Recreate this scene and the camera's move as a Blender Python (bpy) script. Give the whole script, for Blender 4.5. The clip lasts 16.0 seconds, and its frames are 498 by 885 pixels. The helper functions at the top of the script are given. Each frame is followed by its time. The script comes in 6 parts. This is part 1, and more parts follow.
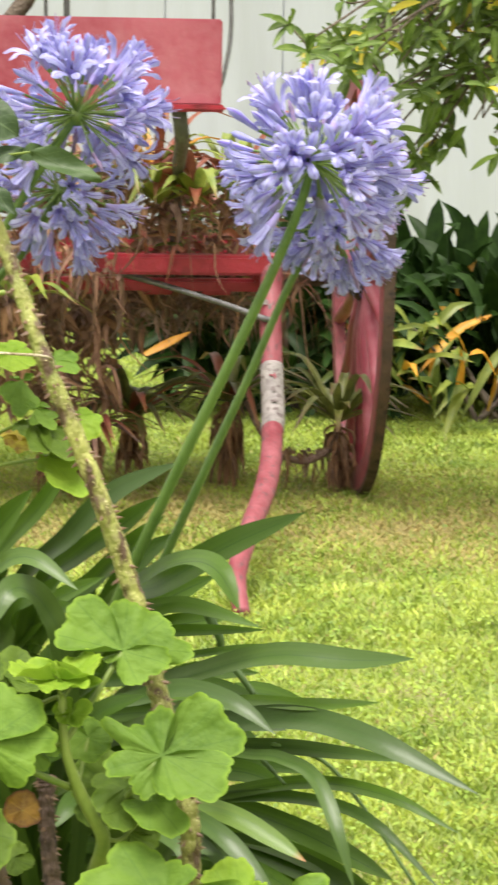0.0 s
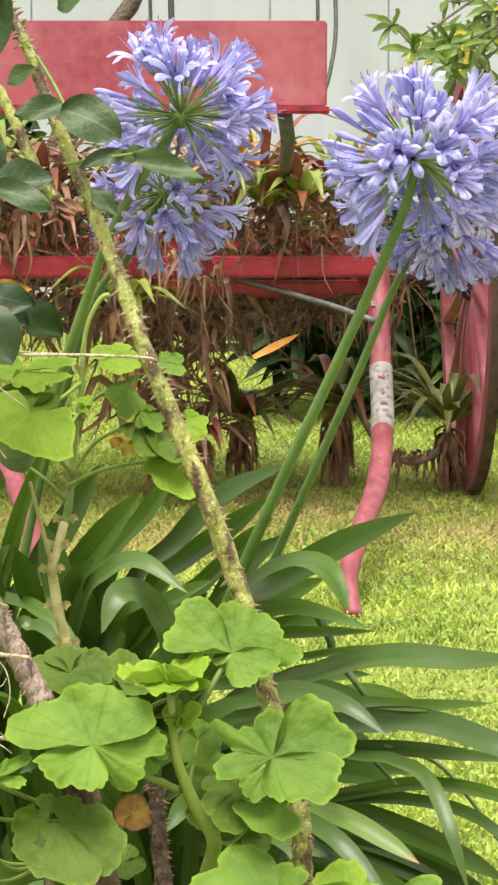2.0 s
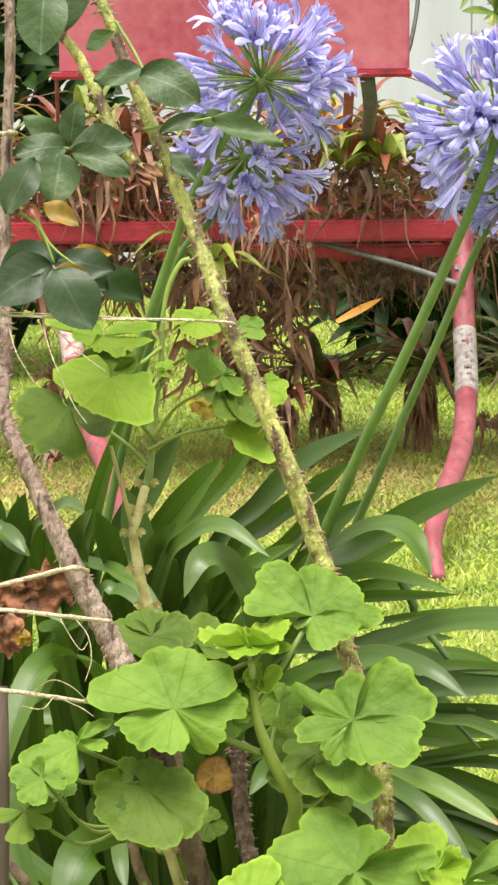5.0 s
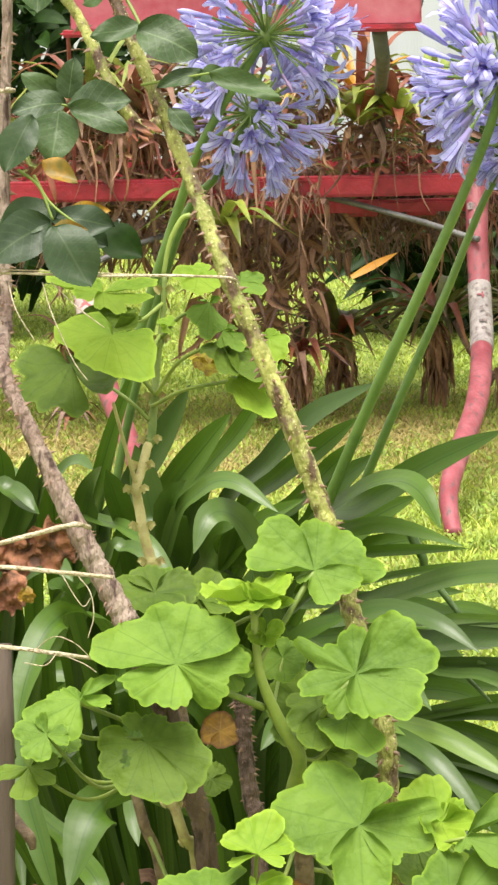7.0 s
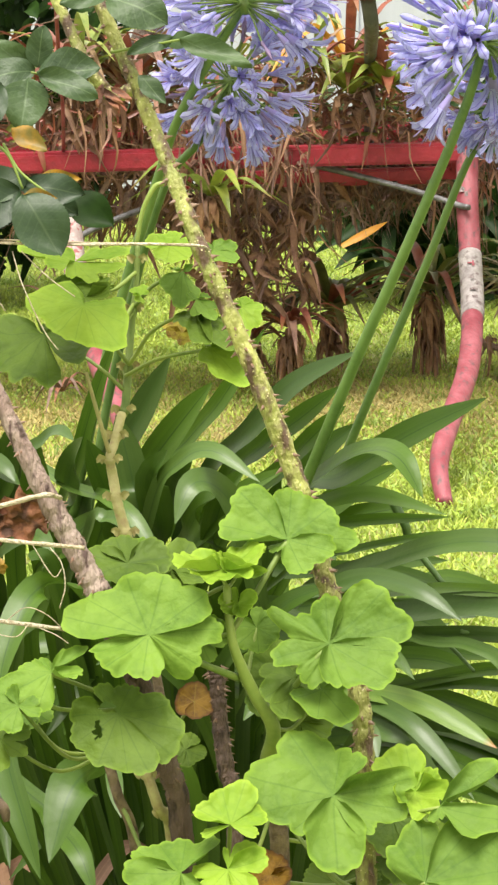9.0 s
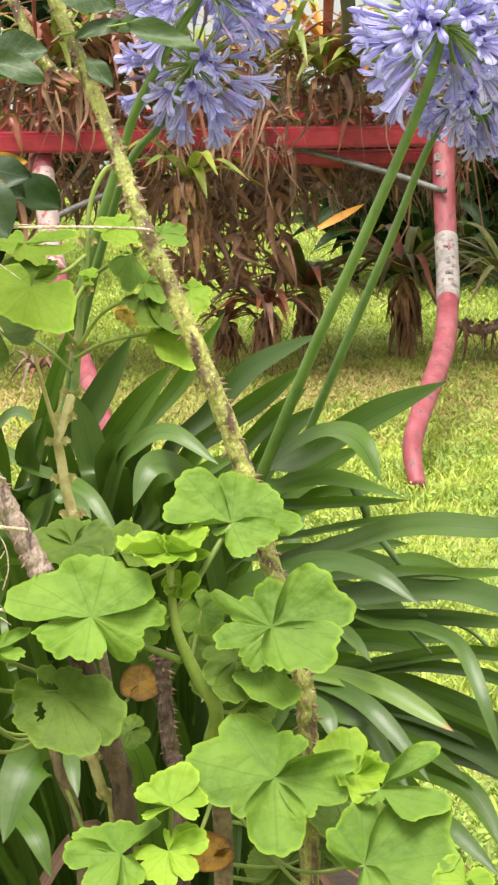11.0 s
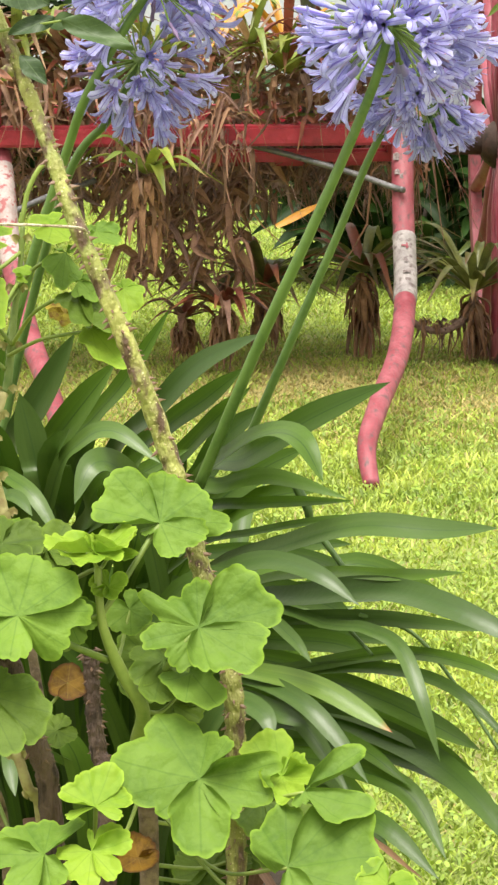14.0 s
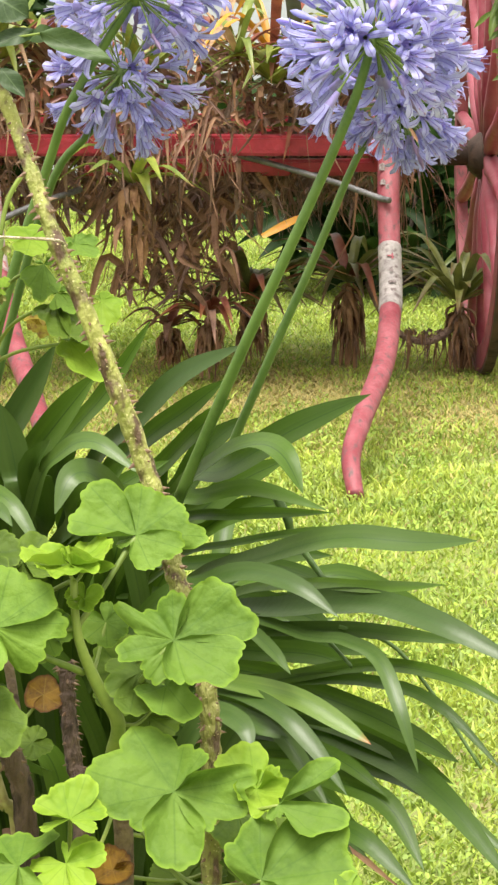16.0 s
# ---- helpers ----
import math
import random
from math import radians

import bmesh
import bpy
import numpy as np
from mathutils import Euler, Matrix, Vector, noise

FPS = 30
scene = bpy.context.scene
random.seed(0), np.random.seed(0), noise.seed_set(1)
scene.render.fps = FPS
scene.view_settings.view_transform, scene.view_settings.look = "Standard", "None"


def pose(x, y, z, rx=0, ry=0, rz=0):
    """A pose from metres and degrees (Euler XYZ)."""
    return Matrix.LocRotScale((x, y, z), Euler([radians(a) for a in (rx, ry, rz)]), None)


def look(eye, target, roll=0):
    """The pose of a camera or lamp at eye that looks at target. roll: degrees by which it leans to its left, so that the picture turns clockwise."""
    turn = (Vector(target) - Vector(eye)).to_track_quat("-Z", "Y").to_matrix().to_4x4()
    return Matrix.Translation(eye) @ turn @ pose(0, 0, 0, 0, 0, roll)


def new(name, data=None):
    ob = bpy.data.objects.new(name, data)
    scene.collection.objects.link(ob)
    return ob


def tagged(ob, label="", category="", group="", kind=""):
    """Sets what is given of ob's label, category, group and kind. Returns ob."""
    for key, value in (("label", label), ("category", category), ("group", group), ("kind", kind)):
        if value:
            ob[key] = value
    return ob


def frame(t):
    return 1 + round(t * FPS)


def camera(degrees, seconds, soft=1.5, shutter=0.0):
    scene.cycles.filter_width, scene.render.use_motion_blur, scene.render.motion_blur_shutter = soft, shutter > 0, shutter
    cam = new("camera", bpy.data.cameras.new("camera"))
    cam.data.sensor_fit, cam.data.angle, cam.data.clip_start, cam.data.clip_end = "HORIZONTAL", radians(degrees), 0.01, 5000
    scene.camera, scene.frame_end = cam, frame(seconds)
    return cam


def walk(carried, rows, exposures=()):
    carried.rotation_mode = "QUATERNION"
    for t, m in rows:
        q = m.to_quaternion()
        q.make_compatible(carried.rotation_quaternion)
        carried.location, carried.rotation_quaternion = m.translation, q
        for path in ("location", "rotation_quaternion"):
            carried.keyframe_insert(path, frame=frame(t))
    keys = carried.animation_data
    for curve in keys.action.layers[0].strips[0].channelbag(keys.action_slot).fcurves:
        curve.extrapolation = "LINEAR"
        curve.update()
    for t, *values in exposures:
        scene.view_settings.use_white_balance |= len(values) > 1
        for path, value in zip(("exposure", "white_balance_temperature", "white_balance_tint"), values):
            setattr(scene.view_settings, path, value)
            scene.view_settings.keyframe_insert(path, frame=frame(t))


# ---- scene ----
# ---- the camera and its way ----
cam = camera(10.0, 16.0, soft=2.5, shutter=0.5)
PATH = [
    (0, (-0.0274, -0.0079, 1.3547), (0.5044, 6.9021, 0.3707), 1.03),
    (0.1, (-0.0273, -0.0072, 1.3545), (0.465, 6.9062, 0.3747), 0.92),
    (0.3, (-0.0271, -0.0065, 1.3544), (0.4277, 6.91, 0.3785), 0.81),
    (0.5, (-0.027, -0.0059, 1.3542), (0.3949, 6.9134, 0.3819), 0.72),
    (1, (-0.026, -0.0038, 1.3533), (0.3311, 6.9198, 0.3855), 0.44),
    (1.5, (-0.0248, -0.0014, 1.3522), (0.2837, 6.9239, 0.3801), 0.22),
    (2, (-0.024, 0.0009, 1.3516), (0.2359, 6.9273, 0.3726), 0.01),
    (2.5, (-0.0235, 0.0016, 1.3516), (0.1905, 6.9284, 0.3649), -0.10),
    (3, (-0.0233, 0.0005, 1.3523), (0.1474, 6.9274, 0.3577), -0.12),
    (3.5, (-0.0232, -0.0011, 1.3529), (0.1111, 6.9248, 0.3456), -0.11),
    (4, (-0.023, -0.0021, 1.353), (0.0791, 6.922, 0.3301), -0.14),
    (4.5, (-0.0223, -0.0015, 1.3522), (0.0507, 6.9201, 0.3104), -0.26),
    (7, (-0.0075, -0.0031, 1.3502), (-0.0097, 6.8988, 0.1822), -1.10),
    (7.5, (-0.0033, -0.0008, 1.3496), (-0.0039, 6.8972, 0.1586), -1.15),
    (8, (0.0003, 0.0011, 1.3494), (-0.0005, 6.8957, 0.1393), -1.23),
    (8.5, (0.0043, 0.0038, 1.3486), (0.0042, 6.8954, 0.1212), -1.35),
    (9, (0.0089, 0.007, 1.3472), (0.0125, 6.8963, 0.1072), -1.40),
    (11.5, (0.0416, 0.001, 1.3495), (0.0989, 6.88, 0.0547), -0.81),
    (12, (0.0467, 0.0026, 1.3489), (0.1204, 6.8805, 0.0492), -0.59),
    (12.5, (0.0505, 0.0063, 1.3484), (0.1396, 6.8838, 0.0474), -0.52),
    (13, (0.0535, 0.0086, 1.3487), (0.1564, 6.8862, 0.049), -0.50),
    (13.5, (0.0561, 0.0077, 1.3496), (0.1735, 6.8852, 0.051), -0.38),
    (14, (0.0583, 0.0057, 1.3505), (0.1866, 6.8836, 0.0551), -0.29),
    (14.5, (0.0602, 0.0047, 1.3511), (0.1985, 6.8831, 0.0596), -0.13),
    (15, (0.062, 0.0036, 1.352), (0.2074, 6.8829, 0.0658), -0.07),
    (15.5, (0.0637, 0.0032, 1.3531), (0.2166, 6.8834, 0.0725), -0.04),
    (16, (0.0654, 0.0039, 1.3539), (0.225, 6.885, 0.079), 0.02),
]
walk(cam, [(t, look(eye, target, roll)) for t, eye, target, roll in PATH], [(0, 0.84), (2.5, 0.86), (4.5, 0.94), (7, 1.03), (9, 1.03), (11.5, 1.01), (16, 0.96)])

# ---- light: bright overcast sky, a wide soft sun almost overhead ----
SUN_UP, SUN_ROUND = radians(73), radians(195)
sky_world = bpy.data.worlds.new("overcast")
scene.world = sky_world
sky_world.use_nodes = True
sky_nodes, sky_links = sky_world.node_tree.nodes, sky_world.node_tree.links
sky = sky_nodes.new("ShaderNodeTexSky")
sky.sky_type = "NISHITA"
sky.sun_disc = False
sky.sun_elevation, sky.sun_rotation = SUN_UP, SUN_ROUND
sky.air_density, sky.dust_density, sky.ozone_density = 1.0, 4.0, 1.0
veil = sky_nodes.new("ShaderNodeMixRGB")
veil.inputs[0].default_value = 0.85
veil.inputs[2].default_value = (8.15, 7.75, 6.65, 1)
sky_links.new(sky.outputs[0], veil.inputs[1])
sky_links.new(veil.outputs[0], sky_nodes["Background"].inputs[0])
sky_nodes["Background"].inputs[1].default_value = 0.100
sun = new("sun", bpy.data.lights.new("sun", "SUN"))
sun.data.energy, sun.data.angle, sun.data.color = 3.6, radians(35), (1, 0.945, 0.85)
sun.matrix_world = look((0, 0, 0), (-math.sin(SUN_ROUND) * math.cos(SUN_UP), -math.cos(SUN_ROUND) * math.cos(SUN_UP), -math.sin(SUN_UP)))


# ---- materials ----
def V(p):
    return np.array(p, float)


def node(m, kind, **values):
    n = m.node_tree.nodes.new(kind)
    for key, value in values.items():
        n.inputs[key].default_value = value
    return n


def mixed(m, fac, a, b, how="MIX"):
    n = m.node_tree.nodes.new("ShaderNodeMixRGB")
    n.blend_type = how
    for socket, v in zip(n.inputs, (fac, a, b)):
        if hasattr(v, "is_linked"):
            m.node_tree.links.new(v, socket)
        else:
            socket.default_value = v if isinstance(v, float) else (*v, 1)
    return n.outputs[0]


def noisy(m, scale, detail=4.0, coord="Object", stretch=(1, 1, 1), lo=0.35, hi=0.65):
    """A noise pattern between 0 and 1 in the thing's own space."""
    tc = m.node_tree.nodes.new("ShaderNodeTexCoord")
    mp = m.node_tree.nodes.new("ShaderNodeMapping")
    mp.inputs["Scale"].default_value = stretch
    m.node_tree.links.new(tc.outputs[coord], mp.inputs[0])
    n = node(m, "ShaderNodeTexNoise", Scale=scale, Detail=detail)
    m.node_tree.links.new(mp.outputs[0], n.inputs["Vector"])
    r = node(m, "ShaderNodeMapRange")
    r.inputs[1].default_value, r.inputs[2].default_value = lo, hi
    m.node_tree.links.new(n.outputs[0], r.inputs[0])
    return r.outputs[0]


def stripes(m, count, sharp=0.75, axis=0):
    """Fine lines along a strap: a wave across the strip's width."""
    tc = m.node_tree.nodes.new("ShaderNodeTexCoord")
    sp = m.node_tree.nodes.new("ShaderNodeSeparateXYZ")
    m.node_tree.links.new(tc.outputs["UV"], sp.inputs[0])
    mul = m.node_tree.nodes.new("ShaderNodeMath")
    mul.operation = "MULTIPLY"
    mul.inputs[1].default_value = count * math.tau
    m.node_tree.links.new(sp.outputs[axis], mul.inputs[0])
    si = m.node_tree.nodes.new("ShaderNodeMath")
    si.operation = "COSINE"
    m.node_tree.links.new(mul.outputs[0], si.inputs[0])
    r = node(m, "ShaderNodeMapRange")
    r.inputs[1].default_value, r.inputs[2].default_value = sharp, 1.0
    m.node_tree.links.new(si.outputs[0], r.inputs[0])
    return r.outputs[0]


def midline(m, width, soft=0.03):
    """1 along the middle of a strip, 0 away from it."""
    tc = m.node_tree.nodes.new("ShaderNodeTexCoord")
    sp = m.node_tree.nodes.new("ShaderNodeSeparateXYZ")
    m.node_tree.links.new(tc.outputs["UV"], sp.inputs[0])
    off = node(m, "ShaderNodeMath")
    off.operation = "SUBTRACT"
    off.inputs[1].default_value = 0.5
    m.node_tree.links.new(sp.outputs[0], off.inputs[0])
    size = node(m, "ShaderNodeMath")
    size.operation = "ABSOLUTE"
    m.node_tree.links.new(off.outputs[0], size.inputs[0])
    r = node(m, "ShaderNodeMapRange")
    r.inputs[1].default_value, r.inputs[2].default_value = width + soft, width
    m.node_tree.links.new(size.outputs[0], r.inputs[0])
    return r.outputs[0]


def feathered(m, pairs):
    """Side veins that run forward from the midrib of a leaf."""
    tc = m.node_tree.nodes.new("ShaderNodeTexCoord")
    sp = m.node_tree.nodes.new("ShaderNodeSeparateXYZ")
    m.node_tree.links.new(tc.outputs["UV"], sp.inputs[0])
    steps = [("SUBTRACT", sp.outputs[0], 0.5), ("ABSOLUTE", None, 0.0), ("MULTIPLY", None, -0.55)]
    last = None
    for how, start, value in steps:
        n = node(m, "ShaderNodeMath")
        n.operation = how
        m.node_tree.links.new(start or last, n.inputs[0])
        n.inputs[1].default_value = value
        last = n.outputs[0]
    for how, value in (("ADD", sp.outputs[1]), ("MULTIPLY", pairs * math.tau), ("COSINE", None)):
        n = node(m, "ShaderNodeMath")
        n.operation = how
        m.node_tree.links.new(last, n.inputs[0])
        if hasattr(value, "is_linked"):
            m.node_tree.links.new(value, n.inputs[1])
        elif value:
            n.inputs[1].default_value = value
        last = n.outputs[0]
    r = node(m, "ShaderNodeMapRange")
    r.inputs[1].default_value, r.inputs[2].default_value = 0.8, 1.0
    m.node_tree.links.new(last, r.inputs[0])
    return r.outputs[0]


def ribs(m):
    """Veins that fan out from the heart of a round leaf and thin towards its edge."""
    tc = m.node_tree.nodes.new("ShaderNodeTexCoord")
    sp = m.node_tree.nodes.new("ShaderNodeSeparateXYZ")
    m.node_tree.links.new(tc.outputs["UV"], sp.inputs[0])
    near = node(m, "ShaderNodeMath")
    near.operation = "PINGPONG"
    near.inputs[1].default_value = 0.5
    m.node_tree.links.new(sp.outputs[0], near.inputs[0])
    off = node(m, "ShaderNodeMath")
    off.operation = "MULTIPLY"
    m.node_tree.links.new(near.outputs[0], off.inputs[0])
    m.node_tree.links.new(sp.outputs[1], off.inputs[1])
    r = node(m, "ShaderNodeMapRange")
    r.inputs[1].default_value, r.inputs[2].default_value = 0.016, 0.003
    m.node_tree.links.new(off.outputs[0], r.inputs[0])
    return r.outputs[0]


def scatter(m):
    """A value of its own for each object and each loose island."""
    a = m.node_tree.nodes.new("ShaderNodeObjectInfo").outputs["Random"]
    b = m.node_tree.nodes.new("ShaderNodeNewGeometry").outputs["Random Per Island"]
    s = m.node_tree.nodes.new("ShaderNodeMath")
    s.operation = "ADD"
    m.node_tree.links.new(a, s.inputs[0])
    m.node_tree.links.new(b, s.inputs[1])
    f = m.node_tree.nodes.new("ShaderNodeMath")
    f.operation = "FRACT"
    m.node_tree.links.new(s.outputs[0], f.inputs[0])
    return f.outputs[0]


def material(name, rough=0.5, metal=0.0, bump=0.0, bump_scale=60.0, glow=0.0, stretch=(1, 1, 1), spec=0.5):
    """A node material; its colour is set with paint()."""
    m = bpy.data.materials.new(name)
    m.use_nodes = True
    p = m.node_tree.nodes["Principled BSDF"]
    p.inputs["Roughness"].default_value, p.inputs["Metallic"].default_value = rough, metal
    p.inputs["Specular IOR Level"].default_value = spec
    if bump:
        b = node(m, "ShaderNodeBump", Strength=bump, Distance=0.004)
        m.node_tree.links.new(noisy(m, bump_scale, 5.0, stretch=stretch, lo=0.25, hi=0.75), b.inputs["Height"])
        m.node_tree.links.new(b.outputs[0], p.inputs["Normal"])
    if glow:
        t = node(m, "ShaderNodeBsdfTranslucent")
        mix = node(m, "ShaderNodeMixShader")
        mix.inputs[0].default_value = glow
        m.node_tree.links.new(p.outputs[0], mix.inputs[1])
        m.node_tree.links.new(t.outputs[0], mix.inputs[2])
        m.node_tree.links.new(mix.outputs[0], m.node_tree.nodes["Material Output"].inputs[0])
        m["through"] = t.name
    return m


def paint(m, colour):
    nodes, links = m.node_tree.nodes, m.node_tree.links
    p = nodes["Principled BSDF"]
    for socket in [p.inputs["Base Color"]] + ([nodes[m["through"]].inputs[0]] if "through" in m else []):
        if hasattr(colour, "is_linked"):
            links.new(colour, socket)
        else:
            socket.default_value = (*colour, 1)
    return m


def netted(m, c, scale, rib):
    """Fine branching veins: a sunken net with tissue puckered up between its threads."""
    warp = node(m, "ShaderNodeTexNoise", Scale=scale * 0.7, Detail=2.0)
    tc = m.node_tree.nodes.new("ShaderNodeTexCoord")
    m.node_tree.links.new(tc.outputs["Object"], warp.inputs["Vector"])
    bent = mixed(m, 0.006, tc.outputs["Object"], warp.outputs["Color"], "ADD")
    cell = node(m, "ShaderNodeTexVoronoi", Scale=scale)
    cell.feature = "DISTANCE_TO_EDGE"
    m.node_tree.links.new(bent, cell.inputs["Vector"])
    r = node(m, "ShaderNodeMapRange")
    r.inputs[1].default_value, r.inputs[2].default_value = 0.0, 0.28
    m.node_tree.links.new(cell.outputs["Distance"], r.inputs[0])
    b = node(m, "ShaderNodeBump", Strength=0.22, Distance=0.0012)
    p = m.node_tree.nodes["Principled BSDF"]
    m.node_tree.links.new(r.outputs[0], b.inputs["Height"])
    if p.inputs["Normal"].is_linked:
        m.node_tree.links.new(p.inputs["Normal"].links[0].from_socket, b.inputs["Normal"])
    m.node_tree.links.new(b.outputs[0], p.inputs["Normal"])
    t = node(m, "ShaderNodeMapRange")
    t.inputs[1].default_value, t.inputs[2].default_value = 0.08, 0.0
    m.node_tree.links.new(cell.outputs["Distance"], t.inputs[0])
    return mixed(m, t.outputs[0], c, mixed(m, 0.07, c, rib))


def leafy(name, dark, light, rough=0.4, glow=0.2, lines=0, tip=None, scale=25.0, vein=None, spec=0.5, pucker=(0.06, 110.0), rib=None, streak=False, vary=1.0, mid=0.012, side=0, net=0.0):
    """Leaf tissue: two greens that drift over the blade or streak along it, lines, a midrib, a value of its own for each leaf."""
    m = material(name, rough, glow=glow, spec=spec, bump=pucker[0], bump_scale=pucker[1])
    if streak:
        c = mixed(m, noisy(m, 4.0, 3.0, "UV", (1, 0.3, 1), 0.2, 0.8), dark, light)
        c = mixed(m, noisy(m, 45.0, 3.0, "UV", (1, 0.03, 1)), c, mixed(m, 0.15, c, light), "MIX")
    else:
        c = mixed(m, noisy(m, scale), dark, light)
        c = mixed(m, noisy(m, scale * 7), c, mixed(m, 0.5, c, light), "MIX")
    low, high = V((0.72, 0.74, 0.78)), V((1.22, 1.18, 1.05))
    each = mixed(m, scatter(m), tuple(1 + vary * (low - 1)), tuple(1 + vary * (high - 1)))
    c = mixed(m, 1.0, c, each, "MULTIPLY")
    if lines:
        c = mixed(m, stripes(m, lines, 0.4), c, mixed(m, 0.35, c, vein or light))
    if vein:
        c = mixed(m, midline(m, mid), c, vein)
    if side:
        c = mixed(m, feathered(m, side), c, mixed(m, 0.3, c, vein))
    if rib:
        c = mixed(m, ribs(m), c, mixed(m, 0.34, c, rib))
    if net:
        c = netted(m, c, net, rib)
    if tip:
        tc = m.node_tree.nodes.new("ShaderNodeTexCoord")
        sp = m.node_tree.nodes.new("ShaderNodeSeparateXYZ")
        m.node_tree.links.new(tc.outputs["UV"], sp.inputs[0])
        r = node(m, "ShaderNodeMapRange")
        r.inputs[1].default_value, r.inputs[2].default_value = tip[1], 1.0
        m.node_tree.links.new(sp.outputs[1], r.inputs[0])
        c = mixed(m, r.outputs[0], c, tip[0])
    return paint(m, c)


def worn(name, a, b, stain, rough=0.55, scale=9.0, amount=(0.55, 0.7), bump=0.3, metal=0.0, stretch=(1, 1, 1), fine=80.0):
    """Paint, metal or wood with broad drift, fine grain and stains."""
    m = material(name, rough, metal, bump, fine, stretch=stretch)
    c = mixed(m, noisy(m, scale, stretch=stretch), a, b)
    c = mixed(m, noisy(m, scale * 8, 6.0, stretch=stretch, lo=0.3, hi=0.8), c, mixed(m, 0.5, c, stain))
    c = mixed(m, noisy(m, scale * 2.3, 8.0, stretch=stretch, lo=amount[0], hi=amount[1]), c, stain)
    return paint(m, c)


def lenticels(m):
    """Pale corky dots on bark."""
    tc = m.node_tree.nodes.new("ShaderNodeTexCoord")
    cell = node(m, "ShaderNodeTexVoronoi", Scale=300.0)
    m.node_tree.links.new(tc.outputs["Object"], cell.inputs["Vector"])
    r = node(m, "ShaderNodeMapRange")
    r.inputs[1].default_value, r.inputs[2].default_value = 0.21, 0.12
    m.node_tree.links.new(cell.outputs["Distance"], r.inputs[0])
    under = m.node_tree.nodes["Principled BSDF"].inputs["Base Color"].links[0].from_socket
    return paint(m, mixed(m, r.outputs[0], under, (0.62, 0.56, 0.30)))


AGA_LEAF = leafy("agapanthus_leaf", (0.029, 0.074, 0.005), (0.080, 0.155, 0.013), 0.42, 0.25, streak=True, vein=(0.03, 0.075, 0.006), spec=0.45)
# Bluish copy of the leaf green, tinted for the sky's sheen on glossy tops.
AGA_PALE_SHEEN = leafy("agapanthus_leaf_bluish", (0.038, 0.082, 0.012), (0.076, 0.136, 0.026), 0.40, 0.15, streak=True, vein=(0.04, 0.086, 0.016), spec=0.5)
AGA_BRIGHT = leafy("agapanthus_leaf_fresh", (0.07, 0.15, 0.016), (0.135, 0.235, 0.034), 0.38, 0.2, streak=True)
AGA_AGED = leafy("agapanthus_leaf_ageing", (0.06, 0.13, 0.02), (0.14, 0.22, 0.04), 0.4, 0.2, streak=True, tip=((0.34, 0.12, 0.03), 0.93))
SCAPE = leafy("flower_stalk", (0.046, 0.102, 0.018), (0.098, 0.176, 0.038), 0.45, 0.0, 6)
PEL_LEAF = leafy("pelargonium_leaf", (0.078, 0.156, 0.017), (0.152, 0.258, 0.036), 0.6, 0.22, scale=22.0, rib=(0.045, 0.11, 0.012), spec=0.2, pucker=(0.3, 90.0), vary=0.6, tip=((0.18, 0.30, 0.03), 0.92), net=105.0)
PEL_YOUNG = leafy("pelargonium_leaf_young", (0.138, 0.258, 0.018), (0.230, 0.350, 0.036), 0.58, 0.26, scale=22.0, rib=(0.09, 0.19, 0.012), spec=0.2, pucker=(0.3, 90.0), vary=0.6, tip=((0.28, 0.42, 0.04), 0.90), net=105.0)
# Deeper green copy that also carries the shade on inner and hanging leaves.
PEL_DEEP_SHADED = leafy("pelargonium_leaf_deep", (0.056, 0.104, 0.010), (0.112, 0.180, 0.022), 0.6, 0.2, scale=22.0, rib=(0.03, 0.07, 0.01), spec=0.2, pucker=(0.3, 90.0), vary=0.7, tip=((0.125, 0.20, 0.02), 0.93), net=105.0)
PEL_YELLOW = leafy("pelargonium_leaf_yellowed", (0.13, 0.06, 0.008), (0.34, 0.18, 0.012), 0.7, 0.12, scale=90.0, rib=(0.40, 0.26, 0.03), pucker=(0.4, 110.0), tip=((0.10, 0.035, 0.008), 0.82))
PEL_MOTTLED = leafy("pelargonium_leaf_mottled", (0.16, 0.06, 0.012), (0.46, 0.40, 0.03), 0.65, 0.2, scale=130.0, pucker=(0.3, 110.0), vary=0.4)
PEL_STEM = leafy("pelargonium_stem", (0.11, 0.185, 0.028), (0.22, 0.29, 0.06), 0.55, 0.0, scale=24.0)
PEL_CORK = worn("pelargonium_corky_stem", (0.30, 0.30, 0.10), (0.47, 0.43, 0.19), (0.26, 0.19, 0.09), 0.7, 40.0, (0.56, 0.7), 0.5)
PEL_WOOD = worn("pelargonium_old_stem", (0.125, 0.085, 0.052), (0.22, 0.165, 0.10), (0.055, 0.035, 0.025), 0.85, 40.0, (0.5, 0.65), 0.8)
ROSE_LEAF = leafy("rose_leaf", (0.032, 0.062, 0.023), (0.061, 0.104, 0.040), 0.5, 0.1, vein=(0.10, 0.15, 0.07), scale=30.0, spec=0.35, pucker=(0.35, 60.0), mid=0.004, side=7)
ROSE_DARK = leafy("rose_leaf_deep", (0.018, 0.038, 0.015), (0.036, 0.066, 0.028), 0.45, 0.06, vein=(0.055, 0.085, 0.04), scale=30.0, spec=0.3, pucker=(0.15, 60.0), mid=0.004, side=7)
ROSE_FADED = leafy("rose_leaf_yellowed", (0.46, 0.23, 0.012), (0.17, 0.13, 0.018), 0.55, 0.15, scale=110.0)
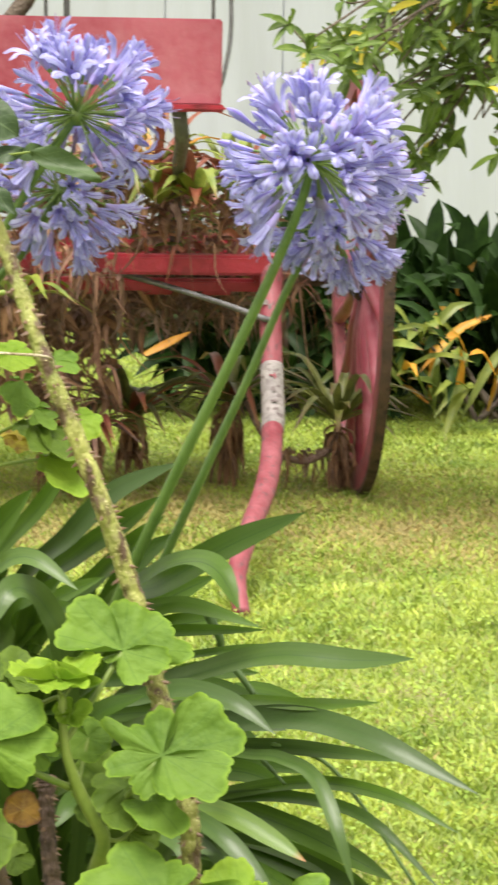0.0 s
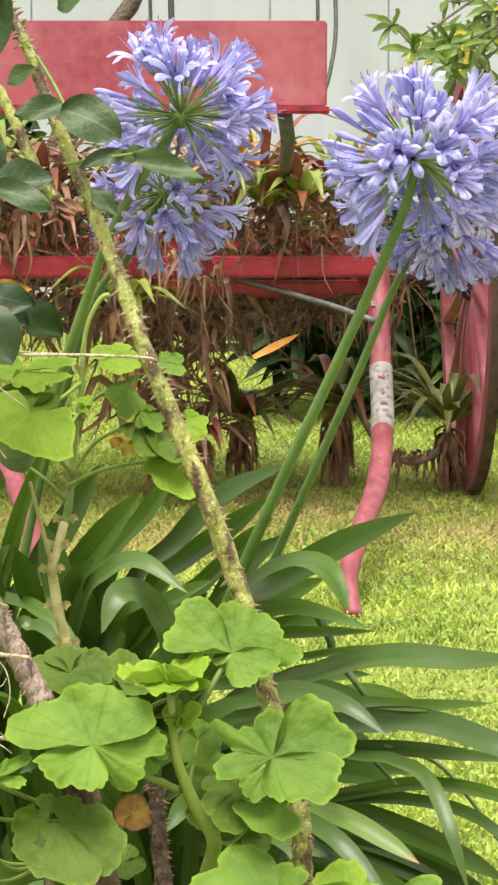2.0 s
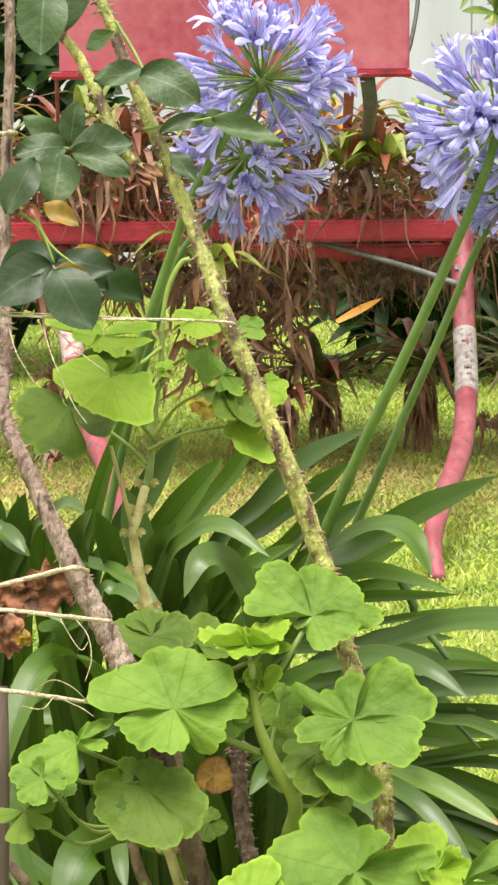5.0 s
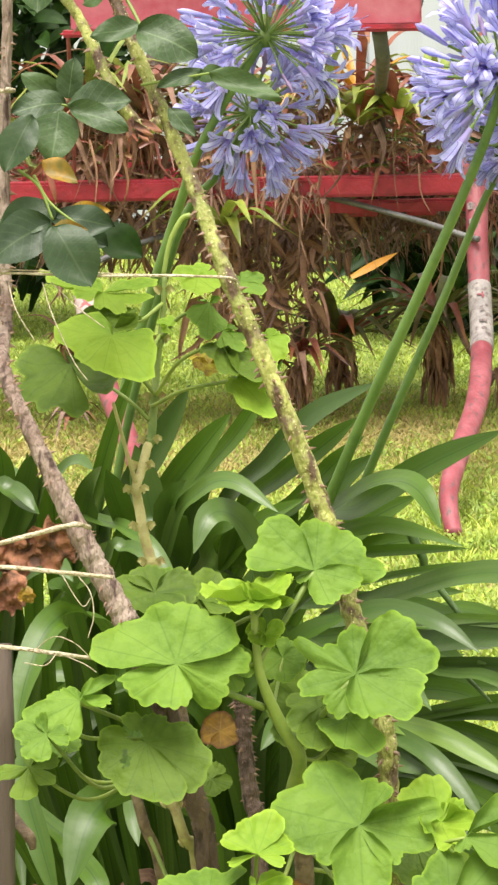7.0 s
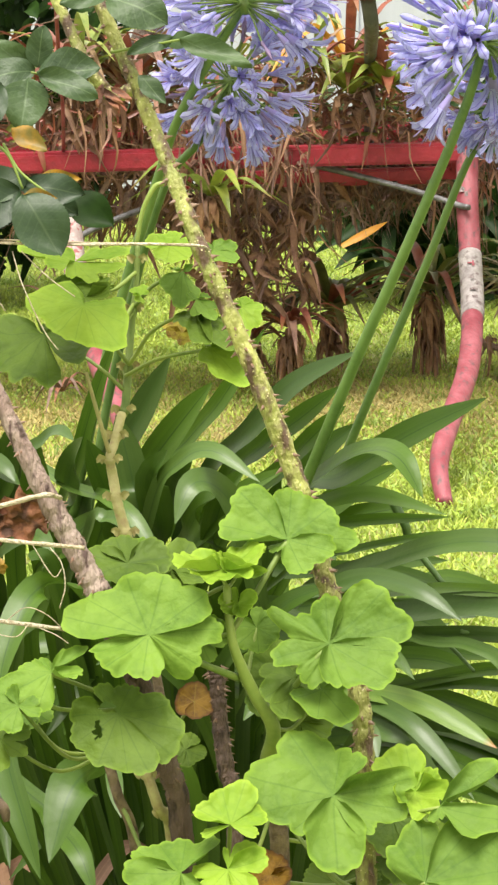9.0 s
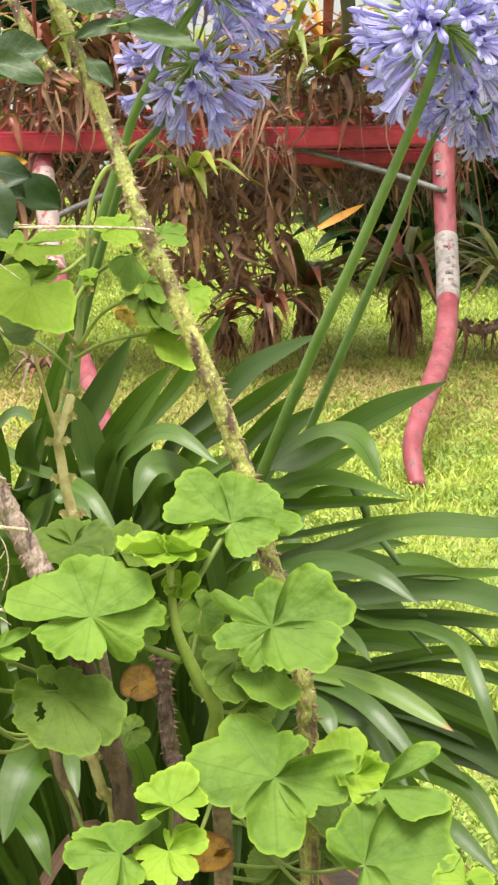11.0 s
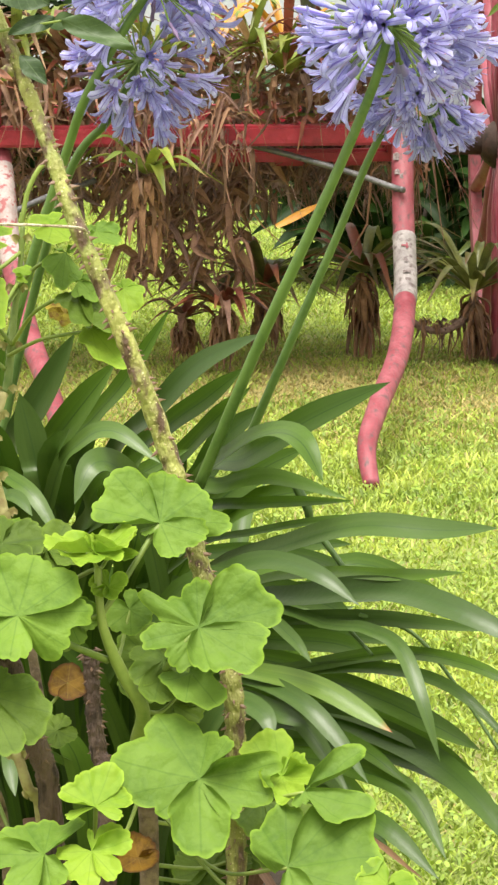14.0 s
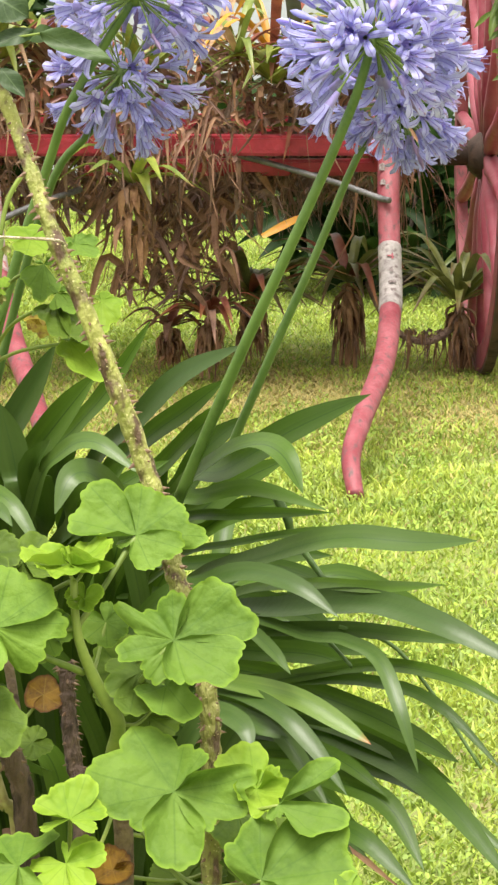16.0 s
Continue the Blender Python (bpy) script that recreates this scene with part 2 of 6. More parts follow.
CANE_GREEN = lenticels(worn("rose_cane_green", (0.20, 0.24, 0.045), (0.47, 0.49, 0.14), (0.11, 0.065, 0.04), 0.55, 30.0, (0.50, 0.60), 0.8, stretch=(1, 1, 0.6), fine=160.0))
CANE_AGED = lenticels(worn("rose_cane_ageing", (0.18, 0.19, 0.045), (0.45, 0.46, 0.14), (0.10, 0.06, 0.038), 0.6, 42.0, (0.53, 0.63), 1.0, stretch=(1, 1, 0.45), fine=200.0))
CANE_BROWN = worn("rose_cane_woody", (0.22, 0.148, 0.118), (0.43, 0.34, 0.285), (0.085, 0.05, 0.043), 0.85, 55.0, (0.53, 0.65), 1.0, stretch=(1, 1, 0.3), fine=260.0)
# Darker copy of the woody bark: shade under the leaves is in its colour.
CANE_SHADED = worn("rose_cane_old", (0.095, 0.058, 0.045), (0.21, 0.145, 0.115), (0.04, 0.025, 0.02), 0.85, 55.0, (0.52, 0.64), 1.0, stretch=(1, 1, 0.3), fine=260.0)
THORN = worn("thorn", (0.15, 0.075, 0.048), (0.33, 0.23, 0.14), (0.08, 0.04, 0.028), 0.5, 140.0)
DRY_LEAF = worn("dry_leaf", (0.16, 0.055, 0.030), (0.36, 0.15, 0.075), (0.07, 0.03, 0.016), 0.75, 45.0, (0.48, 0.62), 0.8)
TWINE = worn("twine", (0.55, 0.46, 0.32), (0.70, 0.62, 0.48), (0.36, 0.28, 0.18), 0.9, 60.0, bump=0.8, fine=400.0)
STAKE = worn("weathered_stake", (0.07, 0.050, 0.037), (0.125, 0.094, 0.072), (0.035, 0.025, 0.02), 0.85, 14.0, bump=0.8, stretch=(1, 1, 0.1))
LILAC = leafy("lilac_petal", (0.365, 0.355, 0.80), (0.56, 0.565, 0.96), 0.5, 0.32, scale=90.0, vein=(0.25, 0.20, 0.62), mid=0.04, vary=0.8)
LILAC_TUBE = leafy("lilac_tube", (0.29, 0.235, 0.65), (0.45, 0.385, 0.82), 0.5, 0.2, scale=60.0)
PEDICEL = leafy("pedicel", (0.10, 0.21, 0.03), (0.20, 0.27, 0.07), 0.5, 0.0)
PURPLE = leafy("spent_floret", (0.24, 0.16, 0.36), (0.42, 0.30, 0.50), 0.6, 0.2)
RED_PAINT = worn("faded_red_paint", (0.27, 0.030, 0.058), (0.38, 0.082, 0.122), (0.42, 0.15, 0.19), 0.5, 4.0, (0.57, 0.82), 0.15)
RED_DEEP = worn("deep_red_paint", (0.28, 0.010, 0.028), (0.40, 0.026, 0.048), (0.13, 0.007, 0.013), 0.5, 7.0, (0.58, 0.76), 0.3)
PINK_PAINT = worn("bleached_red_paint", (0.225, 0.026, 0.043), (0.33, 0.085, 0.11), (0.11, 0.055, 0.06), 0.6, 26.0, (0.56, 0.68), 0.35, stretch=(1, 0.5, 0.6))
SCUFF = worn("grey_scuff", (0.15, 0.12, 0.12), (0.24, 0.20, 0.20), (0.09, 0.06, 0.06), 0.7, 60.0, (0.5, 0.62), 0.4)
WHITE_BAND = worn("worn_white_paint", (0.23, 0.21, 0.21), (0.38, 0.35, 0.345), (0.10, 0.07, 0.07), 0.65, 20.0, (0.54, 0.68), 0.4)
PEELED = worn("peeling_white_paint", (0.34, 0.31, 0.30), (0.47, 0.43, 0.42), (0.30, 0.09, 0.095), 0.65, 24.0, (0.53, 0.60), 0.5)
IRON = worn("rusty_iron", (0.075, 0.05, 0.042), (0.13, 0.075, 0.055), (0.03, 0.022, 0.02), 0.7, 18.0, metal=0.3)
STEEL = worn("dull_steel", (0.16, 0.16, 0.17), (0.25, 0.25, 0.26), (0.07, 0.06, 0.06), 0.5, 25.0, metal=0.5)
SEAT_IRON = worn("grey_iron", (0.085, 0.085, 0.09), (0.15, 0.15, 0.155), (0.05, 0.045, 0.045), 0.55, 20.0, metal=0.2)
CABLE = worn("black_cable", (0.05, 0.05, 0.05), (0.09, 0.09, 0.09), (0.02, 0.02, 0.02), 0.6, 30.0)
WALL = worn("white_wall", (0.48, 0.51, 0.58), (0.54, 0.57, 0.64), (0.40, 0.42, 0.46), 0.7, 1.2, (0.55, 0.8), 0.2, stretch=(1, 1, 0.12))
BROM_GREEN = leafy("bromeliad_green", (0.10, 0.17, 0.028), (0.27, 0.33, 0.07), 0.4, 0.25, 5, tip=((0.24, 0.10, 0.045), 0.8))
BROM_YELLOW = leafy("bromeliad_yellow", (0.12, 0.18, 0.022), (0.24, 0.28, 0.045), 0.45, 0.2, 5)
BROM_RED = leafy("bromeliad_red", (0.13, 0.034, 0.026), (0.28, 0.092, 0.060), 0.4, 0.2, 5, tip=((0.26, 0.14, 0.05), 0.7))
BROM_OLIVE = leafy("bromeliad_olive", (0.062, 0.082, 0.022), (0.18, 0.20, 0.055), 0.4, 0.15, 5, tip=((0.13, 0.06, 0.04), 0.6), vary=1.3)
BROM_ORANGE = leafy("bromeliad_orange", (0.62, 0.24, 0.02), (0.60, 0.34, 0.04), 0.45, 0.25, 5)
DEAD = leafy("withered_leaf", (0.115, 0.055, 0.047), (0.33, 0.195, 0.15), 0.8, 0.16, 3, vary=1.6)
DEAD_PALE = leafy("straw_leaf", (0.17, 0.10, 0.064), (0.34, 0.235, 0.15), 0.8, 0.12, 3, vary=1.4)
SKIRT = leafy("withered_skirt_leaf", (0.155, 0.076, 0.048), (0.34, 0.20, 0.125), 0.8, 0.15, 3, vary=1.4)
ROOTS = worn("matted_roots", (0.18, 0.115, 0.095), (0.29, 0.195, 0.16), (0.09, 0.052, 0.042), 0.95, 30.0, bump=1.0)
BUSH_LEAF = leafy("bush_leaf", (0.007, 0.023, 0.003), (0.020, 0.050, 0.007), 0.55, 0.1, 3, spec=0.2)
TREE_LEAF = leafy("tree_leaf", (0.065, 0.13, 0.02), (0.17, 0.26, 0.045), 0.42, 0.3, vein=(0.22, 0.30, 0.08))
TREE_YELLOW = leafy("tree_leaf_yellow", (0.45, 0.42, 0.03), (0.55, 0.46, 0.05), 0.45, 0.3)
BARK = worn("bark", (0.10, 0.075, 0.06), (0.19, 0.15, 0.12), (0.05, 0.035, 0.03), 0.9, 20.0, bump=1.0)
GRASS = leafy("grass_blade", (0.15, 0.26, 0.030), (0.48, 0.58, 0.115), 0.5, 0.3, scale=4.0, vary=1.4)
CLOVER = leafy("lawn_weed_leaf", (0.19, 0.32, 0.035), (0.36, 0.50, 0.085), 0.55, 0.3, scale=2.2, vary=1.2)
STRAW = leafy("dry_grass", (0.33, 0.26, 0.10), (0.52, 0.44, 0.18), 0.7, 0.2)
SOIL = worn("lawn_soil", (0.15, 0.22, 0.035), (0.22, 0.28, 0.05), (0.23, 0.185, 0.095), 0.95, 1.9, (0.52, 0.68), 0.6, fine=40.0)
BARE = worn("bare_soil", (0.030, 0.023, 0.015), (0.052, 0.038, 0.024), (0.018, 0.014, 0.010), 0.95, 6.0, bump=0.8)


# ---- shapes ----
def unit(v):
    return v / (np.linalg.norm(v) + 1e-12)


def mesh(name, verts, faces, mats, uvs=None, slots=None, smooth=True):
    me = bpy.data.meshes.new(name)
    me.from_pydata([tuple(v) for v in verts], [], faces)
    for m in mats if isinstance(mats, (list, tuple)) else [mats]:
        me.materials.append(m)
    if uvs is not None:
        layer = me.uv_layers.new(name="UVMap")
        index = np.empty(len(me.loops), int)
        me.loops.foreach_get("vertex_index", index)
        layer.data.foreach_set("uv", np.asarray(uvs, float)[index].ravel())
    if slots is not None:
        me.polygons.foreach_set("material_index", np.asarray(slots, int))
    if smooth:
        me.polygons.foreach_set("use_smooth", np.ones(len(me.polygons), bool))
    me.update()
    return me


WHERE = {}


def put(name, me, parent=None, label="", at=None):
    """Links a mesh at its place in the world, under its thing or part."""
    ob = new(name, me)
    WHERE[ob] = at or Matrix()
    ob.matrix_basis = WHERE[ob]
    if parent is not None:
        ob.parent = parent
        ob.matrix_parent_inverse = WHERE[parent].inverted()
    return tagged(ob, label)


def thing(name, label, category, at=(0, 0, 0), group="", kind=""):
    ob = new(name)
    ob.location = at
    ob.empty_display_size = 0.05
    WHERE[ob] = Matrix.Translation(at)
    return tagged(ob, label, category, group, kind)


def curve(points, n):
    """A smooth line through a few points."""
    p = V(points)
    if len(p) == 2:
        return p[0] + (p[1] - p[0]) * np.linspace(0, 1, n)[:, None]
    p = np.vstack([2 * p[0] - p[1], p, 2 * p[-1] - p[-2]])
    out = []
    for s in np.linspace(0, len(p) - 3 - 1e-9, n):
        k = int(s)
        u = s - k
        a, b, c, d = p[k : k + 4]
        out.append(0.5 * (2 * b + (c - a) * u + (2 * a - 5 * b + 4 * c - d) * u**2 + (3 * b - a - 3 * c + d) * u**3))
    return V(out)


def sweep(line, radii, seg=8, rough=0.0, rng=None, caps=True):
    """A round bar along a line."""
    line, n = V(line), len(line)
    radii = np.interp(np.linspace(0, 1, n), np.linspace(0, 1, len(radii)), radii) if np.ndim(radii) else np.full(n, radii)
    tan = np.gradient(line, axis=0)
    side = unit(np.cross(tan[0], (0.3, 0.9, 0.2)))
    verts, uvs = [], []
    for i in range(n):
        t = unit(tan[i])
        side = unit(side - t * (side @ t))
        up = np.cross(t, side)
        for k in range(seg):
            a = math.tau * k / seg
            r = radii[i] * (1 + (rng.uniform(-rough, rough) if rng else 0))
            verts.append(line[i] + r * (math.cos(a) * side + math.sin(a) * up))
            uvs.append((k / seg, i / (n - 1)))
    faces = [(i * seg + k, i * seg + (k + 1) % seg, (i + 1) * seg + (k + 1) % seg, (i + 1) * seg + k) for i in range(n - 1) for k in range(seg)]
    if caps:
        faces += [tuple(range(seg - 1, -1, -1)), tuple(range((n - 1) * seg, n * seg))]
    return verts, faces, uvs


def strap(points, width, face=(0, -0.8, 0.6), n=16, fold=0.22, root=0.55, blunt=0.35, wave=0.0, turn=0.0, power=2.2, swell=0.35):
    """A strap leaf along a curve: a shallow trough in cross-section, tapering to its tip."""
    line = curve(points, n)
    tan = np.gradient(line, axis=0)
    verts, uvs = [], []
    for i in range(n):
        s = i / (n - 1)
        t, f = unit(tan[i]), unit(V(face))
        side = np.cross(t, f)
        side = unit(side) if np.linalg.norm(side) > 0.05 else V((1, 0, 0))
        nor = np.cross(side, t)
        ang = turn * s
        side, nor = math.cos(ang) * side + math.sin(ang) * nor, math.cos(ang) * nor - math.sin(ang) * side
        wid = width * min(1.0, root + (1 - root) * s / swell) * (1 - max(0.0, (s - blunt) / (1 - blunt)) ** power)
        for u in (-1, -0.5, 0, 0.5, 1):
            lift = fold * (abs(u) ** 1.5 - 0.4) + wave * math.sin(9 * s + 2 * u)
            verts.append(line[i] + side * wid / 2 * u + nor * wid / 2 * lift)
            uvs.append(((u + 1) / 2, s))
    faces = [(i * 5 + k, i * 5 + k + 1, i * 5 + k + 6, i * 5 + k + 5) for i in range(n - 1) for k in range(4)]
    return verts, faces, uvs


def joined(pieces):
    """Several shapes in one mesh's lists."""
    verts, faces, uvs = [], [], []
    for v, f, u in pieces:
        off = len(verts)
        verts += list(v)
        faces += [tuple(i + off for i in face) for face in f]
        uvs += list(u)
    return verts, faces, uvs


def block(lo, hi, bevel=0.006):
    """A board or beam with eased edges."""
    bm = bmesh.new()
    bmesh.ops.create_cube(bm, size=1)
    for v in bm.verts:
        v.co = Vector([(a + b) / 2 + c * (b - a) for a, b, c in zip(lo, hi, v.co)])
    bmesh.ops.bevel(bm, geom=bm.edges[:], offset=bevel, segments=2, affect="EDGES")
    return bm


def part(name, bm, mat, parent, label=""):
    me = bpy.data.meshes.new(name)
    bm.to_mesh(me)
    bm.free()
    me.materials.append(mat)
    return put(name, me, parent, label)


# ---- ground, wall ----
def lawn():
    n = 60
    xs = np.concatenate([np.linspace(-60, -3, 8), np.linspace(-2.8, 3.4, n), np.linspace(4, 60, 8)])
    ys = np.concatenate([np.linspace(-60, 1, 8), np.linspace(1.2, 12.5, n), np.linspace(13, 90, 8)])
    verts = [(x, y, 0.012 * noise.noise((x * 1.3, y * 1.3, 0)) if abs(x) < 4 and 1 < y < 13 else 0.0) for y in ys for x in xs]
    w = len(xs)
    faces = [(j * w + i, j * w + i + 1, (j + 1) * w + i + 1, (j + 1) * w + i) for j in range(len(ys) - 1) for i in range(w - 1)]
    return tagged(put("ground", mesh("ground", verts, faces, SOIL)), "mown green lawn with bare dry patches under the cart", "lawn", kind="structure")


ground = lawn()


def spots(count, seed, near, far, lo=-0.105, hi=0.19, bald=0.93):
    """Places on the lawn, spread over a wedge that widens away from the flower bed."""
    rng = np.random.default_rng(seed)
    y = near + (far - near) * rng.uniform(0, 1, count) ** 0.9
    x = rng.uniform(lo, hi, count) * y
    worn_here = np.exp(-(((y - 7.9 - 0.25 * np.sin(x * 4)) / 0.65) ** 2)) * bald * (0.75 + 0.25 * np.sin(x * 7 + 1.7 * np.sin(y * 6)))
    wild = 0.5 + 0.5 * np.sin(x * 5.1 + 1.3 * np.sin(y * 3.0)) * np.sin(y * 4.3 + x)
    bed = (x < 0.22 - 0.3 * np.maximum(0, y - 4.2)) & (y < 4.7)
    ok = (rng.uniform(0, 1, count) > worn_here + 0.2 * wild) & ~bed
    return x[ok], y[ok], rng


def tufts(name, count, span, size, mat, label, seed, lean=0.7, sides=(-0.105, 0.19), bald=0.93):
    """Grass blades, five corners each, in one mesh."""
    x, y, rng = spots(count, seed, *span, *sides, bald)
    n = len(x)
    a, b = rng.uniform(0, math.tau, n), rng.uniform(0, math.tau, n)
    h, wd = size[0] * rng.uniform(0.5, 1.3, n), size[1] * rng.uniform(0.6, 1.3, n)
    out = lean * h * rng.uniform(0.3, 1.2, n)
    base = np.stack([x, y, np.zeros(n) - 0.004], 1)
    side = np.stack([np.cos(a), np.sin(a), np.zeros(n)], 1) * wd[:, None] / 2
    mid = base + np.stack([np.cos(b) * out * 0.35, np.sin(b) * out * 0.35, h * 0.62], 1)
    tip = base + np.stack([np.cos(b) * out, np.sin(b) * out, h], 1)
    verts = np.stack([base - side, base + side, mid + side * 0.8, mid - side * 0.8, tip], 1).reshape(-1, 3)
    k = np.arange(n) * 5
    faces = np.stack([k, k + 1, k + 2, k + 3], 1).tolist() + np.stack([k + 3, k + 2, k + 4], 1).tolist()
    return tagged(put(name, mesh(name, verts, faces, mat)), label, "grass", kind="stuff")


def leaflets(name, count, span, size, mat, label, seed):
    """Small round weed leaves lying over the turf, six corners each."""
    x, y, rng = spots(count, seed, *span)
    n = len(x)
    r = size * rng.uniform(0.5, 1.4, n)
    nor = np.stack([rng.normal(0, 0.45, n), rng.normal(-0.25, 0.45, n), np.ones(n)], 1)
    nor /= np.linalg.norm(nor, axis=1)[:, None]
    e1 = np.cross(nor, np.stack([np.cos(x * 900), np.sin(x * 900), np.zeros(n)], 1))
    e1 /= np.linalg.norm(e1, axis=1)[:, None]
    e2 = np.cross(nor, e1)
    c = np.stack([x, y, rng.uniform(0.006, 0.03, n)], 1)
    ring = [c + r[:, None] * (k * e1 + m * e2) for k, m in ((1.1, 0), (0.5, 0.6), (-0.5, 0.6), (-0.9, 0), (-0.5, -0.6), (0.5, -0.6))]
    verts = np.stack(ring, 1).reshape(-1, 3)
    k = np.arange(n)[:, None] * 6
    faces = (k + np.arange(6)).tolist()
    return tagged(put(name, mesh(name, verts, faces, mat)), label, "lawn weeds", kind="stuff")


tufts("grass", 260000, (3.5, 14.8), (0.025, 0.0054), GRASS, "short bright green lawn grass", 1, lean=1.1)
tufts("grass", 40000, (2.5, 14.0), (0.03, 0.008), GRASS, "short bright green lawn grass", 4, sides=(-0.5, 0.5))
leaflets("lawn_weeds", 40000, (3.5, 12.0), 0.0044, CLOVER, "small round-leaved weeds in the lawn", 2)
tufts("pale_grass", 16000, (3.5, 13.0), (0.018, 0.006), STRAW, "bleached pale grass blades scattered in the lawn", 8, lean=1.6, bald=0.0)
tufts("dry_grass", 70000, (7.1, 8.9), (0.014, 0.005), STRAW, "dry straw-coloured grass blades in the lawn", 3, lean=1.9, bald=0.0)


def wall():
    verts = [(-9, 15.0, -0.1), (9, 15.0, -0.1), (9, 15.0, 3.4), (-9, 15.0, 3.4), (-9, 15.2, -0.1), (9, 15.2, -0.1), (9, 15.2, 3.4), (-9, 15.2, 3.4)]
    faces = [(0, 1, 2, 3), (5, 4, 7, 6), (3, 2, 6, 7), (1, 5, 6, 2), (4, 0, 3, 7), (4, 5, 1, 0)]
    ob = tagged(put("wall_house", mesh("wall_house", verts, faces, WALL, smooth=False)), "white painted house wall of upright boards", "wall", kind="structure")
    for k in range(-11, 12):
        bm = block((k * 0.62 + 0.03, 14.985, 0.0), (k * 0.62 + 0.645, 14.998, 3.38), 0.004)
        part("board", bm, WALL, ob)
    return ob


wall()


# Unseen roof edge, added only to keep light off the wall below it.
def eave():
    ob = tagged(put("eave", mesh("eave", *added_eave_shape(), BARK, smooth=False)), "unseen roof eave added to shade the house wall", "roof", kind="structure")
    return ob


def added_eave_shape():
    verts = [(-9, 14.75, 3.05), (9, 14.75, 3.05), (9, 15.3, 3.3), (-9, 15.3, 3.3), (-9, 14.75, 3.13), (9, 14.75, 3.13), (9, 15.3, 3.42), (-9, 15.3, 3.42)]
    return verts, [(3, 2, 1, 0), (4, 5, 6, 7), (0, 1, 5, 4), (1, 2, 6, 5), (2, 3, 7, 6), (3, 0, 4, 7)]


eave()


def flower_bed():
    n = 26
    verts, faces = [], []
    for j in range(n):
        for i in range(n):
            x, y = -2.2 + 2.5 * i / (n - 1), 1.3 + 3.4 * j / (n - 1)
            rim = min(i, n - 1 - i, j, n - 1 - j)
            verts.append((x - (0.3 * max(0, y - 4.2) if i == n - 1 else 0), y, -0.03 + 0.06 * min(1, rim) + 0.02 * noise.noise((x * 6, y * 6, 1))))
    faces = [(j * n + i, j * n + i + 1, (j + 1) * n + i + 1, (j + 1) * n + i) for j in range(n - 1) for i in range(n - 1)]
    tagged(put("flower_bed", mesh("flower_bed", verts, faces, BARE)), "dark bare soil of the flower bed", "flower bed", kind="structure")


flower_bed()


# ---- the old cart ----
cart = thing("cart", "old red-painted wooden horse cart used as a planter", "cart", (0.25, 8.8, 0))


def wheel(centre, radius, lean, turn, name="wheel"):
    """A spoked wooden wheel with an iron tyre; its axle runs along its own x."""
    at = pose(*centre, 0, lean, turn)
    hub_line = [(-0.045, 0, 0), (-0.035, 0, 0), (-0.01, 0, 0), (0.05, 0, 0), (0.08, 0, 0), (0.10, 0, 0)]
    v, f, u = sweep(hub_line, [0.035, 0.05, 0.07, 0.07, 0.05, 0.035], 16)
    w = put(name, mesh("wheel", v, f, IRON, u), cart, "tall spoked red cart wheel", at)

    def ring(r0, r1, x0, x1, mat, label, kind, seg=56):
        verts, faces = [], []
        for k in range(seg):
            a = math.tau * k / seg
            for r, x in ((r0, x0), (r1, x0), (r1, x1), (r0, x1)):
                verts.append((x, r * math.cos(a), r * math.sin(a)))
        for k in range(seg):
            j = (k + 1) % seg
            faces += [(k * 4 + i, k * 4 + (i + 1) % 4, j * 4 + (i + 1) % 4, j * 4 + i) for i in range(4)]
        put(kind, mesh(kind, verts, faces, mat, smooth=False), w, label, at)

    ring(radius - 0.085, radius - 0.012, -0.017, 0.017, PINK_PAINT, "faded red wooden rim", "rim")
    ring(radius - 0.013, radius, -0.015, 0.015, IRON, "rusty brown iron tyre", "tyre")
    for k in range(14):
        a = math.tau * (k + 0.3) / 14
        r0, r1 = 0.06, radius - 0.07
        line = [(0.02 * (1 - s), r * math.cos(a), r * math.sin(a)) for s, r in ((0, r0), (0.3, r0 + 0.15), (0.6, r1 - 0.2), (1, r1))]
        v, f, u = sweep(line, [0.024, 0.03, 0.022, 0.02], 8)
        put("spoke", mesh("spoke", v, f, RED_PAINT, u), w, "", at)
    return w


wheel((0.958, 8.5, 0.648), 0.655, 0.0, 0.4)
wheel((-0.95, 8.55, 0.648), 0.655, 0.0, -1.3)
v, f, u = sweep([(-0.93, 8.55, 0.648), (0.955, 8.5, 0.648)], 0.03, 10)
put("axle", mesh("axle", v, f, IRON, u), cart, "rusty iron axle")


def shaft(points, band, paint_over, name="shaft"):
    line = curve(points, 100)
    rng = np.random.default_rng(5)
    v, f, u = sweep(line, [0.032, 0.031, 0.030, 0.029, 0.025, 0.020], 14)
    ob = put(name, mesh("shaft", v, f, PINK_PAINT, u), cart, "curved bleached-red cart shaft resting on the lawn")
    v, f, u = sweep(line[band[0] : band[1]], 0.0325, 14, 0.012, rng)
    put("painted_band", mesh("painted_band", v, f, paint_over, u), ob, "worn white painted band")
    return line


right_line = shaft([(0.650, 8.065, 0.734), (0.640, 7.957, 0.593), (0.638, 7.859, 0.445), (0.629, 7.682, 0.311), (0.586, 7.309, 0.214), (0.504, 6.890, 0.139), (0.464, 6.676, 0.081), (0.469, 6.561, 0.008)], (28, 45), WHITE_BAND)
left_line = shaft([(-0.491, 8.077, 0.665), (-0.474, 7.976, 0.563), (-0.458, 7.880, 0.431), (-0.428, 7.710, 0.342), (-0.375, 7.337, 0.258), (-0.312, 7.016, 0.177), (-0.271, 6.748, 0.111), (-0.272, 6.584, 0.008)], (5, 38), PEELED)


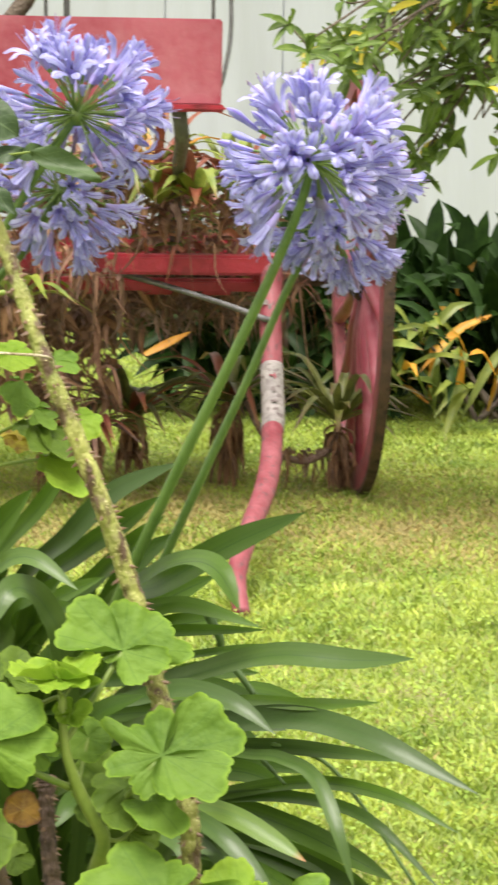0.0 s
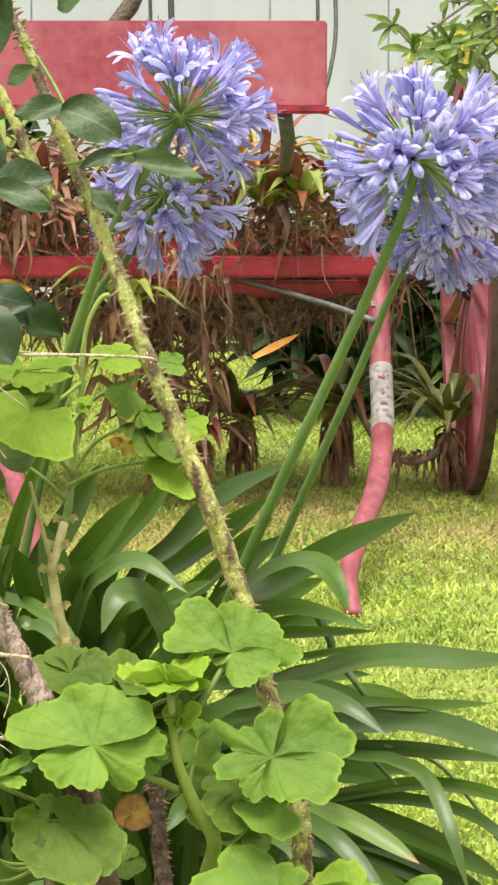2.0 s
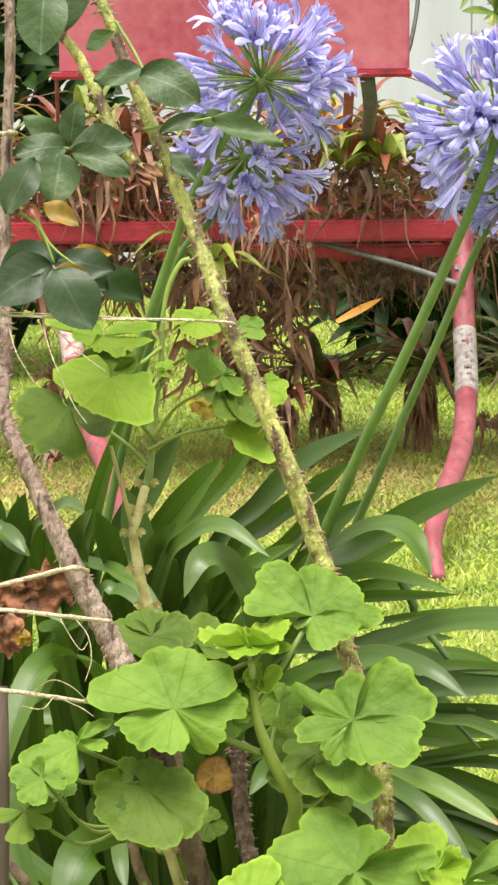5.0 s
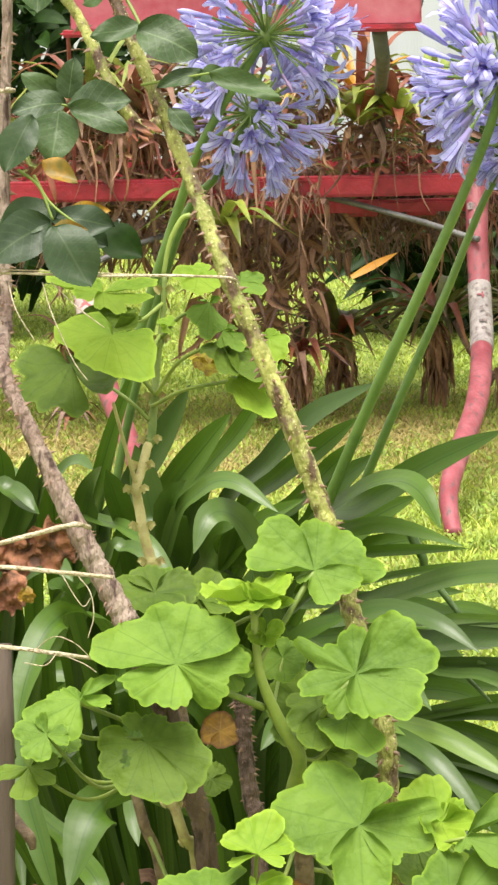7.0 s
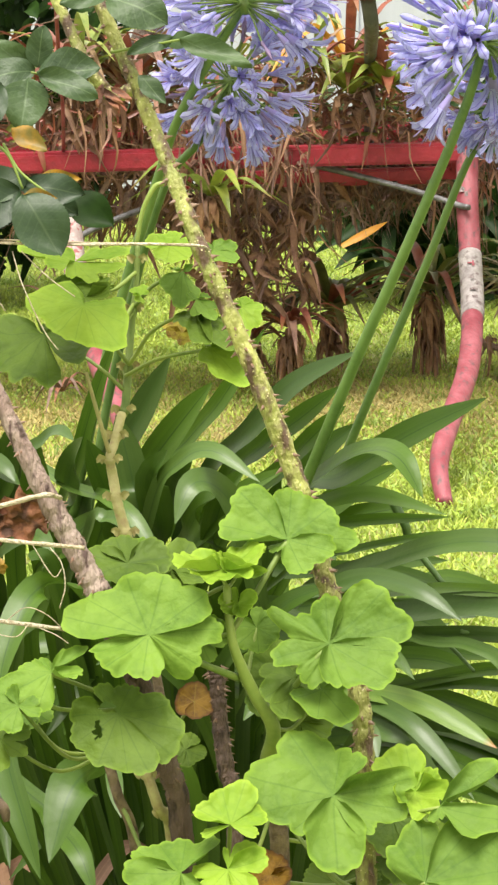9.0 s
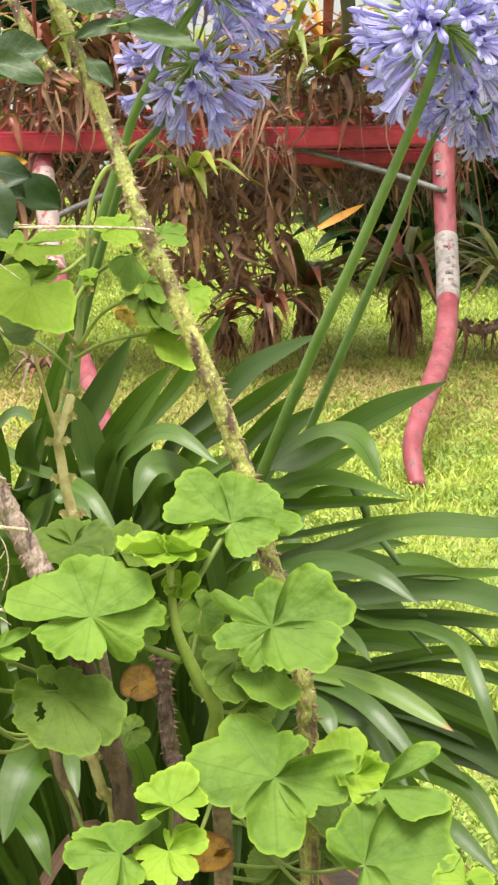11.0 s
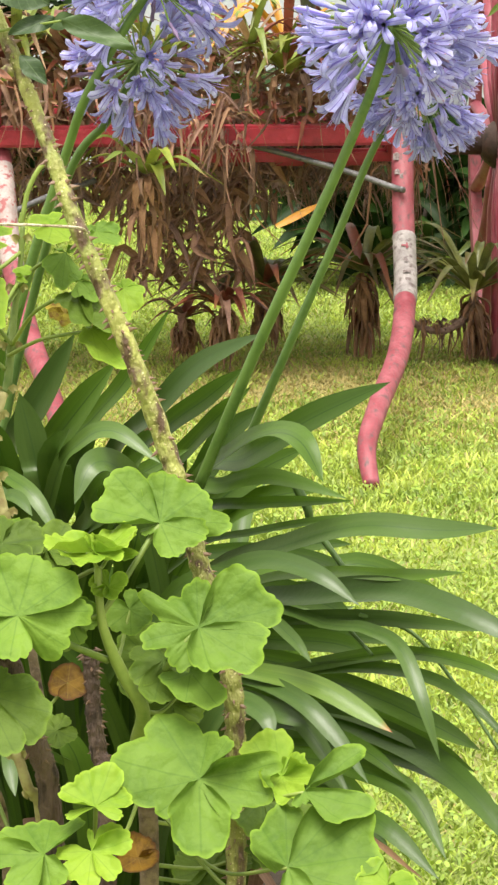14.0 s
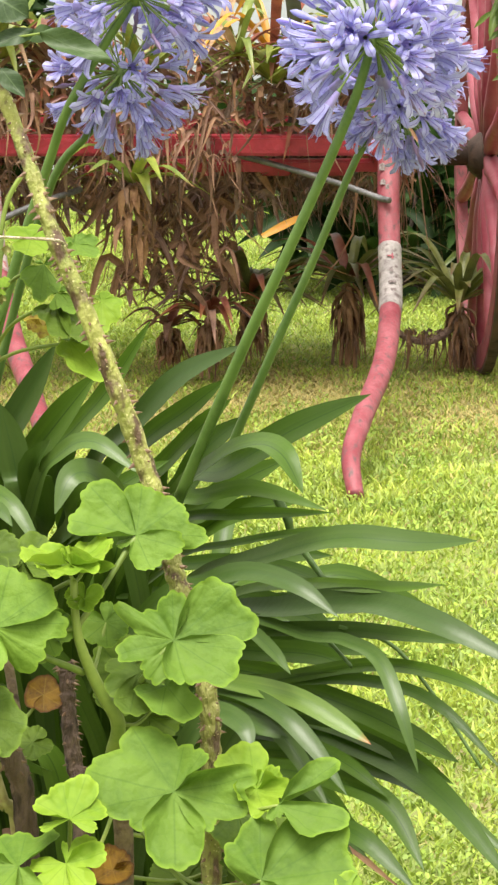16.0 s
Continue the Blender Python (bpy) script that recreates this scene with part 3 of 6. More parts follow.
def scuff(low, high, width, mat, label):
    """A worn patch or painted bar on the face of the shaft."""
    v, f, u = strap([low, (V(low) + V(high)) / 2, high], width, (0, -1, 0.2), 6, -0.35, 1.0, 0.8)
    put("paint_mark", mesh("paint_mark", v, f, mat, u), cart, label)


scuff((0.624, 7.964, 0.652), (0.625, 7.979, 0.673), 0.0201, SCUFF, 'dark bolt hole stain')
scuff((0.624, 7.935, 0.615), (0.625, 7.947, 0.630), 0.0155, SCUFF, 'dark unreadable painted bar')
scuff((0.636, 7.927, 0.604), (0.637, 7.937, 0.618), 0.0124, SCUFF, 'dark unreadable painted bar')
scuff((0.636, 7.796, 0.430), (0.637, 7.802, 0.434), 0.0217, PINK_PAINT, 'small red painted bar')
scuff((0.641, 7.790, 0.425), (0.642, 7.811, 0.441), 0.0054, PINK_PAINT, 'small red painted bar')
scuff((0.635, 7.751, 0.396), (0.636, 7.758, 0.401), 0.0093, SCUFF, 'dark unreadable painted bar')
scuff((0.636, 7.715, 0.368), (0.636, 7.723, 0.375), 0.0217, SCUFF, 'dark unreadable painted bar')
scuff((0.637, 7.689, 0.349), (0.638, 7.700, 0.357), 0.0155, SCUFF, 'dark unreadable painted bar')
scuff((0.624, 7.658, 0.326), (0.625, 7.667, 0.333), 0.0248, SCUFF, 'dark unreadable painted bar')
scuff((0.592, 7.343, 0.237), (0.601, 7.469, 0.269), 0.0340, WHITE_BAND, 'bleached patch of bare white paint')


def cart_board(name, lo, hi, mat, label, bevel=0.008):
    part(name, block(lo, hi, bevel), mat, cart, label)


cart_board("front_beam", (-1.0, 8.02, 0.688), (0.66, 8.10, 0.745), RED_DEEP, "deep red front beam")
cart_board("lower_rail", (-0.05, 8.14, 0.632), (0.66, 8.19, 0.668), RED_DEEP, "deep red lower rail")
cart_board("side_beam", (0.60, 8.10, 0.66), (0.67, 8.96, 0.74), RED_DEEP, "deep red side beam")
cart_board("side_beam", (-0.95, 8.10, 0.66), (-0.88, 8.96, 0.74), RED_DEEP, "deep red side beam")
cart_board("tail_beam", (-0.95, 8.96, 0.66), (0.67, 9.02, 0.74), RED_DEEP, "deep red tail beam")
for k in (0, 2, 4, 6, 7, 8):
    cart_board("floor_plank", (-0.90 + 0.17 * k, 8.21, 0.615), (-0.815 + 0.17 * k, 8.95, 0.643), RED_DEEP, "old red floor plank", 0.004)

cart_board("axle_bed", (-0.12, 8.66, 0.53), (0.60, 8.80, 0.612), BARK, "dark wooden axle bed under the floor", 0.012)

# the seat's back board, with its irons
cart_board("seat_back", (-0.445, 7.345, 1.182), (0.452, 7.375, 1.402), RED_PAINT, "faded red seat back board", 0.005)
cart_board("seat_lip", (-0.47, 7.30, 1.166), (0.462, 7.40, 1.184), RED_DEEP, "deep red lower lip", 0.007)
line = curve([(0.345, 7.40, 1.17), (0.357, 7.46, 1.09), (0.375, 7.95, 1.00), (0.39, 8.35, 0.88), (0.395, 8.50, 0.64)], 18)
v, f, u = sweep(line, [0.021, 0.019, 0.017, 0.018], 8)
put("seat_iron", mesh("seat_iron", v, f, SEAT_IRON, u), cart, "dark grey bent iron bracket")
line = curve([(-0.455, 7.39, 1.17), (-0.465, 7.6, 1.02), (-0.475, 7.85, 0.88), (-0.49, 8.06, 0.74)], 14)
v, f, u = sweep(line, 0.0055, 8)
put("seat_iron", mesh("seat_iron", v, f, PINK_PAINT, u), cart, "thin bleached-red seat stay")

for name, pts, r in (("drag_rod", [(0.638, 7.883, 0.576), (0.609, 7.915, 0.581), (0.503, 7.995, 0.613), (0.315, 8.089, 0.661), (0.188, 8.138, 0.689), (0.156, 8.161, 0.700)], 0.009), ("drag_rod", [(-0.472, 7.925, 0.505), (-0.412, 7.980, 0.530), (-0.319, 8.056, 0.561), (-0.226, 8.130, 0.585)], 0.009)):
    v, f, u = sweep(curve(pts, 18), r, 8)
    put(name, mesh(name, v, f, STEEL, u), cart, "dull steel rod with a hooked end")


# ---- plants in and round the cart ----
def rosette(name, label, at, count, length, width, mats, seed, droop=0.75, rise=0.7, group="", dead=0, skirt=0.0, parent_kind="bromeliad"):
    """A rosette of strap leaves round one heart, with a skirt of withered leaves below it."""
    rng = np.random.default_rng(seed)
    plant = thing(name, label, parent_kind, at, group)
    at = V(at)
    for k in range(count):
        a = k * 2.4 + rng.uniform(-0.3, 0.3)
        lng = length * rng.uniform(0.65, 1.15)
        up = rise * (0.2 + 0.6 * k / count) * rng.uniform(0.8, 1.2)
        way = V((math.cos(a), math.sin(a), 0))
        p = [at, at + way * lng * 0.45 + V((0, 0, lng * up * 0.75)), at + way * lng * 0.95 + V((0, 0, lng * (up - droop * rng.uniform(0.4, 1.2))))]
        v, f, u = strap(p, width * rng.uniform(0.8, 1.2), (*(-0.4 * way[:2]), 1.0), 12, 0.35, 0.75, 0.3, power=1.8)
        put("leaf", mesh("leaf", v, f, mats[int(rng.integers(len(mats)))], u), plant)
    if dead:
        pieces, width = [], width / 0.62
        for k in range(4 * dead):
            a = rng.uniform(0, math.tau)
            way = V((math.cos(a), math.sin(a), 0))
            top = skirt * rng.uniform(0.0, 0.55)
            drop = top + skirt * rng.uniform(0.2, 0.55)
            near, far = width * rng.uniform(0.1, 0.45), width * rng.uniform(0.35, 1.25)
            p = [at + way * near * 0.5 - V((0, 0, top)), at + way * far * 0.8 - V((0, 0, top + 0.25 * (drop - top))), at + way * far * rng.uniform(0.5, 1.1) + V((rng.normal(0, 0.01), 0, -drop))]
            pieces.append(strap(p, width * rng.uniform(0.12, 0.45), (*(way[:2]), 0.2), 8, 0.7, 0.7, 0.3, 0.1, rng.uniform(-0.9, 0.9)))
        v, f, u = joined(pieces)
        tagged(put("withered_skirt", mesh("withered_skirt", v, f, SKIRT, u), plant, "hanging skirt of withered brown leaves"), kind="stuff")
    return plant


rosette('bromeliad', 'green bromeliad with a skirt of withered leaves under the cart', (0.565, 8.539, 0.264), 32, 0.353, 0.0308, (BROM_OLIVE, BROM_OLIVE, BROM_RED, BROM_OLIVE,), 1, dead=26, skirt=0.29, group='bromeliads hanging under the cart', rise=0.6, droop=0.32)
rosette('bromeliad', 'green bromeliad with a skirt of withered leaves under the cart', (0.891, 8.421, 0.219), 29, 0.335, 0.0290, (BROM_OLIVE, BROM_OLIVE,), 2, dead=22, skirt=0.25, group='bromeliads hanging under the cart', rise=0.95, droop=0.32)
rosette('bromeliad', 'reddish green bromeliad with a withered skirt under the cart', (0.268, 8.437, 0.227), 29, 0.349, 0.0304, (BROM_OLIVE, BROM_RED, BROM_OLIVE,), 3, dead=22, skirt=0.2, group='bromeliads hanging under the cart', rise=0.6, droop=0.32)
rosette('bromeliad', 'half-withered bromeliad with a brown skirt under the cart', (0.139, 8.233, 0.205), 25, 0.275, 0.0270, (BROM_OLIVE, BROM_RED, DEAD,), 4, dead=24, skirt=0.19, group='bromeliads hanging under the cart', rise=0.6, droop=0.32)
rosette('bromeliad', 'withered brown bromeliad under the cart', (0.023, 8.329, 0.158), 13, 0.185, 0.0273, (DEAD, BROM_RED,), 5, dead=20, skirt=0.15, group='bromeliads hanging under the cart', rise=0.6, droop=0.32)
rosette('bromeliad', 'withered brown bromeliad under the cart', (-0.539, 8.388, 0.253), 10, 0.160, 0.0220, (DEAD, BROM_RED, DEAD,), 21, dead=14, skirt=0.12, group='bromeliads hanging under the cart', rise=0.6, droop=0.32)
rosette('bromeliad', 'small withered brown plant on the lawn', (-0.489, 7.605, 0.132), 13, 0.102, 0.0153, (ROOTS, DRY_LEAF, ROOTS,), 22, rise=0.9)
rosette('bromeliad', 'yellow-green bromeliad on the front of the cart', (-0.076, 8.007, 0.615), 13, 0.300, 0.0370, (BROM_YELLOW, BROM_YELLOW, BROM_GREEN,), 6, rise=0.62, droop=0.42, dead=8, skirt=0.28, group='bromeliads growing in the cart')
rosette('bromeliad', 'yellow and red bromeliad in the cart', (0.426, 8.011, 0.906), 17, 0.215, 0.0380, (BROM_YELLOW, BROM_GREEN, BROM_RED, BROM_YELLOW,), 7, dead=2, skirt=0.15, group='bromeliads growing in the cart', rise=1.0, droop=0.42)
rosette('bromeliad', 'reddish bromeliad in the cart', (0.327, 8.250, 0.955), 17, 0.346, 0.0324, (BROM_RED, BROM_GREEN, BROM_ORANGE,), 8, group='bromeliads growing in the cart', rise=0.9, droop=0.45)
rosette('bromeliad', 'dark red bromeliad in the cart', (0.549, 8.241, 0.922), 17, 0.346, 0.0324, (BROM_RED, BROM_RED, BROM_GREEN,), 9, dead=2, skirt=0.2, group='bromeliads growing in the cart', rise=0.9, droop=0.45)
rosette('bromeliad', 'green and red bromeliad in the cart', (-0.044, 8.250, 0.907), 17, 0.346, 0.0297, (BROM_YELLOW, BROM_GREEN, BROM_RED,), 10, dead=3, skirt=0.2, group='bromeliads growing in the cart', rise=0.9, droop=0.45)
rosette('bromeliad', 'reddish bromeliad in the cart', (-0.290, 8.260, 0.940), 17, 0.346, 0.0297, (BROM_RED, DEAD_PALE, BROM_GREEN,), 11, dead=3, skirt=0.2, group='bromeliads growing in the cart', rise=0.9, droop=0.45)
rosette('bromeliad', 'faded red bromeliad in the cart', (-0.488, 8.257, 0.892), 17, 0.346, 0.0297, (BROM_RED, BROM_GREEN, DEAD_PALE,), 12, dead=3, skirt=0.2, group='bromeliads growing in the cart', rise=0.9, droop=0.45)
rosette('bromeliad', 'faded red bromeliad in the cart', (-0.450, 8.171, 0.953), 17, 0.341, 0.0293, (BROM_RED, BROM_GREEN, BROM_YELLOW,), 13, dead=3, skirt=0.2, group='bromeliads growing in the cart', rise=0.9, droop=0.45)
rosette('bromeliad', 'half-withered red bromeliad in the cart', (0.160, 8.547, 0.887), 17, 0.391, 0.0308, (BROM_RED, DEAD_PALE, DEAD,), 14, dead=4, skirt=0.2, group='bromeliads growing in the cart', rise=0.9, droop=0.45)
rosette('bromeliad', 'yellow and red bromeliad in the cart', (0.327, 8.111, 0.885), 17, 0.215, 0.0380, (BROM_YELLOW, BROM_GREEN, BROM_RED, BROM_YELLOW,), 15, dead=2, skirt=0.15, group='bromeliads growing in the cart', rise=1.0, droop=0.42)
rosette('bromeliad', 'withered straw-coloured bromeliad in the cart', (0.220, 8.093, 0.970), 12, 0.306, 0.0237, (BROM_GREEN, BROM_RED, DEAD_PALE,), 16, dead=5, skirt=0.2, group='bromeliads growing in the cart', rise=0.9, droop=0.45)
rosette('bromeliad', 'withered red bromeliad in the cart', (-0.298, 8.199, 0.932), 16, 0.341, 0.0293, (BROM_RED, DEAD, DEAD_PALE,), 17, dead=4, skirt=0.2, group='bromeliads growing in the cart', rise=0.9, droop=0.45)
rosette('bromeliad', 'withered red bromeliad in the cart', (-0.284, 8.259, 0.864), 16, 0.346, 0.0297, (BROM_RED, DEAD, BROM_GREEN,), 18, dead=4, skirt=0.2, group='bromeliads growing in the cart', rise=0.9, droop=0.45)
v, f, u = strap([(0.289, 8.029, 0.460), (0.357, 8.053, 0.492), (0.425, 8.083, 0.523)], 0.0250, (0, -0.8, 0.6), 8, 0.2, 0.6, 0.4)
tagged(put("fallen_leaf", mesh("fallen_leaf", v, f, BROM_ORANGE, u), None), "orange-yellow strap leaf caught under the cart", "leaf")
v, f, u = sweep(curve([(0.617, 8.488, 0.270), (0.664, 8.419, 0.177), (0.722, 8.407, 0.119), (0.798, 8.402, 0.103), (0.866, 8.408, 0.144), (0.891, 8.418, 0.202)], 24), 0.011, 8)
tagged(put("vine", mesh("vine", v, f, ROOTS, u)), "dark woody runner linking two bromeliads", "vine")


def litter(name, count, box, length, width, mats, label, seed, down=0.8, category="dead leaves", n=9):
    """A tangle of withered strips hanging and lying in a box of space."""
    rng = np.random.default_rng(seed)
    for k, mat in enumerate(mats):
        pieces = []
        for _ in range(int(1.5 * count) // len(mats)):
            p0 = V([rng.uniform(a, b) for a, b in zip(box[0], box[1])])
            lng = length * rng.uniform(0.4, 1.3)
            a = rng.uniform(0, math.tau)
            way = V((math.cos(a), math.sin(a) * 0.6, rng.normal(-down, 0.45)))
            way = unit(way) * lng
            flat = V((way[0], way[1], 0))
            loll = V((0, 0, -lng * max(0.15, down) * rng.uniform(0.4, 1.0)))
            jog = V((rng.normal(0, 1), rng.normal(0, 1), 0)) * lng * 0.08
            p1 = p0 + flat * rng.uniform(0.15, 0.4) + V((0, 0, lng * rng.uniform(0.0, 0.2)))
            p2 = p0 + flat * rng.uniform(0.35, 0.6) + loll * 0.45 + jog
            p3 = p0 + flat * rng.uniform(0.5, 1.05) + loll + jog * 0.6
            pieces.append(strap([p0, p1, p2, p3], width * rng.choice([0.14, 0.25, 0.5, 1.1]) * rng.uniform(0.7, 1.3), (rng.uniform(-1, 1), -1, rng.uniform(-0.3, 1)), n, 0.6, 0.8, 0.3, 0.0, rng.uniform(-1.6, 1.6)))
        v, f, u = joined(pieces)
        tagged(put(name, mesh(name, v, f, mat, u)), label, category, kind="stuff")


litter('dead_leaves', 950, ((-1.1, 8.22, 0.66), (0.62, 8.6, 0.97)), 0.19, 0.019, (DEAD, DEAD_PALE, BROM_RED, DEAD, BROM_GREEN, SKIRT), 'tangled withered bromeliad leaves filling the cart', 31, down=0.1)
litter('dead_leaves', 130, ((-0.95, 8.2, 0.60), (0.60, 8.4, 0.90)), 0.20, 0.020, (DEAD, DEAD_PALE, SKIRT), 'withered strips hanging over the front of the cart', 32, down=0.9)
litter('dead_leaves', 50, ((-0.95, 7.98, 0.74), (0.60, 8.02, 0.92)), 0.18, 0.016, (DEAD, SKIRT, BROM_RED), 'withered strips hanging over the front beam of the cart', 35, down=1.0)
litter('dead_leaves', 290, ((-0.62, 8.12, 0.50), (0.32, 8.5, 0.66)), 0.20, 0.021, (DEAD, DEAD, SKIRT, ROOTS), 'matted mass of brown withered leaves hanging under the cart', 33, down=0.8)
litter('dead_leaves', 170, ((-0.14, 8.14, 0.28), (0.20, 8.4, 0.55)), 0.18, 0.020, (DEAD, DEAD, SKIRT), 'brown withered leaves hanging low under the cart', 36, down=0.8)
litter('dead_leaves', 300, ((0.20, 8.25, 0.50), (0.70, 8.9, 0.64)), 0.13, 0.009, (DEAD, ROOTS), 'withered strips hanging under the cart', 34, down=1.0)
litter('dead_leaves', 26, ((0.680, 8.188, 0.577), (0.747, 8.307, 0.683)), 0.30, 0.007, (BROM_RED, DEAD), 'thin reddish withered strips hanging beside the shaft', 39, down=1.3)
litter('hanging_roots', 24, ((0.722, 8.382, 0.107), (0.894, 8.438, 0.131)), 0.11, 0.012, (ROOTS, SKIRT), 'brown roots hanging from the woody runner', 40, down=1.4, category='roots')
litter('dead_leaves', 110, ((-0.16, 7.97, 0.66), (0.22, 8.01, 0.84)), 0.15, 0.013, (DEAD, SKIRT, DEAD), 'withered strips draped over the front beam', 37, down=1.2)


# ---- shrubs and tree behind ----
def shrub(name, label, centre, spread, count, length, width, mats, seed, category="shrub", up=0.7):
    """A bush of many separate leaves on thin stems."""
    rng = np.random.default_rng(seed)
    bush = thing(name, label, category, (centre[0], centre[1], 0))
    c, sp = V(centre), V(spread)
    stems = []
    for k in range(9):
        top = c + sp * V((rng.uniform(-0.8, 0.8), rng.uniform(-0.6, 0.6), rng.uniform(0, 0.8)))
        stems.append(sweep(curve([(centre[0] + rng.uniform(-0.1, 0.1), centre[1], 0), ((c[0] + top[0]) / 2, c[1], top[2] * 0.5), tuple(top)], 8), [0.012, 0.005], 5))
    v, f, u = joined(stems)
    tagged(put("stem_tangle", mesh("stem_tangle", v, f, BARK, u), bush), kind="stuff")
    for mat in mats:
        pieces = []
        for _ in range(count // len(mats)):
            d = unit(rng.normal(0, 1, 3)) * rng.uniform(0.35, 1.0) ** 0.5
            p0 = c + sp * d
            way = unit(V((d[0] * 0.8 + rng.normal(0, 0.5), d[1] * 0.8 - 0.2 + rng.normal(0, 0.4), up + rng.normal(0, 0.5)))) * length * rng.uniform(0.6, 1.2)
            pieces.append(strap([p0, p0 + way * 0.5 + V((0, 0, length * 0.08)), p0 + way - V((0, 0, length * 0.15))], width * rng.uniform(0.7, 1.2), (rng.uniform(-0.6, 0.6), -0.7, 0.8), 6, 0.3, 0.4, 0.45))
        v, f, u = joined(pieces)
        tagged(put("foliage", mesh("foliage", v, f, mat, u), bush), kind="stuff")
    return bush


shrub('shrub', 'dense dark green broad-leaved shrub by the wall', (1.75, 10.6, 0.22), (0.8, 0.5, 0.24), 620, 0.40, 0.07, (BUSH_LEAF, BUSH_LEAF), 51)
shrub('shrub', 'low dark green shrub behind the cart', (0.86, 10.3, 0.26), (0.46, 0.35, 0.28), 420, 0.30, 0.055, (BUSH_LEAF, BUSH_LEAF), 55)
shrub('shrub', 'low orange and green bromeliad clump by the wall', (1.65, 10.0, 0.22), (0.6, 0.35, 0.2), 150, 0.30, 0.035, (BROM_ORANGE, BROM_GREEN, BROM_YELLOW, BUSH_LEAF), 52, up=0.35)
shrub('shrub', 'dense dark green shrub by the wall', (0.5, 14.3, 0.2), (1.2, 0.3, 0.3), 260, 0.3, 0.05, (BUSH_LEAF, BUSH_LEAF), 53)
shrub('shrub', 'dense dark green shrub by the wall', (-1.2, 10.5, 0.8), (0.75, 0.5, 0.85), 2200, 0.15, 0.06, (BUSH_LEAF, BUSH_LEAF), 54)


def tree():
    rng = np.random.default_rng(61)
    tr = thing("tree", "thin-leaved tree with pale twigs in front of the wall", "tree", (2.3, 8.2, 0))
    v, f, u = sweep(curve([(2.3, 8.2, 0), (2.28, 8.2, 0.8), (2.2, 8.15, 1.7), (2.0, 8.1, 2.8)], 16), [0.07, 0.055, 0.04, 0.02], 10)
    put("trunk", mesh("trunk", v, f, BARK, u), tr)
    twigs, leaves, old = [], [], []

    def spray(start, end, whorls):
        mid = (start + end) / 2 + V((0, 0, 0.06))
        line = curve([start, mid, end], 16)
        twigs.append(sweep(line, [0.007, 0.0028], 5))
        for i in whorls:
            side = unit(V(rng.normal(0, 1, 3)))
            tip = line[i] + side * rng.uniform(0.02, 0.09)
            twigs.append(sweep([line[i], tip], [0.0025, 0.0018], 4))
            for _ in range(int(rng.integers(4, 8))):
                way = unit(V((rng.normal(-0.2, 0.7), rng.normal(-0.3, 0.5), rng.normal(-0.15, 0.6)))) * rng.uniform(0.05, 0.105)
                kind = old if rng.uniform() < 0.07 else leaves
                kind.append(strap([tip, tip + way * 0.5 + V((0, 0, 0.006)), tip + way], rng.uniform(0.015, 0.027), (rng.uniform(-0.5, 0.5), -0.8, 0.7), 6, 0.3, 0.25, 0.5))

    spray(V((1.5, 7.6, 1.75)), V((0.66, 7.3, 1.345)), (9, 15, 15))
    spray(V((1.6, 7.7, 1.65)), V((0.78, 7.4, 1.32)), (8, 11, 14, 15))
    for end in ((0.93, 7.8, 0.92), (0.97, 7.75, 1.02), (0.92, 7.85, 1.06), (1.0, 7.8, 0.98)):
        spray(V((1.4, 7.9, 1.45)), V(end), (9, 11, 12, 13, 14, 15, 15))
    for k in range(64):
        start = V((2.0 + rng.uniform(-0.2, 0.15), 8.1, rng.uniform(1.3, 2.4)))
        end = V((rng.uniform(0.78, 1.45), rng.uniform(7.4, 8.3), rng.uniform(1.05, 1.62)))
        end[2] = max(end[2], 1.34 - 0.5 * (end[0] - 0.78))
        spray(start, end, rng.integers(7, 16, 8))
    for name, some, mat in (("twig_spray", twigs, BARK), ("foliage", leaves, TREE_LEAF), ("yellow_foliage", old, TREE_YELLOW)):
        v, f, u = joined(some)
        tagged(put(name, mesh(name, v, f, mat, u), tr), kind="stuff")


tree()

v, f, u = sweep(curve([(0.487, 7.758, 2.065), (0.489, 7.636, 1.556), (0.488, 7.560, 1.378), (0.470, 7.496, 1.275), (0.450, 7.458, 1.210)], 20), 0.006, 8)
tagged(put('cable', mesh('cable', v, f, CABLE, u)), 'thin black cable hanging by the seat back', 'cable', 'cables in front of the wall')
v, f, u = sweep(curve([(0.433, 7.556, 2.046), (0.432, 7.466, 1.551), (0.433, 7.439, 1.435), (0.432, 7.428, 1.392)], 20), 0.005, 8)
tagged(put('cable', mesh('cable', v, f, CABLE, u)), 'thin black wire holding the seat back', 'cable', 'cables in front of the wall')
v, f, u = sweep(curve([(-0.010, 8.678, 1.981), (0.001, 8.619, 1.563), (0.007, 8.579, 1.279)], 20), 0.006, 8)
tagged(put('cable', mesh('cable', v, f, CABLE, u)), 'thin black cable behind the seat back', 'cable', 'cables in front of the wall')
v, f, u = sweep(curve([(0.063, 8.675, 1.981), (0.065, 8.616, 1.563), (0.068, 8.576, 1.279)], 20), 0.01, 8)
tagged(put('cable', mesh('cable', v, f, CABLE, u)), 'thin dark cable behind the seat back', 'cable', 'cables in front of the wall')

v, f, u = sweep(curve([(-0.306, 9.053, 0.955), (-0.180, 9.092, 1.274), (-0.091, 9.108, 1.416), (-0.010, 9.124, 1.558), (0.125, 9.183, 2.018)], 16), [0.05, 0.03, 0.02], 8, 0.1, np.random.default_rng(2))
tagged(put("bare_branch", mesh("bare_branch", v, f, BARK, u)), "dark bare branch leaning behind the seat", "branch")


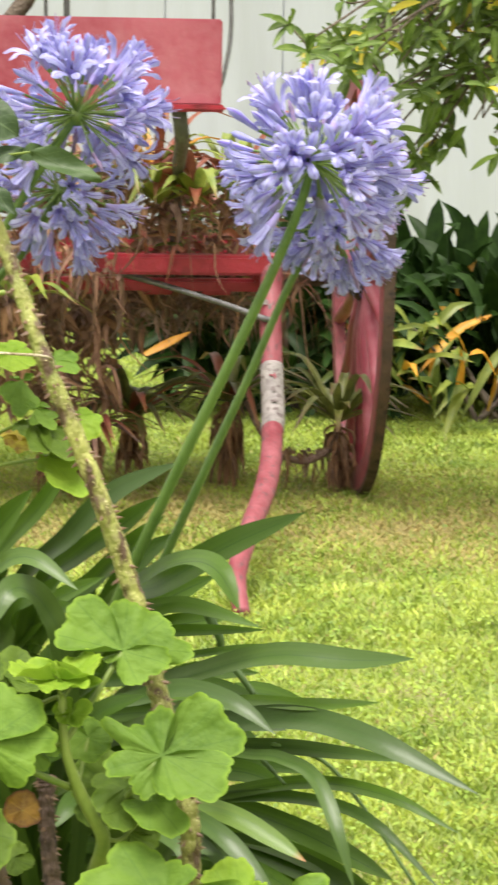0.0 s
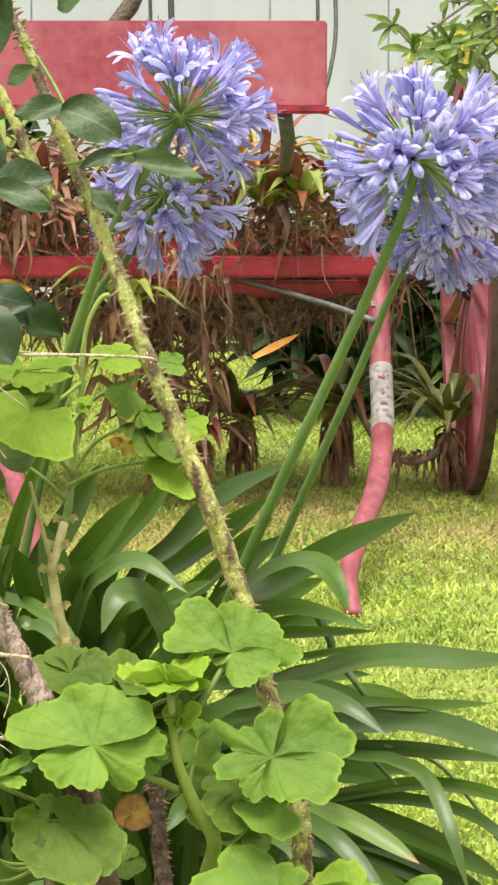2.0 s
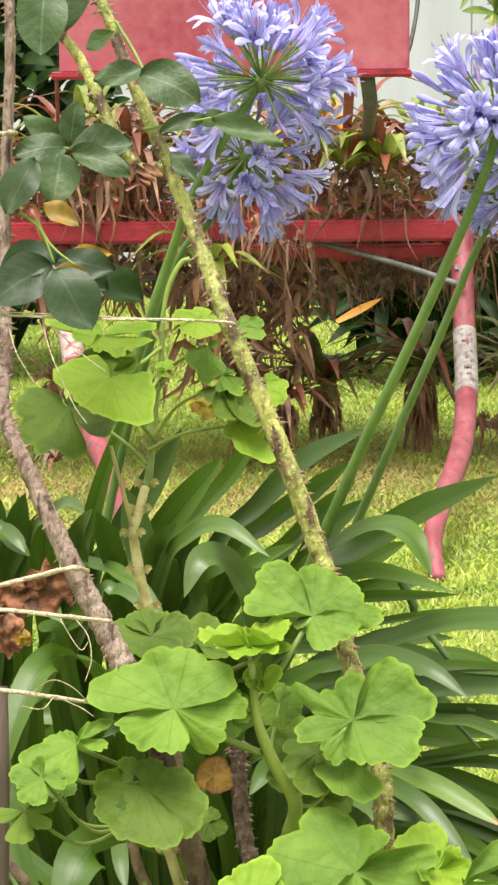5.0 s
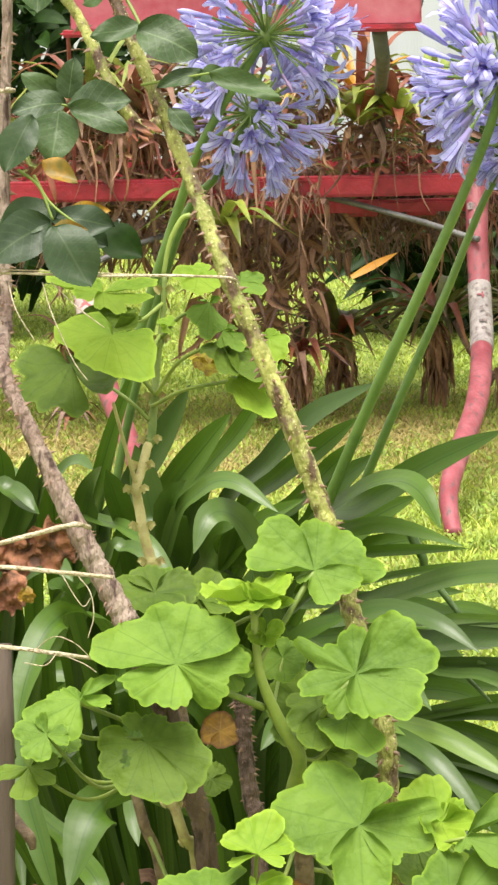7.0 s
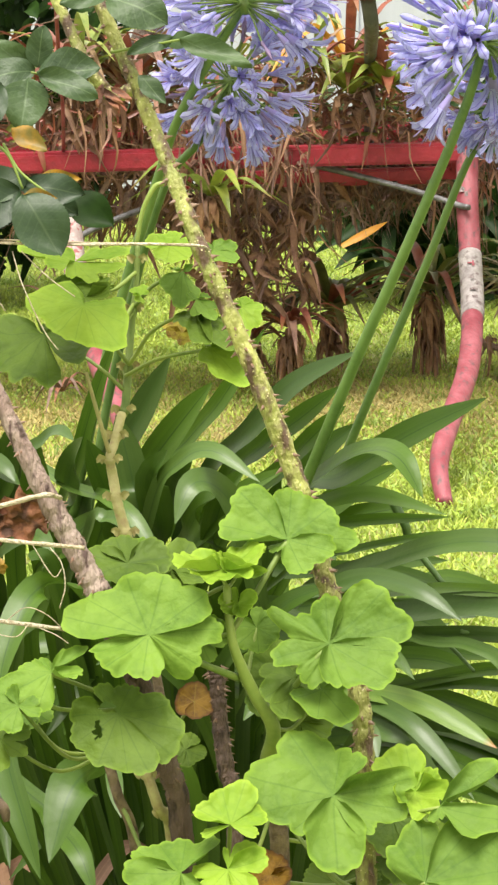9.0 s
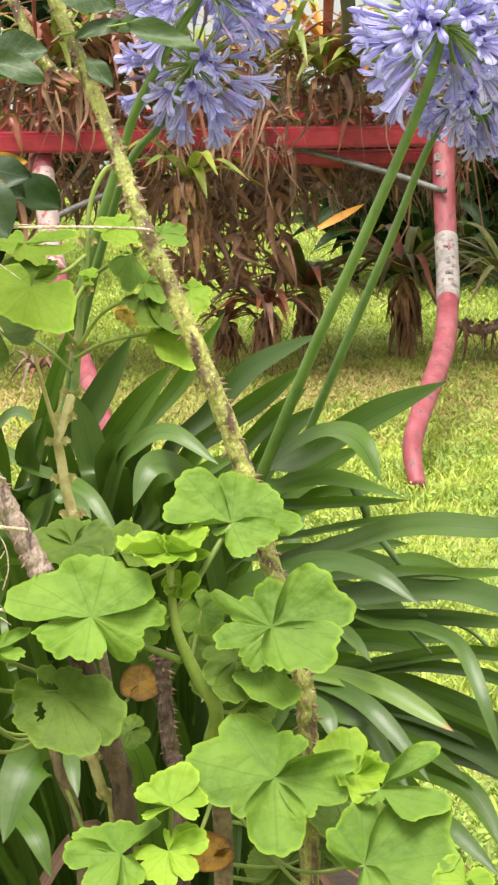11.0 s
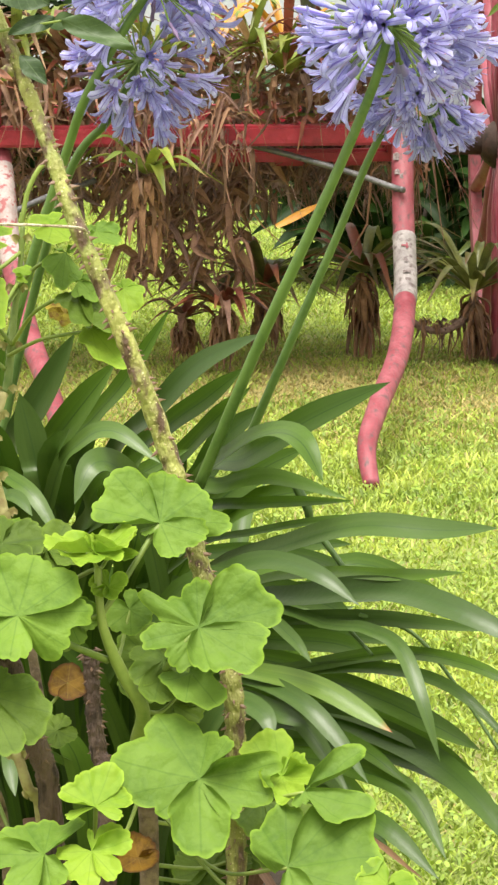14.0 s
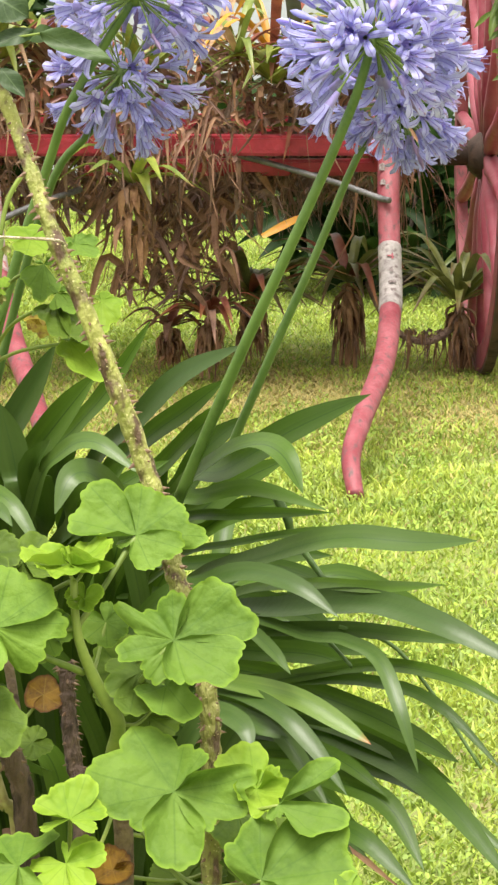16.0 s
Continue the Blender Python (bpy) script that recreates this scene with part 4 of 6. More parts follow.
# ---- agapanthus ----
agapanthus = thing("agapanthus", "clump of agapanthus with strap leaves and lilac flower heads", "agapanthus", (0.03, 3.2, 0))


def blade(points, width, mat=None, face=(0, -0.8, 0.6), turn=0.0, fold=0.25, name="leaf"):
    """A strap leaf; one that starts above the ground is carried down to the foot of the clump."""
    pts, q = [V(p) for p in points], 0.0
    if pts[0][2] > 0.1:
        foot = V((0.6 * pts[0][0] - 0.02, 3.38 + 0.3 * (pts[0][1] - 3.0), 0.03))
        gap = np.linalg.norm(pts[0] - foot)
        along = pts[0] - 0.32 * gap * unit(pts[1] - pts[0])
        along[2] = min(along[2], pts[0][2] - 0.03)
        flat = min(1.0, max(0.4, 1.0 - 1.5 * unit(pts[1] - pts[0])[2]))
        pts = [foot, flat * along + (1 - flat) * (0.35 * foot + 0.65 * pts[0])] + pts
        q = 2 / (len(pts) - 1)
    v, f, u = strap(pts, width, face, 30 if q else 22, fold, 0.6 - 0.15 * (q > 0), q + (1 - q) * 0.55, 0.03, turn, swell=q + (1 - q) * 0.35)
    put(name, mesh(name, v, f, mat or AGA_LEAF, u), agapanthus)


blade([(0.068, 3.142, 0.724), (0.111, 3.066, 0.758), (0.183, 3.004, 0.813), (0.263, 2.959, 0.858)], 0.0356)
blade([(0.049, 3.138, 0.699), (0.098, 3.029, 0.774), (0.139, 2.953, 0.807), (0.167, 2.901, 0.805), (0.188, 2.873, 0.768)], 0.0373, turn=0.4)
blade([(0.043, 3.089, 0.706), (0.086, 3.042, 0.731), (0.140, 2.993, 0.750), (0.217, 2.938, 0.737)], 0.0220, AGA_BRIGHT)
blade([(0.049, 3.135, 0.680), (0.123, 3.037, 0.712), (0.222, 2.937, 0.735)], 0.0160)
blade([(0.048, 3.127, 0.636), (0.123, 3.032, 0.682), (0.204, 2.934, 0.716), (0.258, 2.884, 0.723)], 0.0109)
blade([(0.067, 3.122, 0.611), (0.152, 2.980, 0.679), (0.225, 2.884, 0.720), (0.303, 2.832, 0.726), (0.361, 2.792, 0.736)], 0.0285, AGA_PALE_SHEEN)
blade([(0.112, 3.118, 0.599), (0.194, 2.973, 0.649), (0.260, 2.874, 0.669), (0.331, 2.824, 0.683)], 0.0168, AGA_BRIGHT)
blade([(0.043, 3.022, 0.622), (0.085, 2.927, 0.663), (0.132, 2.879, 0.685), (0.182, 2.827, 0.681), (0.222, 2.800, 0.655)], 0.0235, AGA_PALE_SHEEN)
blade([(0.099, 3.115, 0.580), (0.170, 2.969, 0.625), (0.248, 2.871, 0.655), (0.321, 2.768, 0.656), (0.417, 2.708, 0.617)], 0.0318, AGA_PALE_SHEEN)
blade([(0.073, 3.110, 0.549), (0.141, 3.014, 0.587), (0.228, 2.915, 0.614), (0.295, 2.864, 0.620), (0.361, 2.812, 0.624)], 0.0192, AGA_PALE_SHEEN)
blade([(0.086, 3.018, 0.601), (0.127, 2.918, 0.617), (0.155, 2.864, 0.606), (0.174, 2.830, 0.588)], 0.0154, AGA_PALE_SHEEN)
blade([(0.086, 3.099, 0.493), (0.171, 3.004, 0.536), (0.263, 2.907, 0.577), (0.337, 2.806, 0.590), (0.406, 2.749, 0.565)], 0.0179)
blade([(0.086, 3.099, 0.489), (0.171, 3.003, 0.533), (0.251, 2.905, 0.561), (0.320, 2.802, 0.565), (0.389, 2.739, 0.506)], 0.0161)
blade([(0.204, 2.914, 0.605), (0.240, 2.863, 0.612), (0.265, 2.811, 0.605), (0.282, 2.763, 0.567), (0.299, 2.741, 0.508)], 0.0173, AGA_PALE_SHEEN)
blade([(0.067, 3.006, 0.538), (0.120, 2.907, 0.558), (0.178, 2.855, 0.557), (0.223, 2.820, 0.540), (0.255, 2.796, 0.523)], 0.0236, AGA_AGED)
blade([(0.067, 3.004, 0.526), (0.120, 2.905, 0.549), (0.165, 2.832, 0.545), (0.199, 2.796, 0.517), (0.229, 2.768, 0.478)], 0.0212, AGA_PALE_SHEEN)
blade([(0.061, 3.002, 0.513), (0.108, 2.902, 0.530), (0.143, 2.850, 0.528), (0.172, 2.828, 0.521)], 0.0226, AGA_PALE_SHEEN)
blade([(0.099, 3.101, 0.502), (0.184, 3.001, 0.526), (0.251, 2.899, 0.529), (0.306, 2.844, 0.514), (0.347, 2.809, 0.499)], 0.0277)
blade([(0.111, 3.095, 0.474), (0.208, 2.995, 0.492), (0.287, 2.890, 0.488), (0.344, 2.834, 0.468)], 0.0243)
blade([(0.098, 3.092, 0.455), (0.196, 2.993, 0.483), (0.275, 2.889, 0.482), (0.331, 2.783, 0.466), (0.394, 2.670, 0.409)], 0.0333)
blade([(0.111, 3.087, 0.430), (0.208, 2.988, 0.456), (0.287, 2.885, 0.462), (0.337, 2.782, 0.460), (0.405, 2.721, 0.415)], 0.0215)
blade([(0.159, 2.986, 0.441), (0.227, 2.886, 0.456), (0.277, 2.832, 0.445), (0.309, 2.771, 0.395)], 0.0261)
blade([(0.151, 2.930, 0.414), (0.212, 2.830, 0.428), (0.250, 2.778, 0.426), (0.298, 2.729, 0.389)], 0.0233)
blade([(0.124, 3.090, 0.449), (0.183, 2.991, 0.471), (0.233, 2.889, 0.476), (0.277, 2.833, 0.454)], 0.0194)
blade([(0.116, 3.033, 0.414), (0.183, 2.984, 0.434), (0.242, 2.933, 0.441), (0.298, 2.878, 0.424)], 0.0183)
blade([(0.048, 3.210, 0.536), (0.124, 3.108, 0.543), (0.211, 3.056, 0.549), (0.264, 3.002, 0.538)], 0.0278)
blade([(0.060, 3.202, 0.498), (0.138, 3.151, 0.505), (0.213, 3.096, 0.493), (0.260, 3.039, 0.463)], 0.0294)
blade([(0.086, 3.188, 0.421), (0.150, 3.133, 0.409), (0.212, 3.077, 0.387), (0.260, 3.018, 0.353)], 0.0294)
blade([(0.067, 3.224, 0.614), (0.145, 3.173, 0.625), (0.201, 3.121, 0.624), (0.248, 3.066, 0.611)], 0.0230)
blade([(0.067, 3.217, 0.575), (0.138, 3.166, 0.587), (0.200, 3.113, 0.580), (0.230, 3.060, 0.574)], 0.0282)
blade([(-0.180, 3.143, 0.699), (-0.141, 3.056, 0.779), (-0.104, 3.016, 0.842), (-0.069, 2.977, 0.910)], 0.0355, AGA_PALE_SHEEN)
blade([(-0.155, 3.143, 0.699), (-0.104, 3.054, 0.773), (-0.065, 3.012, 0.827), (-0.026, 2.970, 0.880)], 0.0380)
blade([(-0.104, 3.147, 0.730), (-0.057, 3.108, 0.795), (-0.018, 3.065, 0.846), (0.031, 3.029, 0.928)], 0.0236)
blade([(-0.046, 3.146, 0.730), (0.013, 3.058, 0.813), (0.062, 3.017, 0.869), (0.129, 2.972, 0.909)], 0.0282, AGA_PALE_SHEEN)
blade([(-0.027, 3.145, 0.724), (0.025, 3.074, 0.791), (0.068, 3.040, 0.828), (0.110, 3.015, 0.865)], 0.0284)
blade([(-0.022, 3.195, 0.720), (0.017, 3.157, 0.798), (0.062, 3.116, 0.853), (0.098, 3.070, 0.887)], 0.0202, AGA_BRIGHT)
blade([(-0.009, 3.140, 0.699), (0.043, 3.098, 0.758), (0.080, 3.055, 0.804), (0.117, 3.041, 0.840)], 0.0249)
blade([(-0.096, 2.997, 0.741), (-0.062, 2.936, 0.802), (-0.026, 2.908, 0.817), (0.021, 2.871, 0.790)], 0.0212, AGA_PALE_SHEEN)
blade([(0.007, 2.953, 0.700), (-0.009, 2.933, 0.756), (-0.032, 2.907, 0.785), (-0.053, 2.887, 0.783), (-0.068, 2.870, 0.748)], 0.0300, AGA_PALE_SHEEN)
blade([(-0.110, 3.018, 0.722), (-0.115, 3.015, 0.764), (-0.122, 3.012, 0.801), (-0.131, 3.008, 0.841)], 0.0340, AGA_PALE_SHEEN)
blade([(-0.168, 3.002, 0.759), (-0.135, 2.950, 0.758), (-0.109, 2.916, 0.743), (-0.079, 2.887, 0.698)], 0.0178, AGA_PALE_SHEEN)
blade([(-0.058, 3.085, 0.672), (-0.031, 3.043, 0.725), (0.007, 2.998, 0.759), (0.050, 2.952, 0.789)], 0.0244)
blade([(-0.079, 3.130, 0.636), (-0.043, 3.039, 0.701), (-0.011, 2.995, 0.741), (0.026, 2.946, 0.757)], 0.0282)
blade([(-0.104, 3.132, 0.649), (-0.082, 3.095, 0.721), (-0.068, 3.052, 0.767), (-0.048, 3.037, 0.801)], 0.0311)
blade([(-0.209, 3.130, 0.685), (-0.179, 3.044, 0.778), (-0.154, 3.007, 0.858), (-0.123, 2.971, 0.942)], 0.0184)
blade([(-0.196, 3.130, 0.685), (-0.189, 3.039, 0.748), (-0.179, 2.996, 0.793), (-0.164, 2.951, 0.828)], 0.0343)
blade([(-0.140, 3.080, 0.688), (-0.142, 3.018, 0.745), (-0.151, 2.975, 0.790), (-0.160, 2.951, 0.825)], 0.0292)
blade([(-0.083, 3.121, 0.632), (-0.061, 3.031, 0.703), (-0.041, 2.988, 0.743), (-0.027, 2.940, 0.761)], 0.0368)
blade([(-0.102, 3.121, 0.633), (-0.091, 3.034, 0.716), (-0.095, 2.993, 0.774), (-0.075, 2.949, 0.812)], 0.0368)
blade([(-0.025, 3.121, 0.631), (-0.030, 3.031, 0.702), (-0.017, 2.989, 0.754), (0.008, 2.945, 0.793)], 0.0306)
blade([(-0.151, 2.824, 0.678), (-0.179, 2.730, 0.721), (-0.206, 2.679, 0.720), (-0.226, 2.642, 0.679), (-0.234, 2.615, 0.637)], 0.0308, AGA_LEAF, face=(-0.4, -1, 0.0))
blade([(-0.093, 2.699, 0.536), (-0.133, 2.603, 0.571), (-0.163, 2.552, 0.566), (-0.183, 2.512, 0.508)], 0.0470, AGA_LEAF, face=(-0.35, -1, -0.05))
blade([(-0.241, 2.757, 0.580), (-0.235, 2.701, 0.550), (-0.219, 2.654, 0.512), (-0.200, 2.624, 0.454)], 0.0277, face=(-0.3, -1, 0.1))
blade([(-0.212, 2.791, 0.481), (-0.192, 2.739, 0.473), (-0.167, 2.686, 0.461), (-0.150, 2.660, 0.423)], 0.0247)
blade([(-0.135, 2.851, 0.534), (-0.137, 2.826, 0.511), (-0.134, 2.793, 0.491), (-0.128, 2.769, 0.468)], 0.0173, AGA_PALE_SHEEN)
blade([(-0.240, 2.993, 0.776), (-0.206, 2.951, 0.826), (-0.186, 2.923, 0.840), (-0.170, 2.901, 0.833)], 0.0154, AGA_PALE_SHEEN)
blade([(-0.294, 2.998, 0.807), (-0.260, 2.947, 0.804), (-0.243, 2.916, 0.797), (-0.227, 2.894, 0.789)], 0.0178, AGA_PALE_SHEEN)
blade([(-0.160, 2.935, 0.732), (-0.141, 2.908, 0.750), (-0.125, 2.887, 0.750), (-0.111, 2.865, 0.737)], 0.0153, AGA_PALE_SHEEN)
blade([(-0.270, 3.032, 0.707), (-0.252, 2.993, 0.777), (-0.244, 2.979, 0.810), (-0.235, 2.954, 0.845)], 0.0302)
blade([(-0.295, 3.031, 0.701), (-0.280, 2.993, 0.777), (-0.271, 2.980, 0.816), (-0.271, 2.955, 0.851)], 0.0302)
blade([(-0.229, 3.121, 0.635), (-0.190, 3.030, 0.693), (-0.170, 3.014, 0.718), (-0.150, 2.987, 0.739)], 0.0284)
blade([(-0.271, 3.024, 0.658), (-0.238, 2.933, 0.721), (-0.212, 2.905, 0.733), (-0.193, 2.882, 0.719)], 0.0238, AGA_PALE_SHEEN)
blade([(-0.183, 2.870, 0.650), (-0.196, 2.831, 0.719), (-0.206, 2.813, 0.729), (-0.210, 2.793, 0.731)], 0.0207)
blade([(0.012, 3.113, 0.587), (0.025, 3.026, 0.671), (0.037, 2.983, 0.717), (0.060, 2.938, 0.751)], 0.0282)
blade([(-0.027, 3.007, 0.557), (0.011, 2.964, 0.605), (0.047, 2.921, 0.651), (0.094, 2.895, 0.675)], 0.0240)
blade([(-0.052, 3.001, 0.521), (-0.081, 2.959, 0.577), (-0.109, 2.916, 0.619), (-0.155, 2.882, 0.598)], 0.0301)
blade([(0.082, 2.992, 0.470), (0.045, 2.952, 0.532), (0.021, 2.906, 0.558), (-0.003, 2.872, 0.537)], 0.0277)
blade([(0.105, 2.942, 0.472), (0.139, 2.900, 0.526), (0.172, 2.847, 0.511), (0.213, 2.787, 0.456)], 0.0224, AGA_PALE_SHEEN)
blade([(0.055, 2.892, 0.475), (0.090, 2.852, 0.541), (0.123, 2.802, 0.543), (0.133, 2.777, 0.520)], 0.0233, AGA_PALE_SHEEN)
blade([(-0.053, 2.778, 0.404), (-0.056, 2.740, 0.476), (-0.066, 2.718, 0.530), (-0.093, 2.705, 0.569)], 0.0282)
blade([(-0.222, 3.123, 0.647), (-0.222, 3.056, 0.726), (-0.221, 3.025, 0.782), (-0.214, 3.000, 0.819)], 0.0321)
blade([(-0.254, 3.124, 0.648), (-0.245, 3.085, 0.721), (-0.244, 3.043, 0.773), (-0.249, 3.033, 0.831)], 0.0286)
blade([(-0.281, 3.111, 0.573), (-0.276, 3.069, 0.623), (-0.277, 3.026, 0.671), (-0.282, 3.032, 0.707)], 0.0336)
blade([(-0.040, 3.208, 0.544), (-0.026, 3.165, 0.595), (-0.013, 3.123, 0.644), (-0.004, 3.129, 0.681)], 0.0347)
blade([(-0.065, 3.221, 0.622), (-0.070, 3.210, 0.678), (-0.072, 3.187, 0.723), (-0.066, 3.144, 0.770)], 0.0297)
blade([(-0.007, 3.263, 0.571), (0.014, 3.223, 0.634), (0.028, 3.211, 0.683), (0.047, 3.189, 0.733)], 0.0301)
blade([(-0.248, 3.011, 0.585), (-0.225, 2.969, 0.633), (-0.211, 2.955, 0.673), (-0.190, 2.931, 0.709)], 0.0278)
blade([(-0.284, 2.947, 0.804), (-0.257, 2.918, 0.814), (-0.241, 2.897, 0.807), (-0.231, 2.885, 0.794)], 0.0153, AGA_PALE_SHEEN)
blade([(0.041, 3.278, 0.629), (0.087, 3.235, 0.678), (0.133, 3.221, 0.714), (0.184, 3.194, 0.744)], 0.0340)
blade([(0.034, 3.282, 0.648), (0.068, 3.242, 0.710), (0.094, 3.229, 0.753), (0.139, 3.204, 0.793)], 0.0327)
blade([(0.048, 3.273, 0.603), (0.094, 3.232, 0.659), (0.139, 3.214, 0.682), (0.203, 3.185, 0.698)], 0.0301)
blade([(0.054, 3.263, 0.550), (0.113, 3.220, 0.601), (0.165, 3.204, 0.628), (0.235, 3.173, 0.635)], 0.0301)
blade([(0.061, 3.258, 0.524), (0.126, 3.212, 0.559), (0.191, 3.193, 0.574), (0.267, 3.160, 0.571)], 0.0288, AGA_PALE_SHEEN)
blade([(0.047, 3.255, 0.505), (0.126, 3.207, 0.530), (0.204, 3.185, 0.529), (0.295, 3.102, 0.536)], 0.0287)
blade([(0.087, 3.241, 0.433), (0.165, 3.192, 0.456), (0.241, 3.140, 0.457), (0.314, 3.083, 0.437)], 0.0299)
blade([(0.100, 3.233, 0.393), (0.178, 3.183, 0.408), (0.253, 3.127, 0.390), (0.314, 3.068, 0.355)], 0.0299)
blade([(0.100, 3.226, 0.354), (0.165, 3.174, 0.356), (0.227, 3.120, 0.346), (0.269, 3.061, 0.312)], 0.0325)

rng_inner = np.random.default_rng(44)
for k in range(110):
    a = rng_inner.uniform(0, math.tau)
    foot = V((rng_inner.uniform(-0.5, 0.12), rng_inner.uniform(3.3, 3.9), 0.03))
    way = V((math.cos(a), 0.6 * math.sin(a) + 0.1, 0))
    reach, high = rng_inner.uniform(0.15, 0.42), rng_inner.uniform(0.25, 0.56)
    mid, end = foot + way * reach * 0.35 + V((0, 0, high * 0.85)), foot + way * reach + V((0, 0, high * rng_inner.uniform(0.45, 1.0)))
    blade([foot, mid, end], rng_inner.uniform(0.024, 0.038), AGA_LEAF)
    if k % 4 == 0:
        blade([foot, mid * 0.6 + foot * 0.4 + way * 0.05, foot + way * (reach + 0.1) + V((0, 0, 0.02))], rng_inner.uniform(0.014, 0.024), SKIRT, name="withered_leaf")


def floret(seed, open_by, length=0.048, stalk=0.049):
    """One funnel flower on its stalk, along +z from the heart of the head: stalk, tube, six petals and stamens in one skin."""
    rng = np.random.default_rng(seed)
    seg = 24
    z1 = stalk + length * 0.36
    wide = 0.0036 + 0.0016 * open_by
    rings = [(0.0, 0.0009), (stalk * 0.5, 0.0008), (stalk - 0.002, 0.0010), (stalk + 0.003, 0.0023), (stalk + length * 0.18, 0.0029), (z1, wide)]
    verts, faces, uvs, slots = [], [], [], []
    for i, (z, r) in enumerate(rings):
        for k in range(seg):
            a = math.tau * k / seg
            verts.append((0.0015 * math.sin(math.pi * min(1, z / stalk)) + r * math.cos(a), r * math.sin(a), z))
            uvs.append((0.25, i / 5))
    for i in range(5):
        for k in range(seg):
            faces.append((i * seg + k, i * seg + (k + 1) % seg, (i + 1) * seg + (k + 1) % seg, (i + 1) * seg + k))
            slots.append(1 if i < 3 else 2)
    brim = 5 * seg
    for k in range(6):
        a = math.tau * (k + 0.5) / 6 + rng.uniform(-0.06, 0.06)
        way, side = V((math.cos(a), math.sin(a), 0)), V((-math.sin(a), math.cos(a), 0))
        r1 = 0.005 + 0.0235 * open_by * rng.uniform(0.8, 1.15)
        top = stalk + length * (1.0 - 0.2 * open_by)
        p0, p3 = way * wide + V((0, 0, z1)), way * r1 + V((0, 0, top - 0.004 * open_by**2))
        p1, p2 = way * (wide + 0.12 * (r1 - wide)) + V((0, 0, z1 + 0.40 * (top - z1))), way * (wide + 0.55 * (r1 - wide)) + V((0, 0, z1 + 0.86 * (top - z1)))
        line = curve([p0, p1, p2, p3], 8)
        tan = np.gradient(line, axis=0)
        row = [brim + (4 * k + n) % seg for n in range(5)]
        half = 0.0043 + 0.0008 * (k % 2)
        for i in range(1, 8):
            q = i / 7
            nor = unit(np.cross(side, tan[i]))
            w = half * (0.55 + 0.45 * min(1, q / 0.7) ** 1.3) * (1 - max(0.0, (q - 0.7) / 0.3) ** 3.2 * 0.85)
            start = len(verts)
            for n in range(5):
                c = n / 2 - 1
                verts.append(line[i] + side * w * c + nor * w * (0.35 * abs(c) ** 1.5 + 0.06 * math.sin(5 * q + 3 * c)))
                uvs.append((n / 4, q))
            fresh = list(range(start, start + 5))
            faces += [(row[n], row[n + 1], fresh[n + 1], fresh[n]) for n in range(4)]
            slots += [0] * 4
            row = fresh
    for k in range(5):
        a = math.tau * (k + 0.3) / 5
        way = V((math.cos(a), math.sin(a), 0))
        n = int(seg * (k + 0.3) / 5)
        row = [brim + n, brim + (n + 1) % seg, brim + (n + 2) % seg]
        for q, thick in ((0.35, 0.0005), (0.75, 0.0004), (0.97, 0.0005), (1.0, 0.0009), (1.06, 0.0003)):
            p = way * (0.0022 + (0.002 + 0.006 * open_by) * q) + V((0.003 * q * q, 0, z1 + length * (0.1 + 0.5 * q)))
            start = len(verts)
            for b in range(3):
                verts.append(p + thick * V((math.cos(b * 2.1), math.sin(b * 2.1), 0)))
                uvs.append((0.5, q))
            fresh = list(range(start, start + 3))
            faces += [(row[b], row[(b + 1) % 3], fresh[(b + 1) % 3], fresh[b]) for b in range(3)]
            slots += [2 if q < 0.99 else 3] * 3
            row = fresh
    return mesh("floret", verts, faces, [LILAC, PEDICEL, LILAC_TUBE, PURPLE], uvs, slots)


def closed_floret(name, rings, mat, rough, seed, seg=9):
    """A bud or a withered flower: stalk and body in one skin; rings of (height, radius), the first three the stalk's."""
    line = [(0.0015 * math.sin(9 * z * 10), 0.0, z) for z, _ in rings]
    v, f, u = sweep(line, [r for _, r in rings], seg, rough, np.random.default_rng(seed))
    return mesh(name, v, f, [mat, PEDICEL], u, [1 if k < 2 * seg or k == 7 * seg else 0 for k in range(len(f))])


def bud(seed, length=0.034, stalk=0.056):
    return closed_floret("floret", [(0, 0.0009), (stalk * 0.5, 0.0009), (stalk, 0.0012)] + [(stalk + length * q, r) for q, r in ((0.12, 0.0020), (0.4, 0.0027), (0.68, 0.0037), (0.86, 0.0031), (1, 0.0006))], LILAC, 0.03, seed)


def spent(seed, length=0.03, stalk=0.058):
    return closed_floret("floret", [(0, 0.0009), (stalk * 0.5, 0.0009), (stalk, 0.0011)] + [(stalk + length * q, r) for q, r in ((0.12, 0.0022), (0.35, 0.0016), (0.6, 0.0026), (0.82, 0.0017), (1, 0.0007))], PURPLE, 0.45, seed)


OPEN = [floret(k, o) for k, o in enumerate((1.0, 0.75, 0.88, 0.6, 0.42))]
BUDS = [bud(k) for k in range(2)]
SPENT = [spent(k) for k in range(2)]


